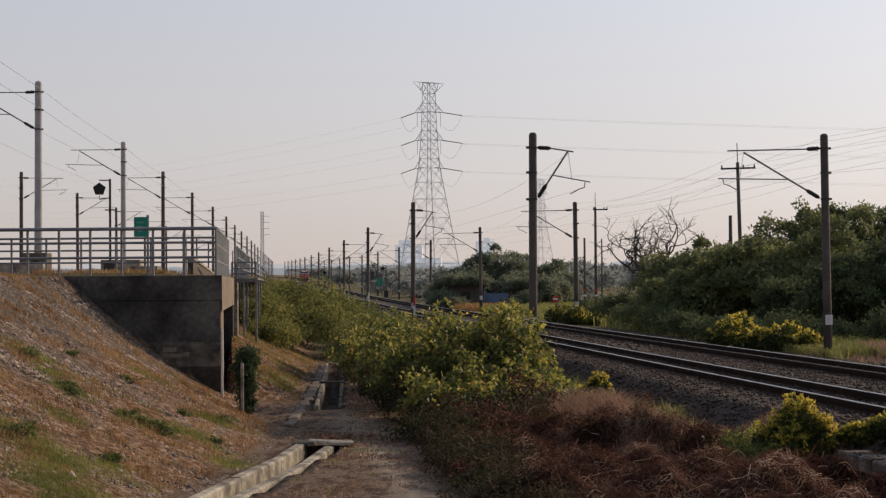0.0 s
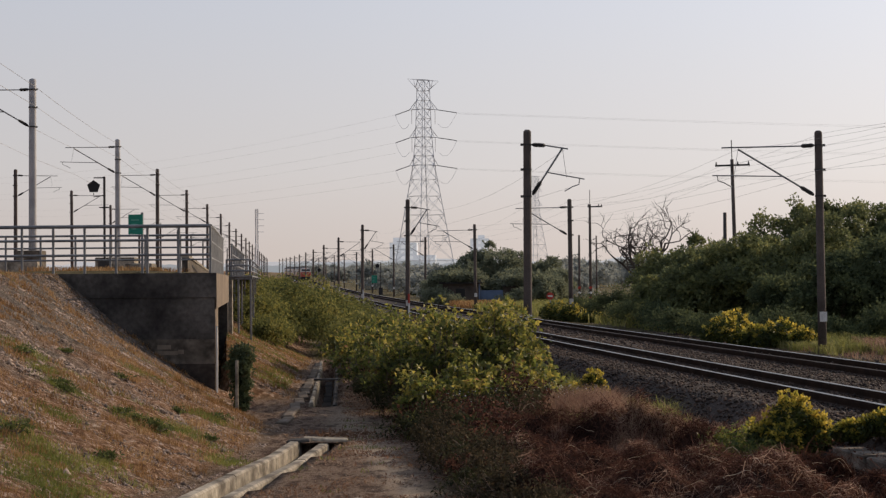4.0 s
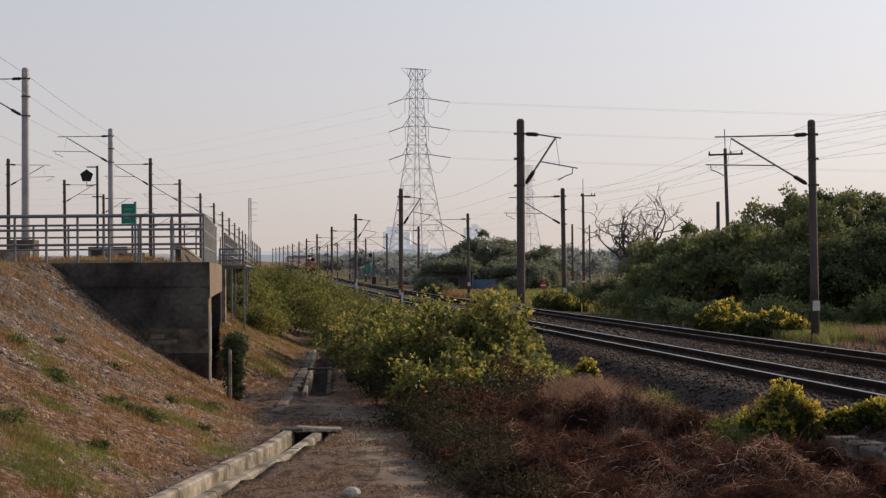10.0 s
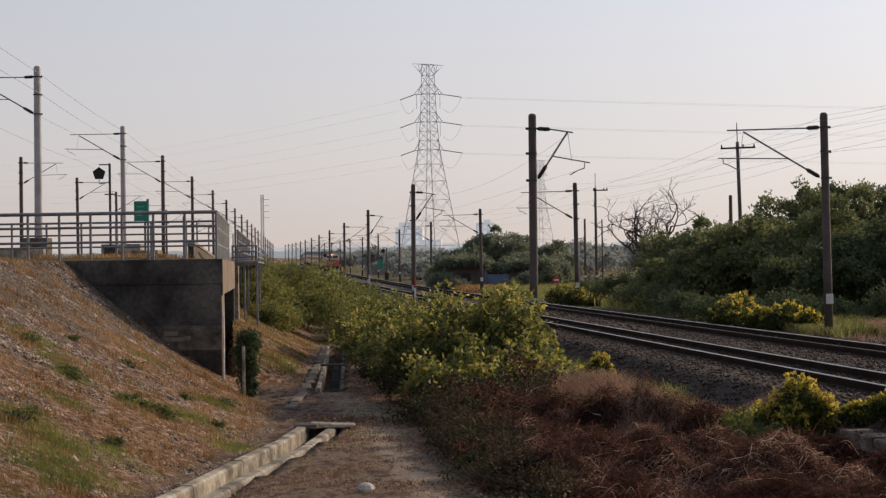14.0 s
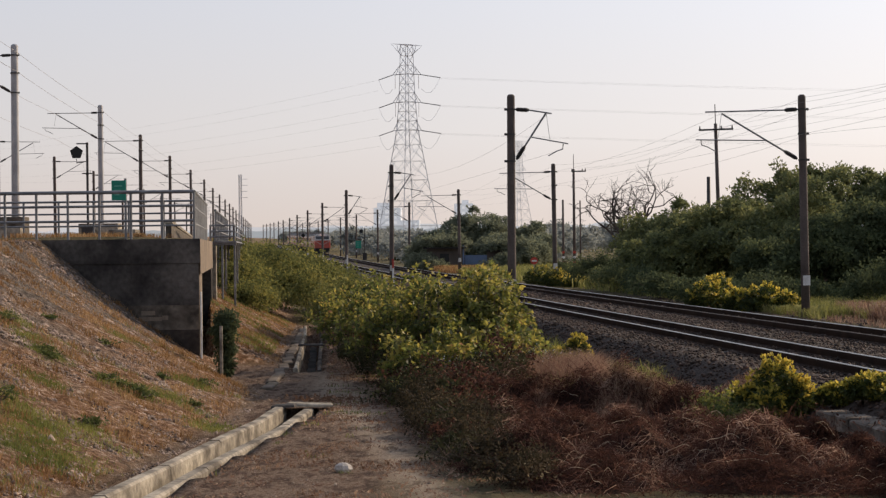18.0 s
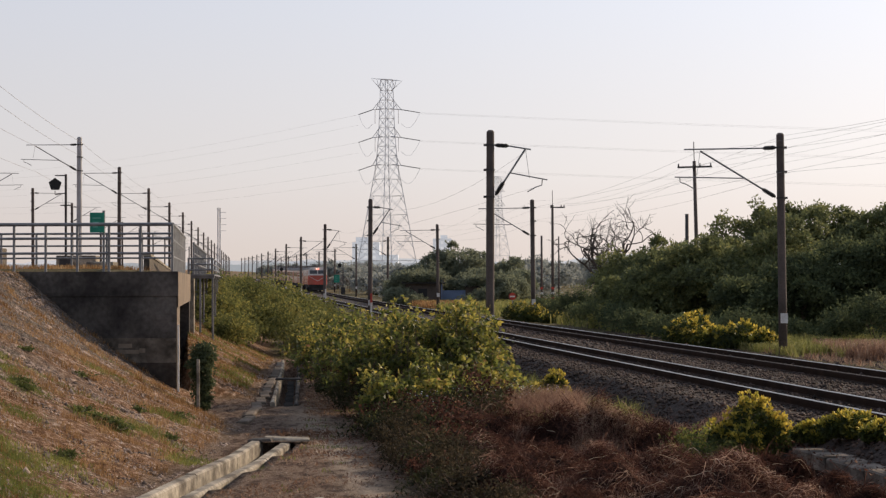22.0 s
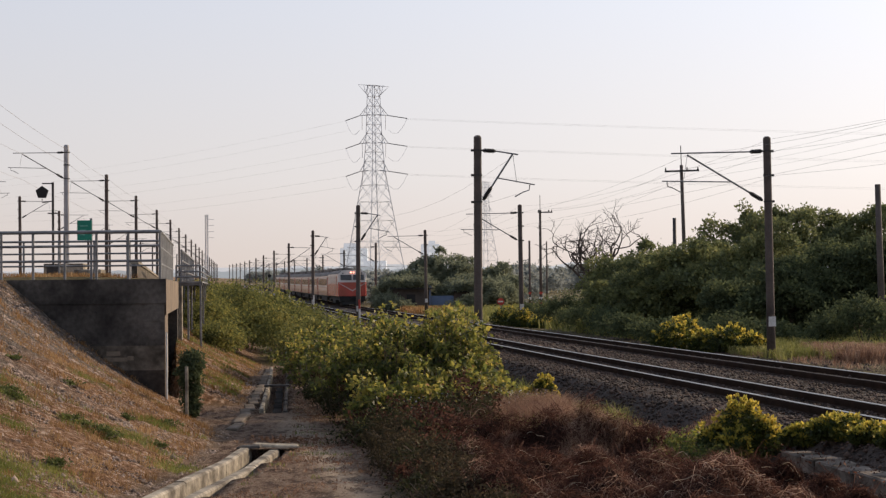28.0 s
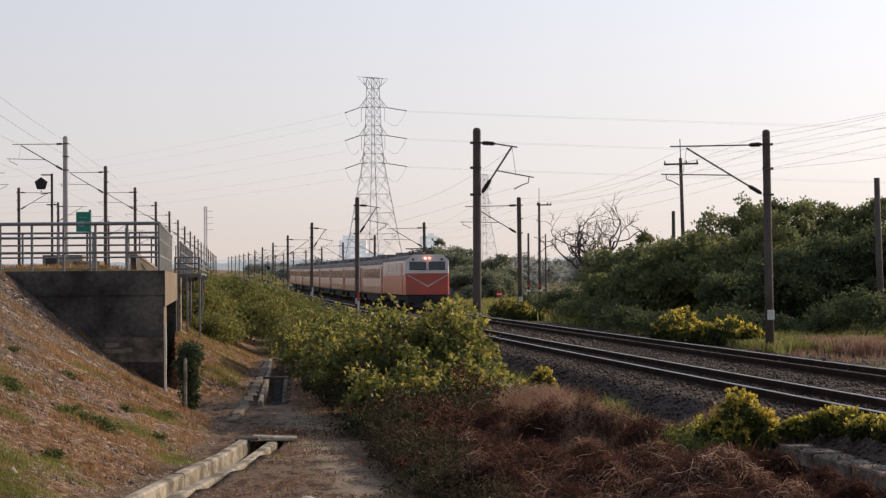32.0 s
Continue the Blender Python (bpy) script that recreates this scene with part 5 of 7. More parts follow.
def build_brush():
    rng = np.random.default_rng(21)
    # the matted core of the heap, nearly closed, coloured for the shade inside
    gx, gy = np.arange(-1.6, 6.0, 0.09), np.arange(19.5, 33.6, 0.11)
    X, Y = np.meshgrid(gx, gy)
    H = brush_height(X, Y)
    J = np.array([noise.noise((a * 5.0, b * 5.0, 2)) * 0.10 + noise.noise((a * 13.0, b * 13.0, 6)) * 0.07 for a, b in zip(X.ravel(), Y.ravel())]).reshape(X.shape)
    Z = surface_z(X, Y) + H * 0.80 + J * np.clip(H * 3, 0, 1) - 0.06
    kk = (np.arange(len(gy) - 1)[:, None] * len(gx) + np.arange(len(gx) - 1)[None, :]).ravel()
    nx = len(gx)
    mat_me = cloud_mesh("brush_shade_core", np.stack([X, Y, Z], -1).reshape(-1, 3), np.stack([kk, kk + 1, kk + nx + 1, kk + nx], 1), M_BRUSHSHADE)
    tagged(new("brush_shade_core", mat_me), "matted core of the dry vine heap, near-black for inner shade", "dry brush", kind="stuff")
    n = 110000
    k = rng.integers(0, len(MOUNDS), n)
    mo = np.array(MOUNDS)[k]
    x, y = mo[:, 0] + rng.normal(size=n) * mo[:, 2] * 0.62, mo[:, 1] + rng.normal(size=n) * mo[:, 2] * 0.62
    z = surface_z(x, y) + brush_height(x, y) * rng.uniform(0.1, 1.0, n) ** 0.5
    # stalks: two-piece bent ribbons lying over one another
    ang = rng.uniform(0, 2 * np.pi, n)
    ln = rng.uniform(0.05, 0.12, n) + 0.28 * rng.uniform(0, 1, n) ** 5
    d = np.stack([np.cos(ang), np.sin(ang), rng.normal(size=n) * 0.7], 1)
    bow = np.stack([rng.normal(size=n), rng.normal(size=n), np.abs(rng.normal(size=n)) * 0.8], 1) * (ln * 0.22)[:, None]
    w = rng.uniform(0.0015, 0.004, n)[:, None]
    sd = np.cross(d, rng.normal(size=(n, 3)))
    sd /= np.linalg.norm(sd, axis=1, keepdims=True)
    p = np.stack([x, y, z], 1)
    L = ln[:, None]
    pts = [p - d * L * 0.5, p + bow, p + d * L * 0.5]
    v = np.stack([q + s * sd * w for q in pts for s in (-1, 1)], 1)
    kk = np.arange(n)[:, None] * 6
    quads = np.concatenate([kk + np.array([[2 * i, 2 * i + 1, 2 * i + 3, 2 * i + 2]]) for i in range(2)])
    me = cloud_mesh("dry_brush", v.reshape(-1, 3), quads, M_DRY)
    tagged(new("dry_brush", me), "tangled reddish-brown dry vines and stalks over the ground", "dry brush", kind="stuff")
    # long bowed vines, smooth arcs over the heap
    q = 260
    k = rng.integers(0, len(MOUNDS), q)
    mo = np.array(MOUNDS)[k]
    x, y = mo[:, 0] + rng.normal(size=q) * mo[:, 2] * 0.6, mo[:, 1] + rng.normal(size=q) * mo[:, 2] * 0.6
    z = surface_z(x, y) + brush_height(x, y) * 0.85
    ang = rng.uniform(0, 2 * np.pi, q)
    ln = rng.uniform(0.18, 0.7, q)
    tt = np.linspace(-0.5, 0.5, 10)
    rise = rng.uniform(0.03, 0.14, q)
    curl = rng.normal(size=q) * 0.35
    P = np.stack([x[:, None] + ln[:, None] * (np.cos(ang)[:, None] * tt - np.sin(ang)[:, None] * curl[:, None] * (tt ** 2) * 2),
                  y[:, None] + ln[:, None] * (np.sin(ang)[:, None] * tt + np.cos(ang)[:, None] * curl[:, None] * (tt ** 2) * 2),
                  z[:, None] + rise[:, None] * (1 - 4 * tt ** 2) - 0.05 + rng.normal(size=(q, 1)) * 0.04 * np.sin(tt * 9)], -1)
    ww = rng.uniform(0.002, 0.0045, (q, 1, 1))
    V = np.stack([P - [0, 0, 1] * ww, P + [0, 0, 1] * ww], 2).reshape(-1, 3)
    kk = (np.arange(q)[:, None] * 20 + np.arange(9)[None] * 2).ravel()
    tagged(new("long_vines", cloud_mesh("long_vines", V, np.stack([kk, kk + 1, kk + 3, kk + 2], 1), M_STRAW)), "long pale bowed dry vines over the brush", "dry brush", kind="stuff")
    # withered leaves caught in it
    m = 30000
    k = rng.integers(0, len(MOUNDS), m)
    mo = np.array(MOUNDS)[k]
    x, y = mo[:, 0] + rng.normal(size=m) * mo[:, 2] * 0.6, mo[:, 1] + rng.normal(size=m) * mo[:, 2] * 0.6
    z = surface_z(x, y) + brush_height(x, y) * rng.uniform(0.0, 0.95, m) ** 0.6
    tagged(new("withered_leaves", leaves("withered_leaves", np.stack([x, y, z], 1), 0.05, M_DRY, rng, None, 0.5, 0.35)), "withered brown leaves caught in the dry vines", "dry leaves", kind="stuff")


build_brush()


def build_weeds():
    rng = np.random.default_rng(77)
    for i, (x, y) in enumerate([(0.35, 34.6), (0.8, 35.2), (1.2, 36.2), (0.0, 34.9), (1.7, 37.2), (-0.5, 33.9)]):
        w = shrub("weed", "dark green weeds with tiny white flower heads", "weed", x, y, 0.4, 0.4, 0.7, M_UNDERSHADE, 22, 34, 0.06, 0.12, 600 + i, "weeds by the hedge", 10)
        p = np.stack([rng.normal(size=40) * 0.26, rng.normal(size=40) * 0.26, rng.uniform(0.45, 0.85, 40)], 1)
        part("flower_heads", leaves("flower_heads", p, 0.03, M_WHITE, rng, None, 0.0, 1.0), None, w)["kind"] = "stuff"


build_weeds()


def scatter(n, x0, x1, y0, y1, rng, keep):
    x, y = rng.uniform(x0, x1, n), rng.uniform(y0, y1, n)
    ok = keep(x, y)
    x, y = x[ok], y[ok]
    return np.stack([x, y, surface_z(x, y) - 0.01], 1)


def patchy(x, y, s, t, seed=0.0):
    return np.array([noise.noise((a * s, b * s, seed)) > t for a, b in zip(x, y)])


G = np.random.default_rng(33)
dry = lambda x, y: (x < line_x_np(y) - 2.45) & (x > 0.2 - (y - 31) * 0.02)
roots = scatter(52000, -0.6, 6.2, 28.5, 42.0, G, lambda x, y: dry(x, y) & patchy(x, y, 1.3, -0.08, 3))
tagged(new("dry_grass", blades("dry_grass", roots, 0.38, 0.004, M_DRYGRASS, G, 1.3)), "dry reddish grass between the brush and the ballast", "dry grass", kind="stuff")
roots = scatter(24000, -0.6, 6.2, 28.5, 42.0, G, lambda x, y: dry(x, y))
roots[:, 2] += G.uniform(0.02, 0.28, len(roots))
tagged(new("grass_litter", leaves("grass_litter", roots, 0.11, M_DRY, G, None, 0.0, 0.16)), "tangle of dead brown stalks before the ballast", "dry grass", kind="stuff")
roots = scatter(30000, 0.9, 4.8, 28.0, 31.6, G, lambda x, y: patchy(x, y, 1.0, -0.12, 61))
roots[:, 2] += brush_height(roots[:, 0], roots[:, 1]) * 0.72
tagged(new("brush_grass", blades("brush_grass", roots, 0.26, 0.003, M_DRYGRASS, G, 1.2)), "fine reddish dry grass grown through the vines", "dry grass", kind="stuff")
roots = scatter(15000, -0.4, 2.4, 33.2, 37.8, G, lambda x, y: dry(x, y) & patchy(x, y, 0.8, -0.15, 63))
tagged(new("tall_dry_grass", blades("tall_dry_grass", roots, 0.85, 0.005, M_DRYGRASS, G, 0.7)), "tall olive-brown dry grass before the hedge", "dry grass", kind="stuff")
roots = scatter(9000, -0.4, 3.6, 31.0, 38.5, G, lambda x, y: dry(x, y) & patchy(x, y, 1.1, 0.0, 66))
tagged(new("olive_grass", blades("olive_grass", roots, 0.62, 0.005, M_FIELD, G, 0.9)), "olive-green grass mixed into the dry grass", "grass", kind="stuff")
roots = scatter(1400, 0.4, 5.0, 30.0, 41.0, G, lambda x, y: dry(x, y) & patchy(x, y, 0.8, 0.2, 12))
tagged(new("green_blades", blades("green_blades", roots, 0.34, 0.008, M_GRASS, G, 0.8)), "sparse green blades among the dry grass", "grass", kind="stuff")
roots = scatter(9000, -2.8, 2.2, 33.0, 60.0, G, lambda x, y: (x > np.interp(y, DRAIN_Y, DRAIN_X) + 1.7) & (x < line_x_np(y) - 2.6))
tagged(new("undergrass", blades("undergrass", roots, 0.6, 0.008, M_GRASS, G, 0.6)), "rank green and brown grass under the hedge", "grass", kind="stuff")


def bank_toe(y):
    return np.interp(y, *TOE)


roots = scatter(60000, -12, -4, 18, 43, G, lambda x, y: (x < bank_toe(y) - 0.1) & patchy(x * 0.4, y, 0.8, 0.14, 9))
tagged(new("bank_dry_grass", blades("bank_dry_grass", roots, 0.10, 0.005, M_BANKGRASS, G, 1.1)), "short dry orange grass on the bank", "dry grass", kind="stuff")
# the shade-dark leaf alternates with the dry stalk colour
for i, (x, y) in enumerate([(-0.1, 28.4), (-0.25, 27.0), (-0.3, 25.6), (-0.2, 24.2), (0.1, 30.0)]):
    shrub("dry_shrub", "dead brown twigs between path and brush", "shrub", x, y, 0.5, 0.6, 0.42, M_UNDERSHADE if i % 2 else M_DRY, 26, 26, 0.05, 0.14, 360 + i, "undergrowth of the hedge", 40)
roots = scatter(5000, -12.4, -9.4, 47.5, 57, G, lambda x, y: patchy(x, y, 0.8, -0.1, 51))
roots[:, 2] = 2.38
tagged(new("deck_grass", blades("deck_grass", roots, 0.22, 0.006, M_BANKGRASS, G, 1.1)), "dry orange grass on the underpass deck", "dry grass", kind="stuff")
# olive streaks down the bank
roots = scatter(60000, -11, -4.2, 19, 42, G, lambda x, y: (x < bank_toe(y) - 0.15) & patchy(x * 0.3, y, 0.75, 0.26, 17))
tagged(new("bank_olive_grass", blades("bank_olive_grass", roots, 0.10, 0.005, M_FIELD, G, 1.0)), "olive-green grass in streaks down the bank", "grass", kind="stuff")
# tufts of longer grass, in clusters
tufts = scatter(900, -12, -4, 18, 43, G, lambda x, y: (x < bank_toe(y) - 0.1) & patchy(x * 0.4, y, 0.6, 0.0, 14))
roots = np.repeat(tufts, 34, 0) + G.normal(size=(len(tufts) * 34, 3)) * [0.07, 0.07, 0.0]
roots[:, 2] = surface_z(roots[:, 0], roots[:, 1]) - 0.01
tagged(new("bank_tufts", blades("bank_tufts", roots, 0.17, 0.005, M_BANKGRASS, G, 1.0)), "tufts of dry orange grass on the bank", "dry grass", kind="stuff")
lit = scatter(30000, -12, -4, 18, 43, G, lambda x, y: (x < bank_toe(y) - 0.1) & patchy(x * 0.4, y, 0.9, 0.0, 71))
lit[:, 2] += 0.02
tagged(new("bank_litter", leaves("bank_litter", lit, 0.055, M_BANKGRASS, G, None, 0.0, 0.25)), "dead stalks and leaves strewn over the bank", "leaf litter", kind="stuff")
for i, (x, y, r, h) in enumerate([(-8.05, 31.0, 0.24, 0.13), (-6.94, 29.4, 0.16, 0.12), (-7.14, 29.8, 0.18, 0.09), (-6.87, 34.0, 0.22, 0.10), (-5.56, 29.5, 0.15, 0.13), (-5.42, 29.55, 0.17, 0.14), (-6.13, 29.8, 0.2, 0.07),
                                  (-5.11, 34.1, 0.26, 0.14), (-5.63, 32.6, 0.15, 0.10), (-6.49, 24.6, 0.3, 0.26), (-5.46, 25.6, 0.17, 0.13), (-5.87, 29.6, 0.17, 0.10), (-5.7, 29.65, 0.13, 0.10), (-4.8, 30.6, 0.14, 0.08), (-7.9, 33.5, 0.16, 0.08)]):
    shrub("weed", "small dark green creeper on the earth bank", "weed", x, y, r, r * 0.8, h * 0.75, M_CREEPER, 11, 17, 0.055, 0.06, 700 + i, "creepers on the bank", 5)
GREEN = [(-6.5, 25.0, 0.35), (-5.9, 23.9, 0.4), (-5.3, 22.9, 0.4), (-5.6, 22.5, 0.4), (-8.15, 31.4, 0.3), (-7.5, 30.6, 0.25), (-7.0, 29.7, 0.25), (-5.9, 29.8, 0.25), (-5.5, 29.8, 0.25), (-5.4, 25.3, 0.2), (-5.2, 30.6, 0.35), (-4.3, 29.0, 0.25), (-6.5, 27.4, 0.25), (-5.25, 33.7, 0.3), (-6.9, 36.0, 0.3)]


def greens(x, y):
    f = sum(np.exp(-((x - a) ** 2 + ((y - b) / 1.6) ** 2) / (r * r)) for a, b, r in GREEN)
    return G.uniform(size=len(x)) < f


roots = scatter(240000, -9, -3.6, 21, 38, G, greens)
tagged(new("bank_grass", blades("bank_grass", roots, 0.09, 0.005, M_GRASS, G, 0.9)), "short green grass patches on the bank", "grass", kind="stuff")
roots = scatter(20000, -9.5, -5.0, 45, 68, G, lambda x, y: (x < bank_toe(y) - 0.1) & (x > -0.146 * y) & patchy(x, y, 0.6, 0.12, 5))
tagged(new("bank_grass_beyond", blades("bank_grass_beyond", roots, 0.14, 0.008, M_GRASS, G, 0.9)), "green and brown grass on the bank beyond the underpass", "grass", kind="stuff")
roots = scatter(26000, -9.5, -5.0, 45, 68, G, lambda x, y: (x < bank_toe(y) + 0.1) & (x > -0.146 * y) & patchy(x, y, 0.8, -0.1, 15))
tagged(new("bank_dry_grass_beyond", blades("bank_dry_grass_beyond", roots, 0.13, 0.007, M_BANKGRASS, G, 1.1)), "dry orange grass on the bank beyond the underpass", "dry grass", kind="stuff")
roots = scatter(40000, 8, 20, 54, 68, G, lambda x, y: (x > line_x_np(y) + TRACK_GAP + 2.6) & patchy(x, y, 0.6, -0.1, 22))
roots = np.repeat(roots, 2, 0) + G.normal(size=(len(roots) * 2, 3)) * [0.08, 0.08, 0]
tagged(new("tall_field_grass", blades("tall_field_grass", roots, 0.42, 0.008, M_FIELD, G, 1.3)), "tangled yellow-green grass beside the ballast", "grass", kind="stuff")
roots = scatter(16000, 7, 22, 48, 64, G, lambda x, y: (x > line_x_np(y) + TRACK_GAP + 2.4) & (x < line_x_np(y) + TRACK_GAP + 6.5) & patchy(x, y, 0.9, -0.05, 26))
tagged(new("ballast_edge_grass", blades("ballast_edge_grass", roots, 0.26, 0.007, M_DRYGRASS, G, 1.3)), "short dry grass along the far ballast edge", "dry grass", kind="stuff")
roots = scatter(16000, 11.3, 16, 51.5, 58.5, G, lambda x, y: (x > line_x_np(y) + TRACK_GAP + 3.2) & patchy(x, y, 0.6, -0.2, 24))
tagged(new("dry_field_grass", blades("dry_field_grass", roots, 0.6, 0.008, M_DRYGRASS, G, 1.2)), "reddish dry grass beside the ballast", "dry grass", kind="stuff")
roots = scatter(30000, 7, 26, 55, 80, G, lambda x, y: (x > line_x_np(y) + TRACK_GAP + 3.0) & patchy(x, y, 0.3, -0.3, 2))
tagged(new("field_grass", blades("field_grass", roots, 0.5, 0.012, M_FIELD, G, 0.8)), "pale yellow-green grass across the tracks", "grass", kind="stuff")
roots = scatter(26000, -6, 14, 80, 175, G, lambda x, y: (x > line_x_np(y) + TRACK_GAP + 3.0))
tagged(new("field_grass_far", blades("field_grass_far", roots, 0.7, 0.03, M_FIELD, G, 0.8)), "pale dry grass along the far side of the tracks", "grass", kind="stuff")
roots = scatter(11000, -5.4, -1.6, 20, 44, G, lambda x, y: (x > np.interp(y, DRAIN_Y, DRAIN_X) + 0.5) & patchy(x, y, 1.1, 0.28, 8))
tagged(new("path_grass", blades("path_grass", roots, 0.09, 0.006, M_GRASS, G, 0.9)), "small tufts of green grass on the path", "grass", kind="stuff")
lit = scatter(26000, -6, 0.6, 19, 60, G, lambda x, y: (x > np.interp(y, DRAIN_Y, DRAIN_X) + 0.5) & patchy(x, y, 0.7, 0.02, 6))
lit[:, 2] += 0.02
tagged(new("leaf_litter", leaves("leaf_litter", lit, 0.055, M_DRYGRASS, G, None, 0.0, 0.45)), "brown fallen leaves and twigs on the path", "leaf litter", kind="stuff")


lit = scatter(30000, -5, 0.4, 19, 44, G, lambda x, y: (x > np.interp(y, DRAIN_Y, DRAIN_X) + 0.45) & patchy(x, y, 0.55, 0.12, 41))
lit[:, 2] += 0.015
tagged(new("red_litter", leaves("red_litter", lit, 0.045, M_REDLITTER, G, None, 0.0, 0.5)), "reddish-brown dead leaves in drifts on the path", "leaf litter", kind="stuff")


def stones(name, label, pts, size, material, rng):
    """Loose stones: squashed eight-sided lumps."""
    n = len(pts)
    base = np.array([(1, 0, 0), (0.1, 1, 0), (-1, 0.1, 0), (0, -1, 0.1), (0.1, 0, 0.8), (0, 0.1, -0.6)], float)
    s = (size * rng.lognormal(0, 0.36, n))[:, None, None]
    v = base[None] * s * rng.uniform(0.6, 1.3, (n, 6, 3))
    a = rng.uniform(0, 2 * np.pi, n)
    c, q = np.cos(a)[:, None], np.sin(a)[:, None]
    v = np.stack([v[..., 0] * c - v[..., 1] * q, v[..., 0] * q + v[..., 1] * c, v[..., 2]], -1) + np.asarray(pts)[:, None, :]
    tri = np.array([(0, 1, 4), (1, 2, 4), (2, 3, 4), (3, 0, 4), (1, 0, 5), (2, 1, 5), (3, 2, 5), (0, 3, 5)])
    f = (np.arange(n)[:, None, None] * 6 + tri[None]).reshape(-1, 3)
    me = bpy.data.meshes.new(name)
    me.vertices.add(n * 6)
    me.vertices.foreach_set("co", v.astype(np.float32).ravel())
    m = len(f)
    me.loops.add(m * 3)
    me.loops.foreach_set("vertex_index", f.astype(np.int32).ravel())
    me.polygons.add(m)
    me.polygons.foreach_set("loop_start", np.arange(0, 3 * m, 3, dtype=np.int32))
    me.polygons.foreach_set("loop_total", np.full(m, 3, np.int32))
    me.update(calc_edges=True)
    me.materials.append(material)
    return tagged(new(name, me), label, "stones", kind="stuff")


sl = scatter(46000, -12, -4, 18, 43, G, lambda x, y: (x < bank_toe(y) + 0.2) & patchy(x, y, 0.45, -0.3, 4))
stones("bank_stones", "loose grey stones on the earth bank", sl, 0.021, M_RUBBLE, G)
sl = scatter(52000, -12, -4, 18, 43, G, lambda x, y: (x < bank_toe(y) - 0.2) & patchy(x * 0.4, y, 0.5, 0.02, 31))
stones("bank_rubble", "grey rubble lying in streaks on the bank", sl, 0.027, M_RUBBLE, G)
sl = scatter(14000, -12, -7, 22, 43, G, lambda x, y: (x < np.interp(y, *TOP) + 2.2) & patchy(x, y, 0.5, -0.2, 32))
stones("bank_top_rubble", "grey rubble along the top of the bank", sl, 0.026, M_RUBBLE, G)
sl = scatter(9000, -10, -5, 45, 68, G, lambda x, y: (x < bank_toe(y) + 0.2) & (x > -0.146 * y))
stones("bank_stones_beyond", "loose stones on the bank beyond the underpass", sl, 0.025, M_RUBBLE, G)
sl = scatter(9000, -5.5, 0, 19, 66, G, lambda x, y: x > np.interp(y, DRAIN_Y, DRAIN_X) + 0.5)
stones("path_stones", "small stones on the dirt path", sl, 0.016, M_STONE, G)


def ballast_points(n, y0, y1, rng):
    y = rng.uniform(y0, y1, n)
    o = rng.uniform(-3.1, TRACK_GAP + 2.9, n)
    lz = np.array([line_z(v) for v in y])
    return np.stack([line_x_np(y) + o, y + 0.126 * o, lz + np.interp(o, BALLAST_X, BALLAST_Z) + rng.uniform(-0.01, 0.02, n)], 1)


stones("ballast_stones", "crushed grey-brown track stones", ballast_points(44000, 22, 62, G), 0.029, mat("track_stone", (0.092, 0.058, 0.044), 0.85, (0.03, 0.02, 0.016), 2.0, 0.4, 20.0, 0.1, island=0.55), G)
stones("ballast_stones_far", "crushed track stones farther along", ballast_points(12000, 60, 110, G), 0.05, bpy.data.materials["track_stone"], G)


sl = scatter(16000, 6, 18, 44, 80, G, lambda x, y: (x > line_x_np(y) + TRACK_GAP + 2.2) & (x < line_x_np(y) + TRACK_GAP + 4.2))
stones("shoulder_stones", "grey stones along the far shoulder of the tracks", sl, 0.04, bpy.data.materials["track_stone"], G)


# ivy at the underpass
def build_ivy():
    rng = np.random.default_rng(5)
    iv = thing("ivy_clump", "dense dark ivy hanging to the ground beside the underpass", "ivy", (-5.62, 40.6, ZP))
    n = 60
    a = rng.uniform(0, 2 * np.pi, n)
    z = rng.uniform(0.1, 1.42, n)
    r = np.interp(z, [0.1, 0.8, 1.1, 1.42], [0.06, 0.11, 0.19, 0.10])
    c = np.stack([np.cos(a) * r, np.sin(a) * r, z], 1)
    p, o = foliage(c, 90, 0.075, rng)
    p[:, 2] = np.maximum(p[:, 2], 0.0)
    part("crown", leaves("crown", p, 0.085, M_VINE, rng, o, 0.7), None, iv)
    part("stem", Geo().tube([(0, 0, -0.1), (0.05, 0, 0.8), (-0.05, 0.1, 1.3)], 0.05, 6, 0.02), M_BARK, iv)
    post = thing("fence_post", "leaning grey concrete post beside the ivy", "post", (-5.58, 39.7, ZP))
    part("post", Geo().box(-0.032, 0.032, -0.032, 0.032, -0.15, 1.18, 0.01), M_CONC_LIGHT, post)


build_ivy()


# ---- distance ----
# Distance haze is put into these pale colours, which also glow a little.
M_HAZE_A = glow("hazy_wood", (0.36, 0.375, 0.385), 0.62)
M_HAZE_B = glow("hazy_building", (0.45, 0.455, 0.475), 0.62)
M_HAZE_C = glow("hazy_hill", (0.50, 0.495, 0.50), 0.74)
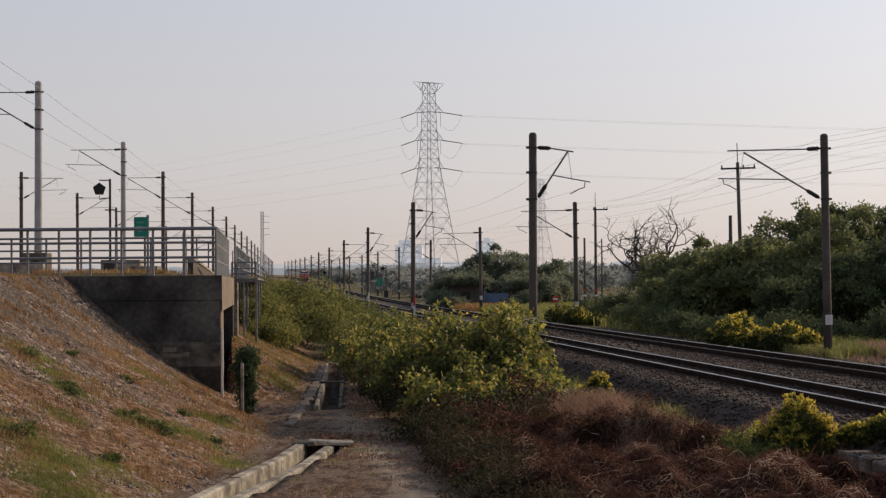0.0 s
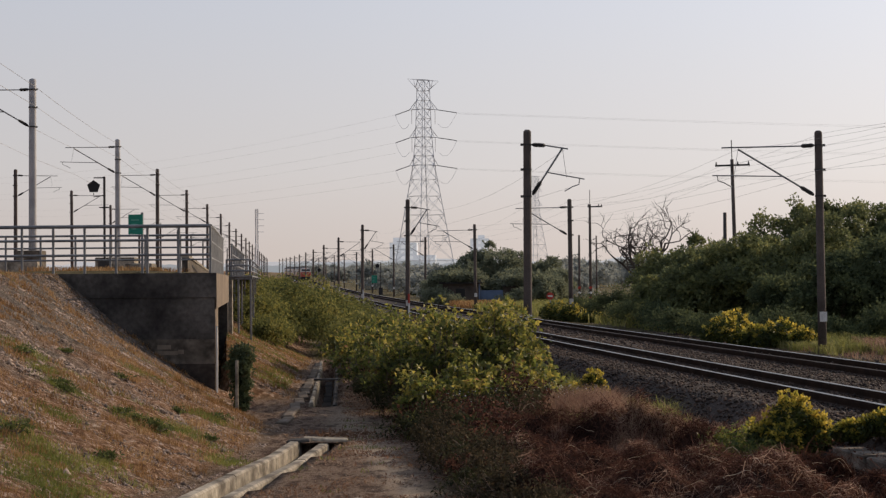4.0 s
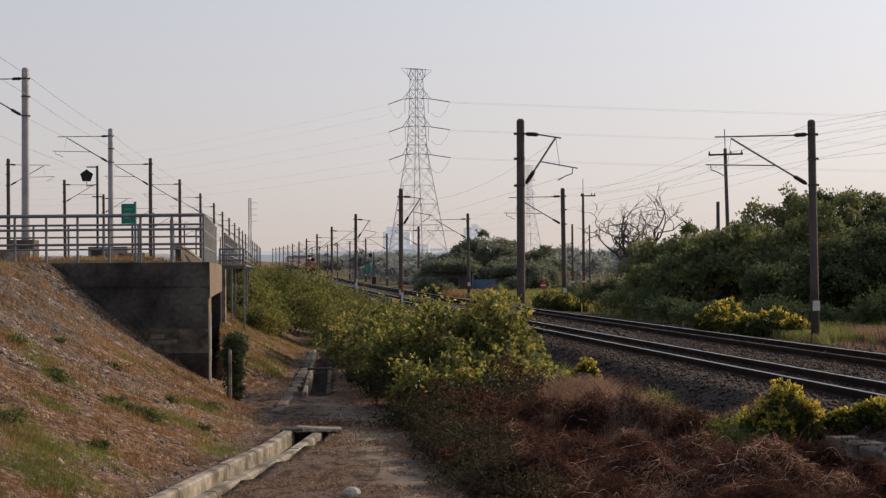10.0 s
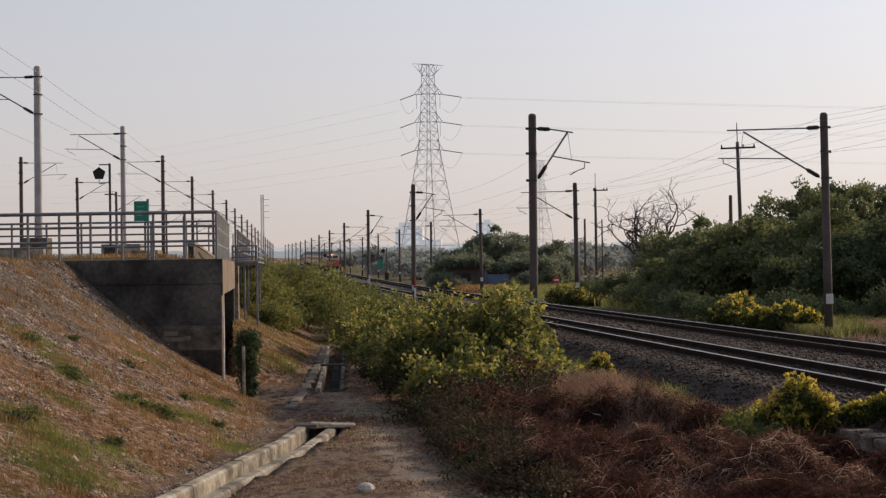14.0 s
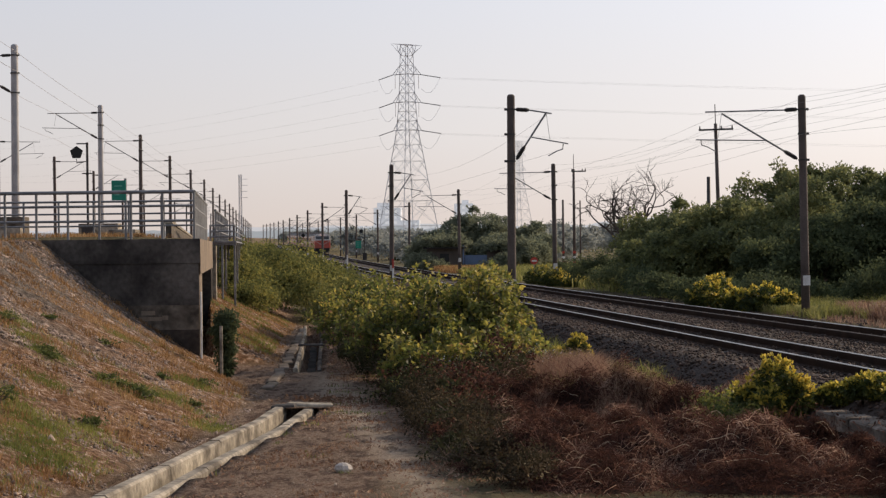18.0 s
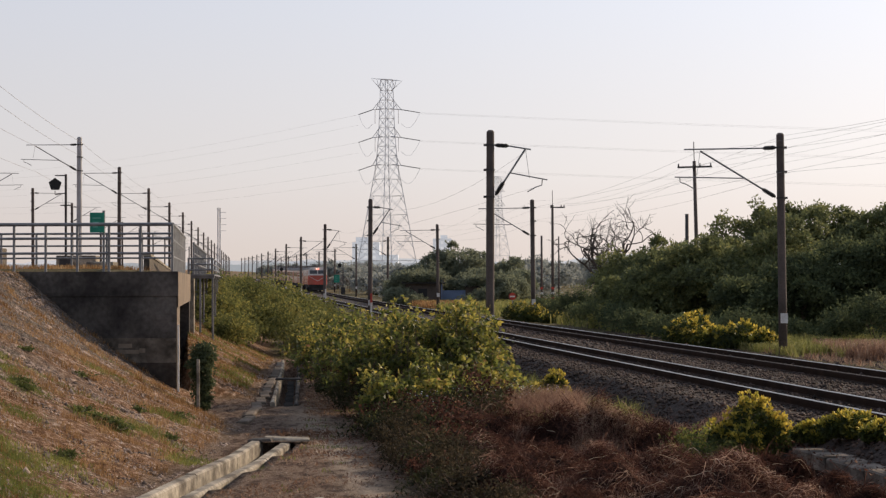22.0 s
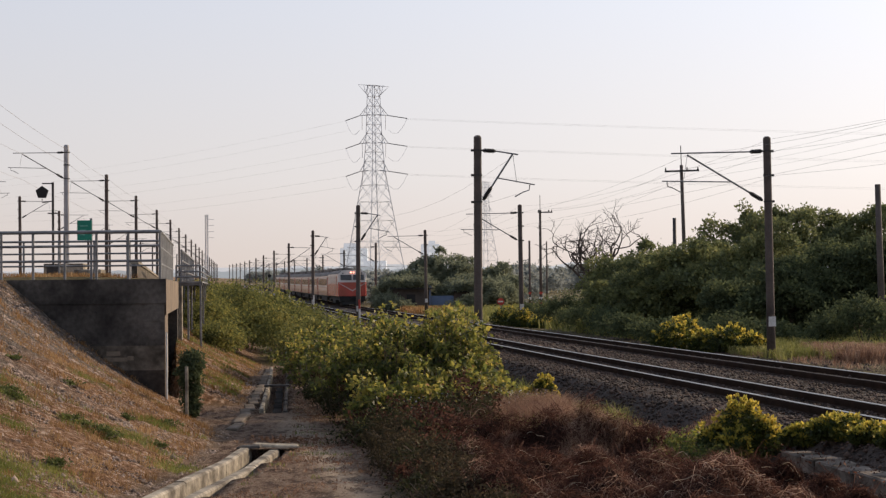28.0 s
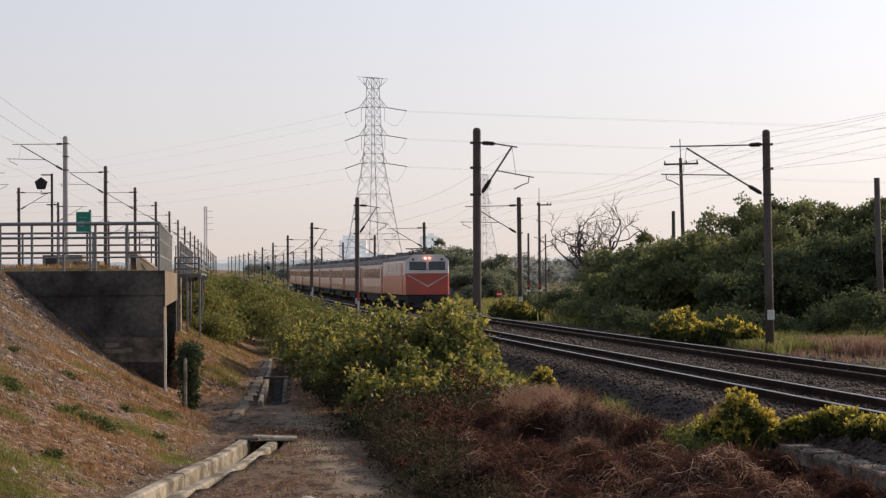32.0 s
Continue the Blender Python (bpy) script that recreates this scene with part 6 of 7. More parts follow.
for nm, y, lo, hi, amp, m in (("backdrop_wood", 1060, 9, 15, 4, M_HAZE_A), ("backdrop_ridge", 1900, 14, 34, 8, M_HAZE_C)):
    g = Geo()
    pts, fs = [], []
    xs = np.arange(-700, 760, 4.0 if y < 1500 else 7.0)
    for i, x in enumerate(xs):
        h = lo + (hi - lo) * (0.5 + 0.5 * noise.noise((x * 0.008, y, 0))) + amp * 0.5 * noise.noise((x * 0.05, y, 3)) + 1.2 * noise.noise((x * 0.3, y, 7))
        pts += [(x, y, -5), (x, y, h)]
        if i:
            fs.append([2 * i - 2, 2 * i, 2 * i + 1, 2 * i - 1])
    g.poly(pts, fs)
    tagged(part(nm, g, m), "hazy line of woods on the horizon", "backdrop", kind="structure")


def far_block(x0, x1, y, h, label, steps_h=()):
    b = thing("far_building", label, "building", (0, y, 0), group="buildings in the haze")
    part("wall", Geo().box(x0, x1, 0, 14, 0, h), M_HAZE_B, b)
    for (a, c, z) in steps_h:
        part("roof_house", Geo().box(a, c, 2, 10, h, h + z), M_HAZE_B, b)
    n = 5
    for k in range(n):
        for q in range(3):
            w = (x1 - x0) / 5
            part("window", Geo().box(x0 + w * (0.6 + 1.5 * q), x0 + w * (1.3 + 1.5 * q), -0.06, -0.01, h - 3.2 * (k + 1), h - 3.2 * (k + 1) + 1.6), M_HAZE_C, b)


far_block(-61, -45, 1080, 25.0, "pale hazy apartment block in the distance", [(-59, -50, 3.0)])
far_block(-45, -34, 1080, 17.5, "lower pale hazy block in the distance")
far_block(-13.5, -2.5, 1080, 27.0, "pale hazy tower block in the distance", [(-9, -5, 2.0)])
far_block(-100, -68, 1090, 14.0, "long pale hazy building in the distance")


# ---- train ----
M_TRAIN_RED = mat("loco_red", (0.50, 0.075, 0.055), 0.24, (0.36, 0.075, 0.05), 0.8, 0.2, 10.0, 0.0, spec=0.6)
M_TRAIN_GREY = mat("loco_pale_grey", (0.62, 0.56, 0.52), 0.24, (0.5, 0.45, 0.42), 0.8, 0.2, 10.0, 0.0, spec=0.6)
M_TRAIN_CREAM = mat("coach_cream", (0.62, 0.50, 0.44), 0.24, (0.52, 0.41, 0.36), 0.8, 0.2, 10.0, 0.0, spec=0.6)
M_TRAIN_ORANGE = mat("coach_orange", (0.52, 0.33, 0.25), 0.24, (0.44, 0.26, 0.19), 0.8, 0.2, 10.0, 0.0, spec=0.6)
M_TRAIN_ROOF = mat("train_roof", (0.22, 0.20, 0.19), 0.75, (0.06, 0.055, 0.05), 0.8, 0.3, 10.0, 0.05)
M_TRAIN_DARK = mat("train_underframe", (0.035, 0.032, 0.03), 0.8, (0.02, 0.02, 0.02), 2.0, 0.3, 20.0, 0.05)
M_TRAIN_GLASS = mat("train_window_glass", (0.045, 0.045, 0.05), 0.12, None, 1.0, 0.1, 5.0, 0.0, 0.0, 0.0, 0.6)
M_TRAIN_CHEVRON = mat("dull_pale_stripe", (0.55, 0.40, 0.36), 0.5, (0.45, 0.32, 0.28), 0.8, 0.2, 10.0, 0.0)
M_LAMP = glow("lit_red_headlight", (1.0, 0.30, 0.20), 2.6)
M_LAMP_W = glow("lit_white_headlight", (1.0, 0.42, 0.30), 2.6)


def side_profile(w, z0, z1, bulge=0.0):
    return [(-w, z0), (w, z0), (w + bulge, (z0 + z1) / 2), (w, z1), (-w, z1), (-w - bulge, (z0 + z1) / 2)]


def sweep(prof, y0, y1):
    return Geo().loft([[(x, y0, z) for x, z in prof], [(x, y1, z) for x, z in prof]])


def roof_profile(w, z0, z1):
    return [(-w, z0), (w, z0)] + [(w * math.cos(a), z0 + (z1 - z0) * math.sin(a)) for a in np.linspace(0.25, math.pi - 0.25, 9)]


def bogie(parent, y):
    b = part("bogie", Geo().box(-1.05, -0.85, y - 1.7, y + 1.7, 0.42, 0.75, 0.03).box(0.85, 1.05, y - 1.7, y + 1.7, 0.42, 0.75, 0.03).box(-0.9, 0.9, y - 0.3, y + 0.3, 0.45, 0.7), M_TRAIN_DARK, parent)
    for dy in (-1.1, 1.1):
        for s in (-1, 1):
            part("wheel", Geo().disc((s * 0.56, y + dy, 0.44), (1, 0, 0), 0.44, 0.13, 18), M_TRAIN_DARK, b)
    return b


def build_loco():
    L, W = 16.4, 1.44
    lo = thing("locomotive", "orange-red electric locomotive with a white chevron and lit headlights", "locomotive")
    h = L / 2
    part("lower_body", sweep(side_profile(W, 1.0, 2.42), -h, h - 0.12), M_TRAIN_RED, lo, "orange-red lower body")
    part("upper_body", sweep(side_profile(W - 0.004, 2.424, 3.28), -h, h - 0.18), M_TRAIN_GREY, lo, "pale grey upper body")
    part("roof", sweep(roof_profile(W - 0.02, 3.284, 3.72), -h + 0.2, h - 0.35), M_TRAIN_ROOF, lo)
    # face: red below, pale round the windscreen
    part("nose", Geo().loft([[(-W, h - 0.116, 1.0), (W, h - 0.116, 1.0), (W, h - 0.116, 2.42), (-W, h - 0.116, 2.42)],
                             [(-W + 0.09, h, 1.02), (W - 0.09, h, 1.02), (W - 0.09, h, 2.42), (-W + 0.09, h, 2.42)]]), M_TRAIN_RED, lo, "orange-red cab front")
    part("cab_front", Geo().loft([[(-W, h - 0.176, 2.424), (W, h - 0.176, 2.424), (W, h - 0.176, 3.3), (W - 0.5, h - 0.176, 3.66), (-W + 0.5, h - 0.176, 3.66), (-W, h - 0.176, 3.3)],
                                  [(-W + 0.09, h, 2.424), (W - 0.09, h, 2.424), (W - 0.14, h - 0.14, 3.26), (W - 0.55, h - 0.16, 3.58), (-W + 0.55, h - 0.16, 3.58), (-W + 0.14, h - 0.14, 3.26)]]), M_TRAIN_GREY, lo, "pale grey cab front")
    for s in (-1, 1):
        part("windscreen", Geo().loft([[(s * 0.08, h + 0.004, 2.66), (s * 1.2, h + 0.004, 2.66), (s * 1.2, h - 0.1, 3.2), (s * 0.08, h - 0.1, 3.2)][::s],
                                       [(s * 0.1, h + 0.03, 2.69), (s * 1.17, h + 0.03, 2.69), (s * 1.17, h - 0.06, 3.17), (s * 0.1, h - 0.06, 3.17)][::s]]), M_TRAIN_GLASS, lo, "dark windscreen pane")
        part("vent", Geo().loft([[(s * 0.35, h + 0.004, 2.38), (s * 1.15, h + 0.004, 2.38), (s * 0.95, h + 0.004, 2.16), (s * 0.55, h + 0.004, 2.2)][::s], [(s * 0.37, h + 0.02, 2.37), (s * 1.12, h + 0.02, 2.37), (s * 0.94, h + 0.02, 2.18), (s * 0.56, h + 0.02, 2.21)][::s]]), M_TRAIN_RED, lo)
        part("chevron", Geo().loft([[(s * 0.0, h + 0.004, 1.50), (s * 0.0, h + 0.004, 1.63), (s * 1.33, h + 0.004, 2.36), (s * 1.33, h + 0.004, 2.28), ][::-s], [(s * 0.0, h + 0.014, 1.515), (s * 0.0, h + 0.014, 1.615), (s * 1.32, h + 0.014, 2.35), (s * 1.32, h + 0.014, 2.29)][::-s]]), M_TRAIN_CHEVRON, lo, "white chevron stripe")
        part("headlight", Geo().disc((s * 0.14, h - 0.10, 3.42), (0, 1, 0), 0.08, 0.14, 14), M_LAMP if s < 0 else M_LAMP_W, lo, "lit headlight")
        part("tail_lamp", Geo().disc((s * 0.95, h - 0.12, 3.34), (0, 1, 0), 0.07, 0.1, 10), M_TRAIN_DARK, lo)
        part("side_stripe", Geo().box(s * (W + 0.004) if s > 0 else -W - 0.016, W + 0.016 if s > 0 else -W - 0.004, -h, h - 0.3, 2.30, 2.40), M_TRAIN_GREY, lo)
        part("cab_door", Geo().box(W + 0.004 if s > 0 else -W - 0.02, W + 0.02 if s > 0 else -W - 0.004, h - 3.0, h - 2.3, 1.05, 3.1), M_TRAIN_RED, lo)
        for k in range(5):
            part("side_vent", Geo().box(W + 0.004 if s > 0 else -W - 0.02, W + 0.02 if s > 0 else -W - 0.004, -5 + k * 2.0, -3.8 + k * 2.0, 2.55, 3.1), M_TRAIN_GREY, lo)
    part("skirt", Geo().box(-1.3, 1.3, h - 0.5, h - 0.05, 0.5, 0.99, 0.05), M_TRAIN_DARK, lo)
    part("plough", Geo().loft([[(-1.2, h - 0.4, 0.16), (1.2, h - 0.4, 0.16), (1.2, h - 0.4, 0.5), (-1.2, h - 0.4, 0.5)], [(-0.9, h + 0.05, 0.16), (0.9, h + 0.05, 0.16), (0.9, h - 0.1, 0.5), (-0.9, h - 0.1, 0.5)]]), M_TRAIN_DARK, lo)
    part("coupler", Geo().box(-0.13, 0.13, h - 0.1, h + 0.4, 0.72, 0.96, 0.03), M_TRAIN_DARK, lo)
    part("underframe", Geo().box(-1.2, 1.2, -h + 0.4, h - 0.6, 0.62, 0.99), M_TRAIN_DARK, lo)
    part("transformer_box", Geo().box(-1.3, 1.3, -2.0, 2.0, 0.25, 0.62, 0.1), M_TRAIN_DARK, lo)
    for y in (-5.0, 5.0):
        bogie(lo, y)
    pan = part("pantograph", Geo().tube([(-0.6, 3.2, 3.72), (-0.5, 4.6, 3.95), (-0.6, 3.0, 4.12)], 0.04, 6).tube([(0.6, 3.2, 3.72), (0.5, 4.6, 3.95), (0.6, 3.0, 4.12)], 0.04, 6).tube([(-0.9, 3.0, 4.12), (0.9, 3.0, 4.12)], 0.04, 6), M_DARKSTEEL, lo)
    part("roof_gear", Geo().box(-0.7, 0.7, -6, -3.5, 3.66, 3.95, 0.1).box(-0.6, 0.6, -1.5, 1.5, 3.66, 3.9, 0.1).tube([(0, -3.5, 4.0), (0, 3.0, 4.0)], 0.04, 6), M_TRAIN_ROOF, lo)
    return lo


def build_coach():
    L, W = 19.6, 1.42
    co = thing("coach", "orange and cream railway coach with a dark roof and red doors", "coach", group="coaches of the train")
    h = L / 2
    part("lower_body", sweep(side_profile(W, 0.95, 1.98, 0.02), -h, h), M_TRAIN_ORANGE, co, "orange lower body")
    part("upper_body", sweep(side_profile(W - 0.004, 1.984, 3.12), -h, h), M_TRAIN_CREAM, co, "cream upper body")
    part("roof", sweep(roof_profile(W - 0.02, 3.124, 3.68), -h, h), M_TRAIN_ROOF, co)
    for s in (-1, 1):
        def plate(name, y0, y1, z0, z1, m, lift=0.012, label=""):
            a, b = (W + 0.02, W + 0.02 + lift) if s > 0 else (-W - 0.02 - lift, -W - 0.02)
            part(name, Geo().box(a, b, y0, y1, z0, z1), m, co, label)
        plate("stripe", -h + 1.2, h - 1.2, 1.94, 2.02, M_TRAIN_GREY, 0.008, "pale stripe")
        for k in range(9):
            plate("window", -7.7 + k * 1.74, -6.35 + k * 1.74, 2.12, 2.82, M_TRAIN_GLASS, 0.012, "dark window pane")
        for y in (-h + 0.25, h - 1.05):
            plate("door", y, y + 0.8, 1.0, 2.98, M_TRAIN_RED, 0.02, "red door")
    for k in range(3):
        part("roof_unit", Geo().box(-0.8, 0.8, -7.5 + k * 5.6, -4.0 + k * 5.6, 3.55, 3.9 + 0.06 * (k % 2), 0.2), M_TRAIN_ROOF, co)
    part("underframe", Geo().box(-1.25, 1.25, -5.2, 5.2, 0.35, 0.94, 0.05), M_TRAIN_DARK, co)
    part("sole_bar", Geo().box(-1.3, 1.3, -h + 0.1, h - 0.1, 0.8, 0.946), M_TRAIN_DARK, co)
    part("gangway", Geo().box(-0.55, 0.55, -h - 0.2, -h, 1.05, 3.1).box(-0.55, 0.55, h, h + 0.2, 1.05, 3.1), M_TRAIN_DARK, co)
    for y in (-7.0, 7.0):
        bogie(co, y)
    return co


loco = build_loco()
coach_one = build_coach()
COACHES = [coach_one] + [copy_thing(coach_one, Matrix()) for _ in range(7)]

# the front's place along the line, metres ahead of the camera, second by second
FRONT = ([0, 9, 15, 20, 24, 28, 29.5, 31, 32], [594, 464, 379, 308, 249.5, 187.5, 162.5, 137.3, 121.2])
ARC_Y = np.arange(60, 1000, 1.0)
ARC_X = np.array([on_line(float(y), TRACK_GAP)[0].x for y in ARC_Y])
ARC = np.concatenate([[0], np.cumsum(np.hypot(np.diff(ARC_Y), np.diff(ARC_X)))])


def train_pose(t, back, wheelbase):
    """Where a vehicle stands whose middle is so far behind the train's front."""
    # its speed changes slowly: one smooth curve
    c = np.polyfit(FRONT[0], FRONT[1], 3)
    s = float(np.interp(np.polyval(c, t), ARC_Y, ARC)) + back
    ends = []
    for d in (-wheelbase / 2, wheelbase / 2):
        y = float(np.interp(s + d, ARC, ARC_Y))
        ends.append(Vector((float(np.interp(y, ARC_Y, ARC_X)), y, line_z(y))))
    a, b = ends
    m, d = (a + b) / 2, (a - b).normalized()
    return pose(m.x, m.y, m.z, math.degrees(math.asin(d.z)), 0, math.degrees(math.atan2(-d.x, d.y)))


# ---- signals, signs, poles and small things ----
def build_signal(at, mast_h, head_dx, label):
    s = thing("railway_signal", label, "signal", at, 6)
    part("mast", Geo().tube([(0, 0, -0.2), (0, 0, mast_h)], 0.06, 8), M_DARKSTEEL, s)
    hz = mast_h - 0.5
    part("bracket", Geo().tube([(0, 0, mast_h - 0.06), (head_dx, 0, mast_h - 0.06)], 0.03, 6), M_DARKSTEEL, s)
    part("bracket", Geo().tube([(0, 0, hz - 0.42), (head_dx, 0, hz - 0.5), (head_dx, 0, hz - 0.3)], 0.025, 6), M_DARKSTEEL, s)
    ring = [(math.sin(2 * math.pi * k / 5), math.cos(2 * math.pi * k / 5)) for k in range(5)]
    part("backboard", Geo().loft([[(head_dx + x * 0.33, -0.04, hz + z * 0.33) for x, z in ring], [(head_dx + x * 0.33, 0.02, hz + z * 0.33) for x, z in ring]]), M_BLACK, s, "black five-sided backboard")
    part("lamp_hood", Geo().box(head_dx - 0.12, head_dx + 0.12, 0.024, 0.3, hz - 0.2, hz + 0.2, 0.04), M_BLACK, s)
    part("step_ring", Geo().box(-0.25, 0.25, -0.12, 0.12, mast_h - 1.55, mast_h - 1.5), M_DARKSTEEL, s)
    part("relay_case", Geo().box(-0.3, 0.3, -0.2, 0.2, -0.1, 1.0, 0.03), M_DARKSTEEL, s)
    return s


build_signal((-19.15, 90, 2.2), 5.15, -0.52, "black five-sided signal on a mast on the bank")
build_signal((-16.0, 260, gz(-16.0, 260)), 4.6, -0.45, "black signal on a mast between the far tracks' poles")
build_signal((-27.6, 285, gz(-27.6, 285)), 4.4, 0.5, "black signal on a mast beside the hedge side track")


def build_board(at, w, h, post, label):
    b = thing("sign_board", label, "sign", at)
    part("panel", Geo().box(-w / 2, w / 2, -0.03, 0.0, post, post + h, 0.005), M_GREEN, b, "green painted panel")
    part("post", Geo().box(w / 2 - 0.05, w / 2 + 0.01, 0.004, 0.06, 0, post + h * 1.1, 0.01), M_STEEL, b)
    for k in range(3):
        part("text_bar", Geo().box(-w * 0.3, w * (0.05 + 0.1 * k), -0.036, -0.031, post + h * (0.25 + 0.22 * k), post + h * (0.31 + 0.22 * k)), mat("worn_lettering", (0.16, 0.42, 0.33), 0.6), b, "pale worn lettering bar")
    return b


build_board((-9.0, 46.0, 2.3), 0.36, 0.50, 1.00, "green sign board with worn lettering above the railing")
build_board((-17.4, 268, gz(-17.4, 268)), 0.85, 1.15, 1.6, "small green board beside the far tracks")


def lattice_mast(at, h, w, label):
    m = thing("lattice_mast", label, "mast", at)
    for sx in (-1, 1):
        for sy in (-1, 1):
            part("leg", Geo().tube([(sx * w, sy * w, 0), (sx * w * 0.8, sy * w * 0.8, h)], 0.07, 4), M_PYLON, m)
    n = int(h / (w * 2.2))
    for i in range(n):
        z0, z1 = h * i / n, h * (i + 1) / n
        g = Geo()
        for s in (-1, 1):
            g.tube([(-w * s, -w, z0), (w * s, -w, z1)], 0.045, 3).tube([(s * w, -w * s, z0), (s * w, w * s, z1)], 0.045, 3).tube([(-w, s * w, z1), (w, s * w, z1)], 0.045, 3)
        part("lattice_panel", g, M_PYLON, m)
    for k in range(4):
        part("arm", Geo().tube([(w, 0, h - 0.8 - 1.1 * k), (w + 1.0, 0, h - 0.8 - 1.1 * k)], 0.05, 4), M_PYLON, m)
    return m


lattice_mast((-42.6, 330, 2.0), 13.3, 0.27, "slim pale lattice mast on the bank")


def utility_pole(at, h, label, arms=(), r=0.13, stripes=False, rod=0.0, lean=0.0, material=None):
    p = thing("utility_pole", label, "pole", at)
    p.matrix_basis = pose(*at, 0, lean, 0)
    part("pole", Geo().tube([(0, 0, -0.4), (0, 0, h)], r, 10, r * 0.75), material or M_POLE, p, smooth=True)
    for z, a, b in arms:
        part("cross_arm", Geo().box(a, b, -0.2, -0.1, z - 0.05, z + 0.05), M_DARKSTEEL, p)
        for x in (a + 0.06, (a + b) / 2 + 0.3, b - 0.06):
            part("pin_insulator", Geo().disc((x, -0.15, z + 0.13), (0, 0, 1), 0.05, 0.16, 8, 0.03), M_DARKSTEEL, p)
    if rod:
        part("rod", Geo().tube([(0, 0, h - 0.2), (0, 0, h + rod)], 0.025, 6), M_DARKSTEEL, p)
    if stripes:
        for k in range(4):
            part("stripe", Geo().disc((0, 0, 0.35 + 0.42 * k), (0.35, 0, 1), r * 1.06, 0.2, 12), M_RED if k % 2 else M_WHITE, p, "painted warning stripe")
    return p


utility_pole((13.85, 105, gz(13.85, 105)), 9.1, "weathered utility pole with a cross-arm behind the trees", [(8.75, -0.98, 0.98)], rod=1.1, lean=-1.3)
utility_pole((7.9, 150, gz(7.9, 150)), 8.4, "utility pole with a cross-arm and striped foot", [(8.2, -0.2, 1.0)], rod=1.2, stripes=True)
utility_pole((7.0, 150, gz(7.0, 150)), 5.9, "short pole with a striped foot", stripes=True, r=0.11)
utility_pole((11.2, 200, gz(11.2, 200)), 6.9, "thin far utility pole", r=0.1)
utility_pole((15.1, 120, gz(15.1, 120)), 6.6, "dark pole end behind the trees", r=0.16, material=M_DARKSTEEL)
utility_pole((15.74, 66, gz(15.74, 66)), 5.8, "leaning concrete pole among the bushes", r=0.14, lean=-1.1)
for (x0, y0, z0), (x1, y1, z1) in (((13.0, 105, 8.5), (8.2, 150, 8.3)), ((14.7, 105, 8.5), (8.8, 150, 8.3)), ((13.0, 105, 8.5), (26, 55, 10.5)), ((14.7, 105, 8.5), (28, 55, 10.5)), ((13.4, 105, 7.95), (26.5, 55, 9.6)), ((13.4, 105, 7.95), (8.0, 150, 7.2))):
    wire("service_wire", [(x0, y0, z0), (x1, y1, z1)], 0.005, "thin service wire between utility poles", 0.5, 12)


def build_shed():
    s = thing("old_shed", "old brown shed with a blue panel under the trees", "shed", (0, 166, gz(-1, 166)))
    m1 = mat("shed_board", (0.11, 0.085, 0.07), 0.9, (0.06, 0.048, 0.04), 1.0)
    m2 = mat("blue_sheet", (0.14, 0.19, 0.30), 0.6, (0.10, 0.14, 0.22), 1.0)
    part("wall", Geo().box(-4.6, -1.2, 0, 3, -0.3, 2.0), m1, s)
    # thin black plate on the wall paints the dark inside of a doorway
    part("doorway", Geo().box(-3.4, -2.6, -0.05, -0.01, -0.2, 1.5), M_BLACK, s, "black plate standing in for a dark doorway")
    part("panel", Geo().box(-1.19, 0.85, 0.2, 0.3, -0.2, 1.35), m2, s, "faded blue sheet panel")
    part("post", Geo().box(-1.35, -1.22, -0.12, -0.02, -0.2, 2.3), m2, s, "blue post")
    part("wall", Geo().box(0.854, 3.2, 0.1, 2.4, -0.3, 1.7), m1, s)
    part("roof", Geo().loft([[(-4.9, -0.4, 1.95), (-1.0, -0.4, 1.95), (-1.0, -0.4, 2.05), (-4.9, -0.4, 2.05)], [(-4.9, 3.3, 2.5), (-1.0, 3.3, 2.5), (-1.0, 3.3, 2.6), (-4.9, 3.3, 2.6)]]), M_TRAIN_DARK, s)
    part("roof", Geo().loft([[(0.7, -0.2, 1.66), (3.4, -0.2, 1.66), (3.4, -0.2, 1.76), (0.7, -0.2, 1.76)], [(0.7, 2.8, 2.0), (3.4, 2.8, 2.0), (3.4, 2.8, 2.1), (0.7, 2.8, 2.1)]]), M_TRAIN_DARK, s)
    return s


build_shed()
for i, (x, y, z, r) in enumerate([(-4.0, 166.2, 2.1, 0.9), (-2.2, 166.3, 2.1, 1.0), (2.0, 166.3, 1.75, 1.1)]):
    shrub("creeper", "creeper overgrowing the shed roof", "creeper", x, y, r, 0.9, 0.9, M_TREE_SHED, 20, 120, 0.2, 0.3, 660 + i, "creepers on the shed", 4, z=gz(-1, 166) + z)


def build_disc_sign():
    s = thing("stop_sign", "round red sign with a white bar on a post", "sign", (4.3, 140, gz(4.3, 140)))
    part("post", Geo().tube([(0, 0, -0.2), (0, 0, 1.3)], 0.04, 8), M_STEEL, s)
    part("disc", Geo().disc((0, -0.06, 1.05), (0, 1, 0), 0.28, 0.03, 24), M_RED, s)
    part("bar", Geo().box(-0.19, 0.19, -0.09, -0.079, 0.99, 1.10), M_WHITE, s)


build_disc_sign()
for i, (x, y, r, h) in enumerate([(-4.2, 164.2, 1.1, 1.0), (-5.2, 165, 1.0, 1.6), (2.6, 164.5, 1.3, 1.5), (1.2, 163.5, 0.8, 0.7), (-2.9, 168, 1.6, 2.9), (2.0, 168, 1.4, 2.4)]):
    shrub("shrub", "overgrown shrub round the old shed", "shrub", x, y, r, r, h, M_TREE_SHED, 20, 120, 0.2, 0.35, 640 + i, "shrubs round the shed", 4)
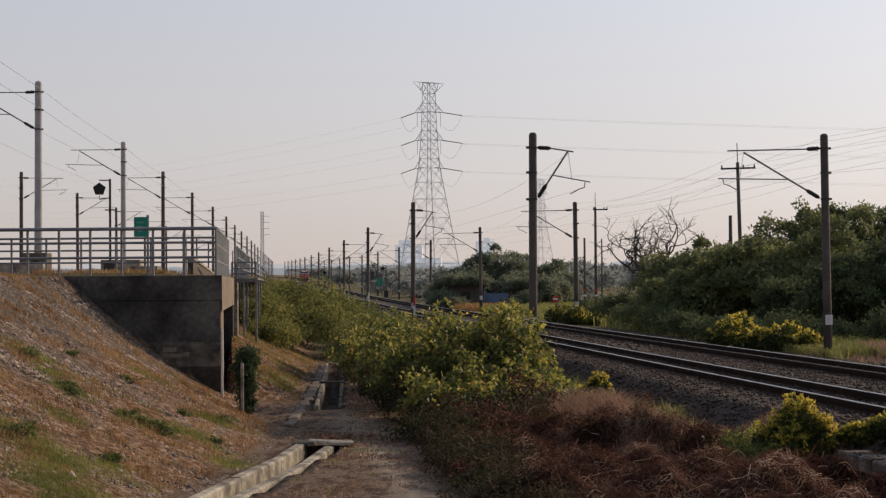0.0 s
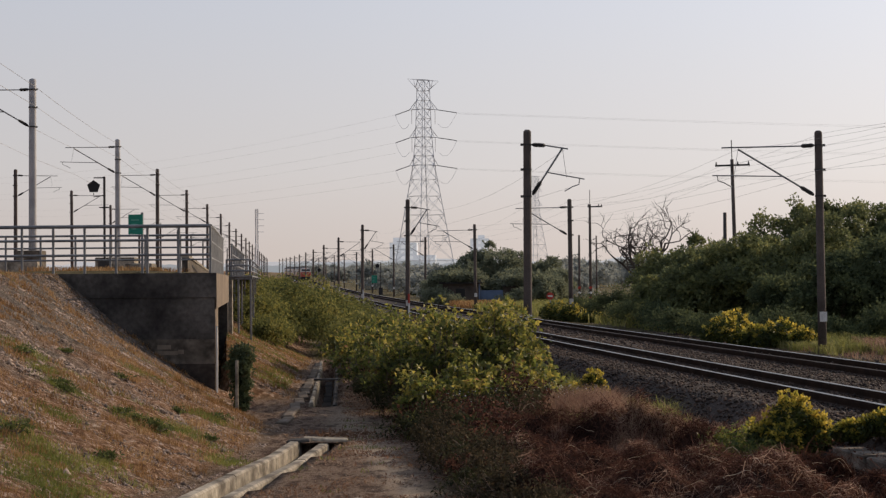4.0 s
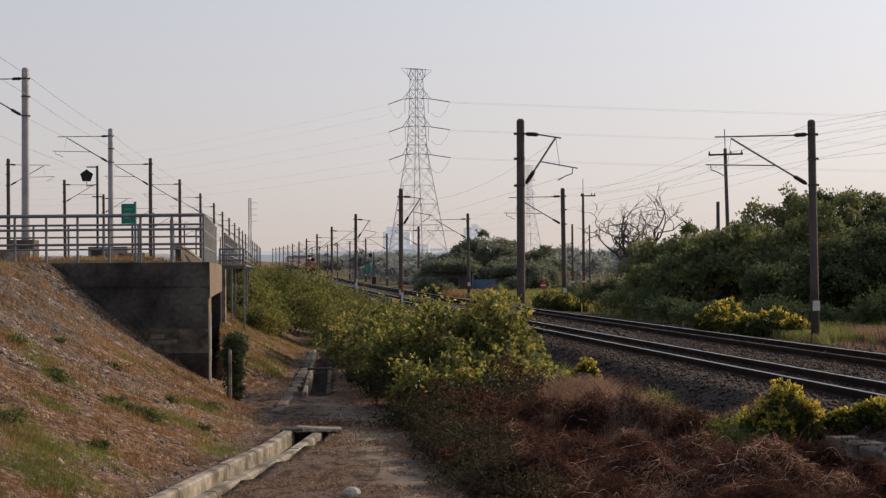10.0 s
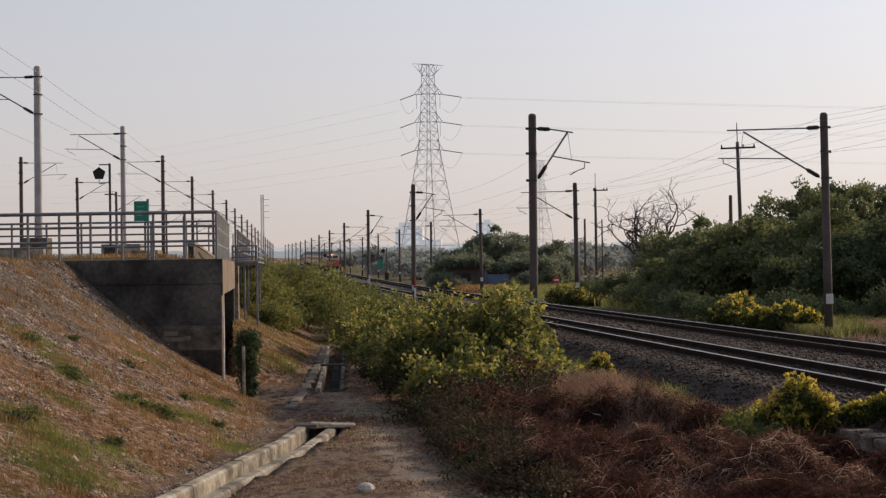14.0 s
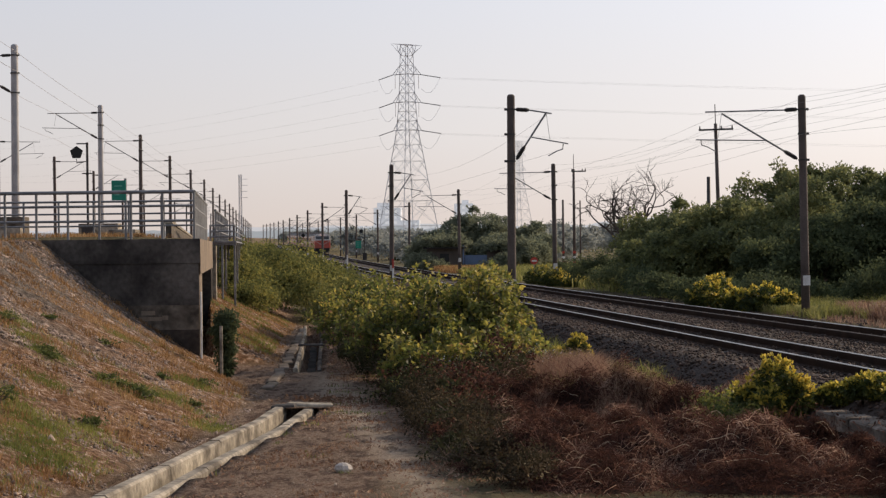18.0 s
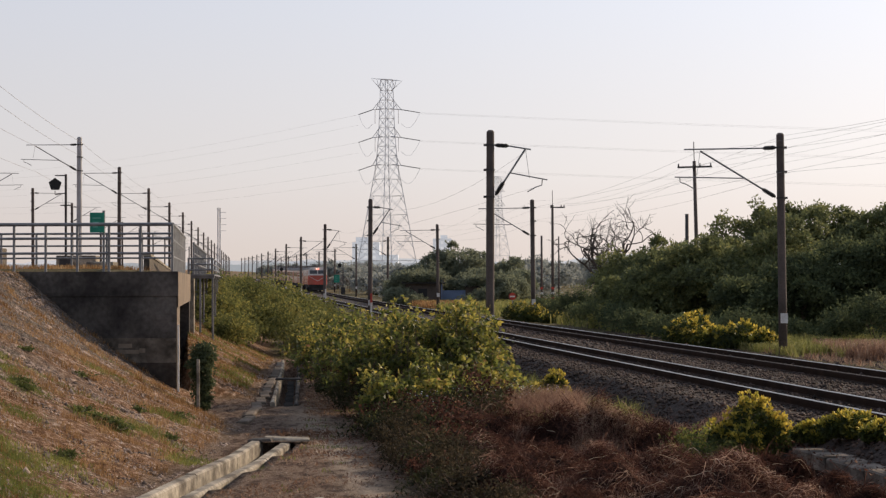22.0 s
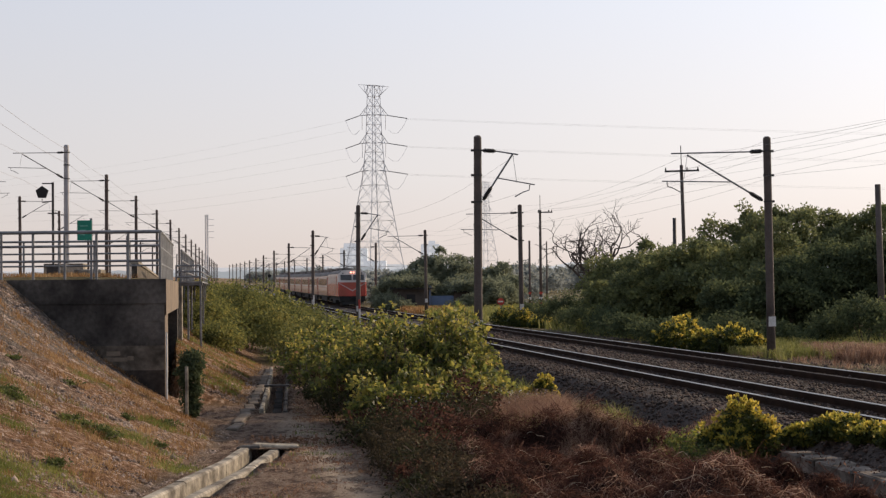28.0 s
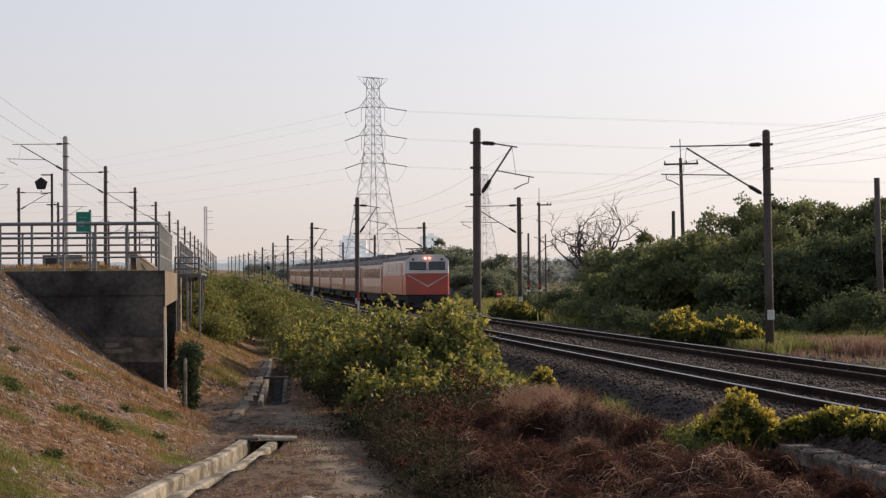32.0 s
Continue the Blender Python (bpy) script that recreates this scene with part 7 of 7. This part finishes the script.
roots = scatter(5000, -5.5, 0.5, 150, 162, G, lambda x, y: x > line_x_np(y) + TRACK_GAP + 2.2)
tagged(new("pale_grass", blades("pale_grass", roots, 0.7, 0.02, M_BANKGRASS, G, 0.8)), "pale reddish dry grass before the shed", "dry grass", kind="stuff")


M_CONC_PALE = mat("pale_dusty_concrete", (0.19, 0.155, 0.125), 0.95, (0.10, 0.08, 0.063), 1.4, 0.6, 12.0, 0.3, spec=0.08)


def slab(label, x, y, z, w, d, h, rx=0.0, ry=0.0, rz=0.0, material=None, name="concrete_slab"):
    g = Geo()
    c = 0.02
    rng = random.Random(int(x * 100 + y))
    top = [(-w / 2 + c + rng.uniform(0, 0.03), -d / 2 + c), (w / 2 - c, -d / 2 + c + rng.uniform(0, 0.04)), (w / 2 - c - rng.uniform(0, 0.05), d / 2 - c), (-w / 2 + c, d / 2 - c - rng.uniform(0, 0.04))]
    bot = [(-w / 2, -d / 2), (w / 2, -d / 2), (w / 2, d / 2), (-w / 2, d / 2)]
    g.loft([[(a, b, -h / 2) for a, b in bot], [(a, b, h / 2 - c) for a, b in bot], [(a, b, h / 2) for a, b in top]])
    ob = tagged(part(name, g, material or M_CONC_LIGHT), label, "slab", group="loose slabs")
    ob.matrix_basis = pose(x, y, z, rx, ry, rz)
    return ob


slab("flat concrete cover slab lying across the drain", -3.0, 32.5, ZP + 0.08, 0.80, 0.42, 0.05, 0, 2, 4)
slab("dark broken slab beside the drain", -3.42, 32.3, ZP + 0.08, 0.42, 0.4, 0.05, 0, -3, -8, M_CONC)
for i in range(14):
    y = 37.8 + i * 1.95
    slab("weathered concrete apron slab beside the far drain", float(np.interp(y, [37.5, 45, 64], [-4.3, -4.72, -6.12])), y, ZP + 0.03 + random.uniform(-0.02, 0.01), 0.24, 1.94, 0.06, random.uniform(-1, 1), random.uniform(-3, 3), 4 + random.uniform(-3, 3), M_CONC_PALE)
slab("dark plank across the far drain", -4.76, 52.2, ZP + 0.09, 0.75, 0.16, 0.06, 0, 0, 3, M_DARKSTEEL, "plank")
M_TROUGH = mat("dirty_trough_concrete", (0.27, 0.22, 0.18), 0.95, (0.05, 0.04, 0.033), 1.6, 0.75, 14.0, 0.5, spec=0.08)
for i in range(8):
    y = 15.6 + i * 1.5
    p, a = on_line(y, -2.1)
    slab("dirty concrete trough cover along the ballast edge", p.x, p.y, p.z - 0.50 + random.uniform(-0.012, 0.012), 0.5, 1.46, 0.22, random.uniform(-1, 1), random.uniform(-2.5, 1.5), a + random.uniform(-0.8, 0.8), M_TROUGH)
yy = G.uniform(15.5, 27.5, 900)
lit = np.stack([line_x_np(yy) - 2.1 + G.normal(size=900) * 0.2, yy, np.full(900, -0.375) + np.abs(G.normal(size=900)) * 0.012], 1)
tagged(new("trough_litter", leaves("trough_litter", lit, 0.05, M_DRY, G, None, 0.0, 0.5)), "dry leaves and twigs lying on the trough covers", "leaf litter", kind="stuff")
rock = Geo()
rock.loft([[(0.11 * s * math.cos(k * math.pi / 4) * (1 + 0.15 * math.sin(3 * k + s)), 0.09 * s * math.sin(k * math.pi / 4), z) for k in range(8)] for s, z in ((0.7, -0.02), (1.0, 0.03), (0.85, 0.08), (0.4, 0.11))])
rock_ob = tagged(part("rock", rock, mat("pale_rock", (0.62, 0.55, 0.49), 0.9, (0.42, 0.36, 0.31), 9.0, 0.4, 40.0, 0.3)), "pale rock lying on the path", "rock")
rock_ob.matrix_basis = pose(-1.74, 23.3, ZP + 0.01)
# red rag of earth and litter by the cover slab
lit = np.stack([G.normal(size=260) * 0.35 - 2.9, G.normal(size=260) * 0.25 + 34.2, ZP + 0.02 + np.abs(G.normal(size=260)) * 0.02], 1)
tagged(new("litter_heap", leaves("litter_heap", lit, 0.09, M_REDLITTER, G, None, 0.2, 0.6)), "small heap of reddish dry leaves on the path", "leaf litter", kind="stuff")


# a small bird that darts past close to the camera
def build_bird():
    b = thing("bird", "small dark swallow darting past in level flight", "bird", (-240, 25, 12))
    rings = []
    for x, r, z in ((-0.07, 0.004, 0.004), (-0.05, 0.014, 0.002), (-0.01, 0.023, 0.0), (0.03, 0.021, 0.002), (0.055, 0.015, 0.008), (0.072, 0.013, 0.012), (0.085, 0.004, 0.011)):
        rings.append([(x, r * math.cos(k * math.pi / 5), z + r * math.sin(k * math.pi / 5)) for k in range(10)])
    part("body", Geo().loft(rings), M_DARKSTEEL, b, "dark feathered body", True)
    part("beak", Geo().tube([(0.083, 0, 0.011), (0.095, 0, 0.009)], 0.004, 6, 0.001), M_BLACK, b)
    for s in (-1, 1):
        pts = [(0.04, 0.015, 0.01), (0.045, 0.07, 0.03), (0.01, 0.15, 0.025), (-0.045, 0.17, 0.018), (-0.02, 0.10, 0.02), (-0.015, 0.015, 0.008)]
        part("wing", Geo().loft([[(x, s * y, z) for x, y, z in pts][::s], [(x, s * y, z + 0.004) for x, y, z in pts][::s]]), M_DARKSTEEL, b, "swept pointed wing")
    part("tail", Geo().loft([[(-0.065, -0.008, 0.003), (-0.065, 0.008, 0.003), (-0.13, 0.03, 0.0), (-0.10, 0.0, 0.0), (-0.13, -0.03, 0.0)], [(-0.065, -0.008, 0.006), (-0.065, 0.008, 0.006), (-0.13, 0.03, 0.003), (-0.10, 0.0, 0.003), (-0.13, -0.03, 0.003)]]), M_DARKSTEEL, b, "forked tail")
    return b


bird = build_bird()


# ---- what moves ----
def motions():
    walk(loco, [(float(t), train_pose(t, 8.2, 10.0)) for t in range(33)])
    for i, car in enumerate(COACHES):
        walk(car, [(float(t), train_pose(t, 16.4 + 0.5 + 9.8 + i * 20.1, 14.0)) for t in range(33)])
    rows = [(0.0, -240.0, 40.0), (29.0, -10.7, 9.0), (29.8, -4.35, 6.05), (30.0, -2.70, 5.735), (30.1, -1.95, 5.80), (30.2, -1.17, 5.735), (30.3, -0.41, 5.75), (30.5, 1.2, 6.1), (31.0, 5.1, 8.0), (32.0, 13.0, 12.0)]
    walk(bird, [(t, pose(x, 25.0, z, 8, -6, 0)) for t, x, z in rows])


motions()
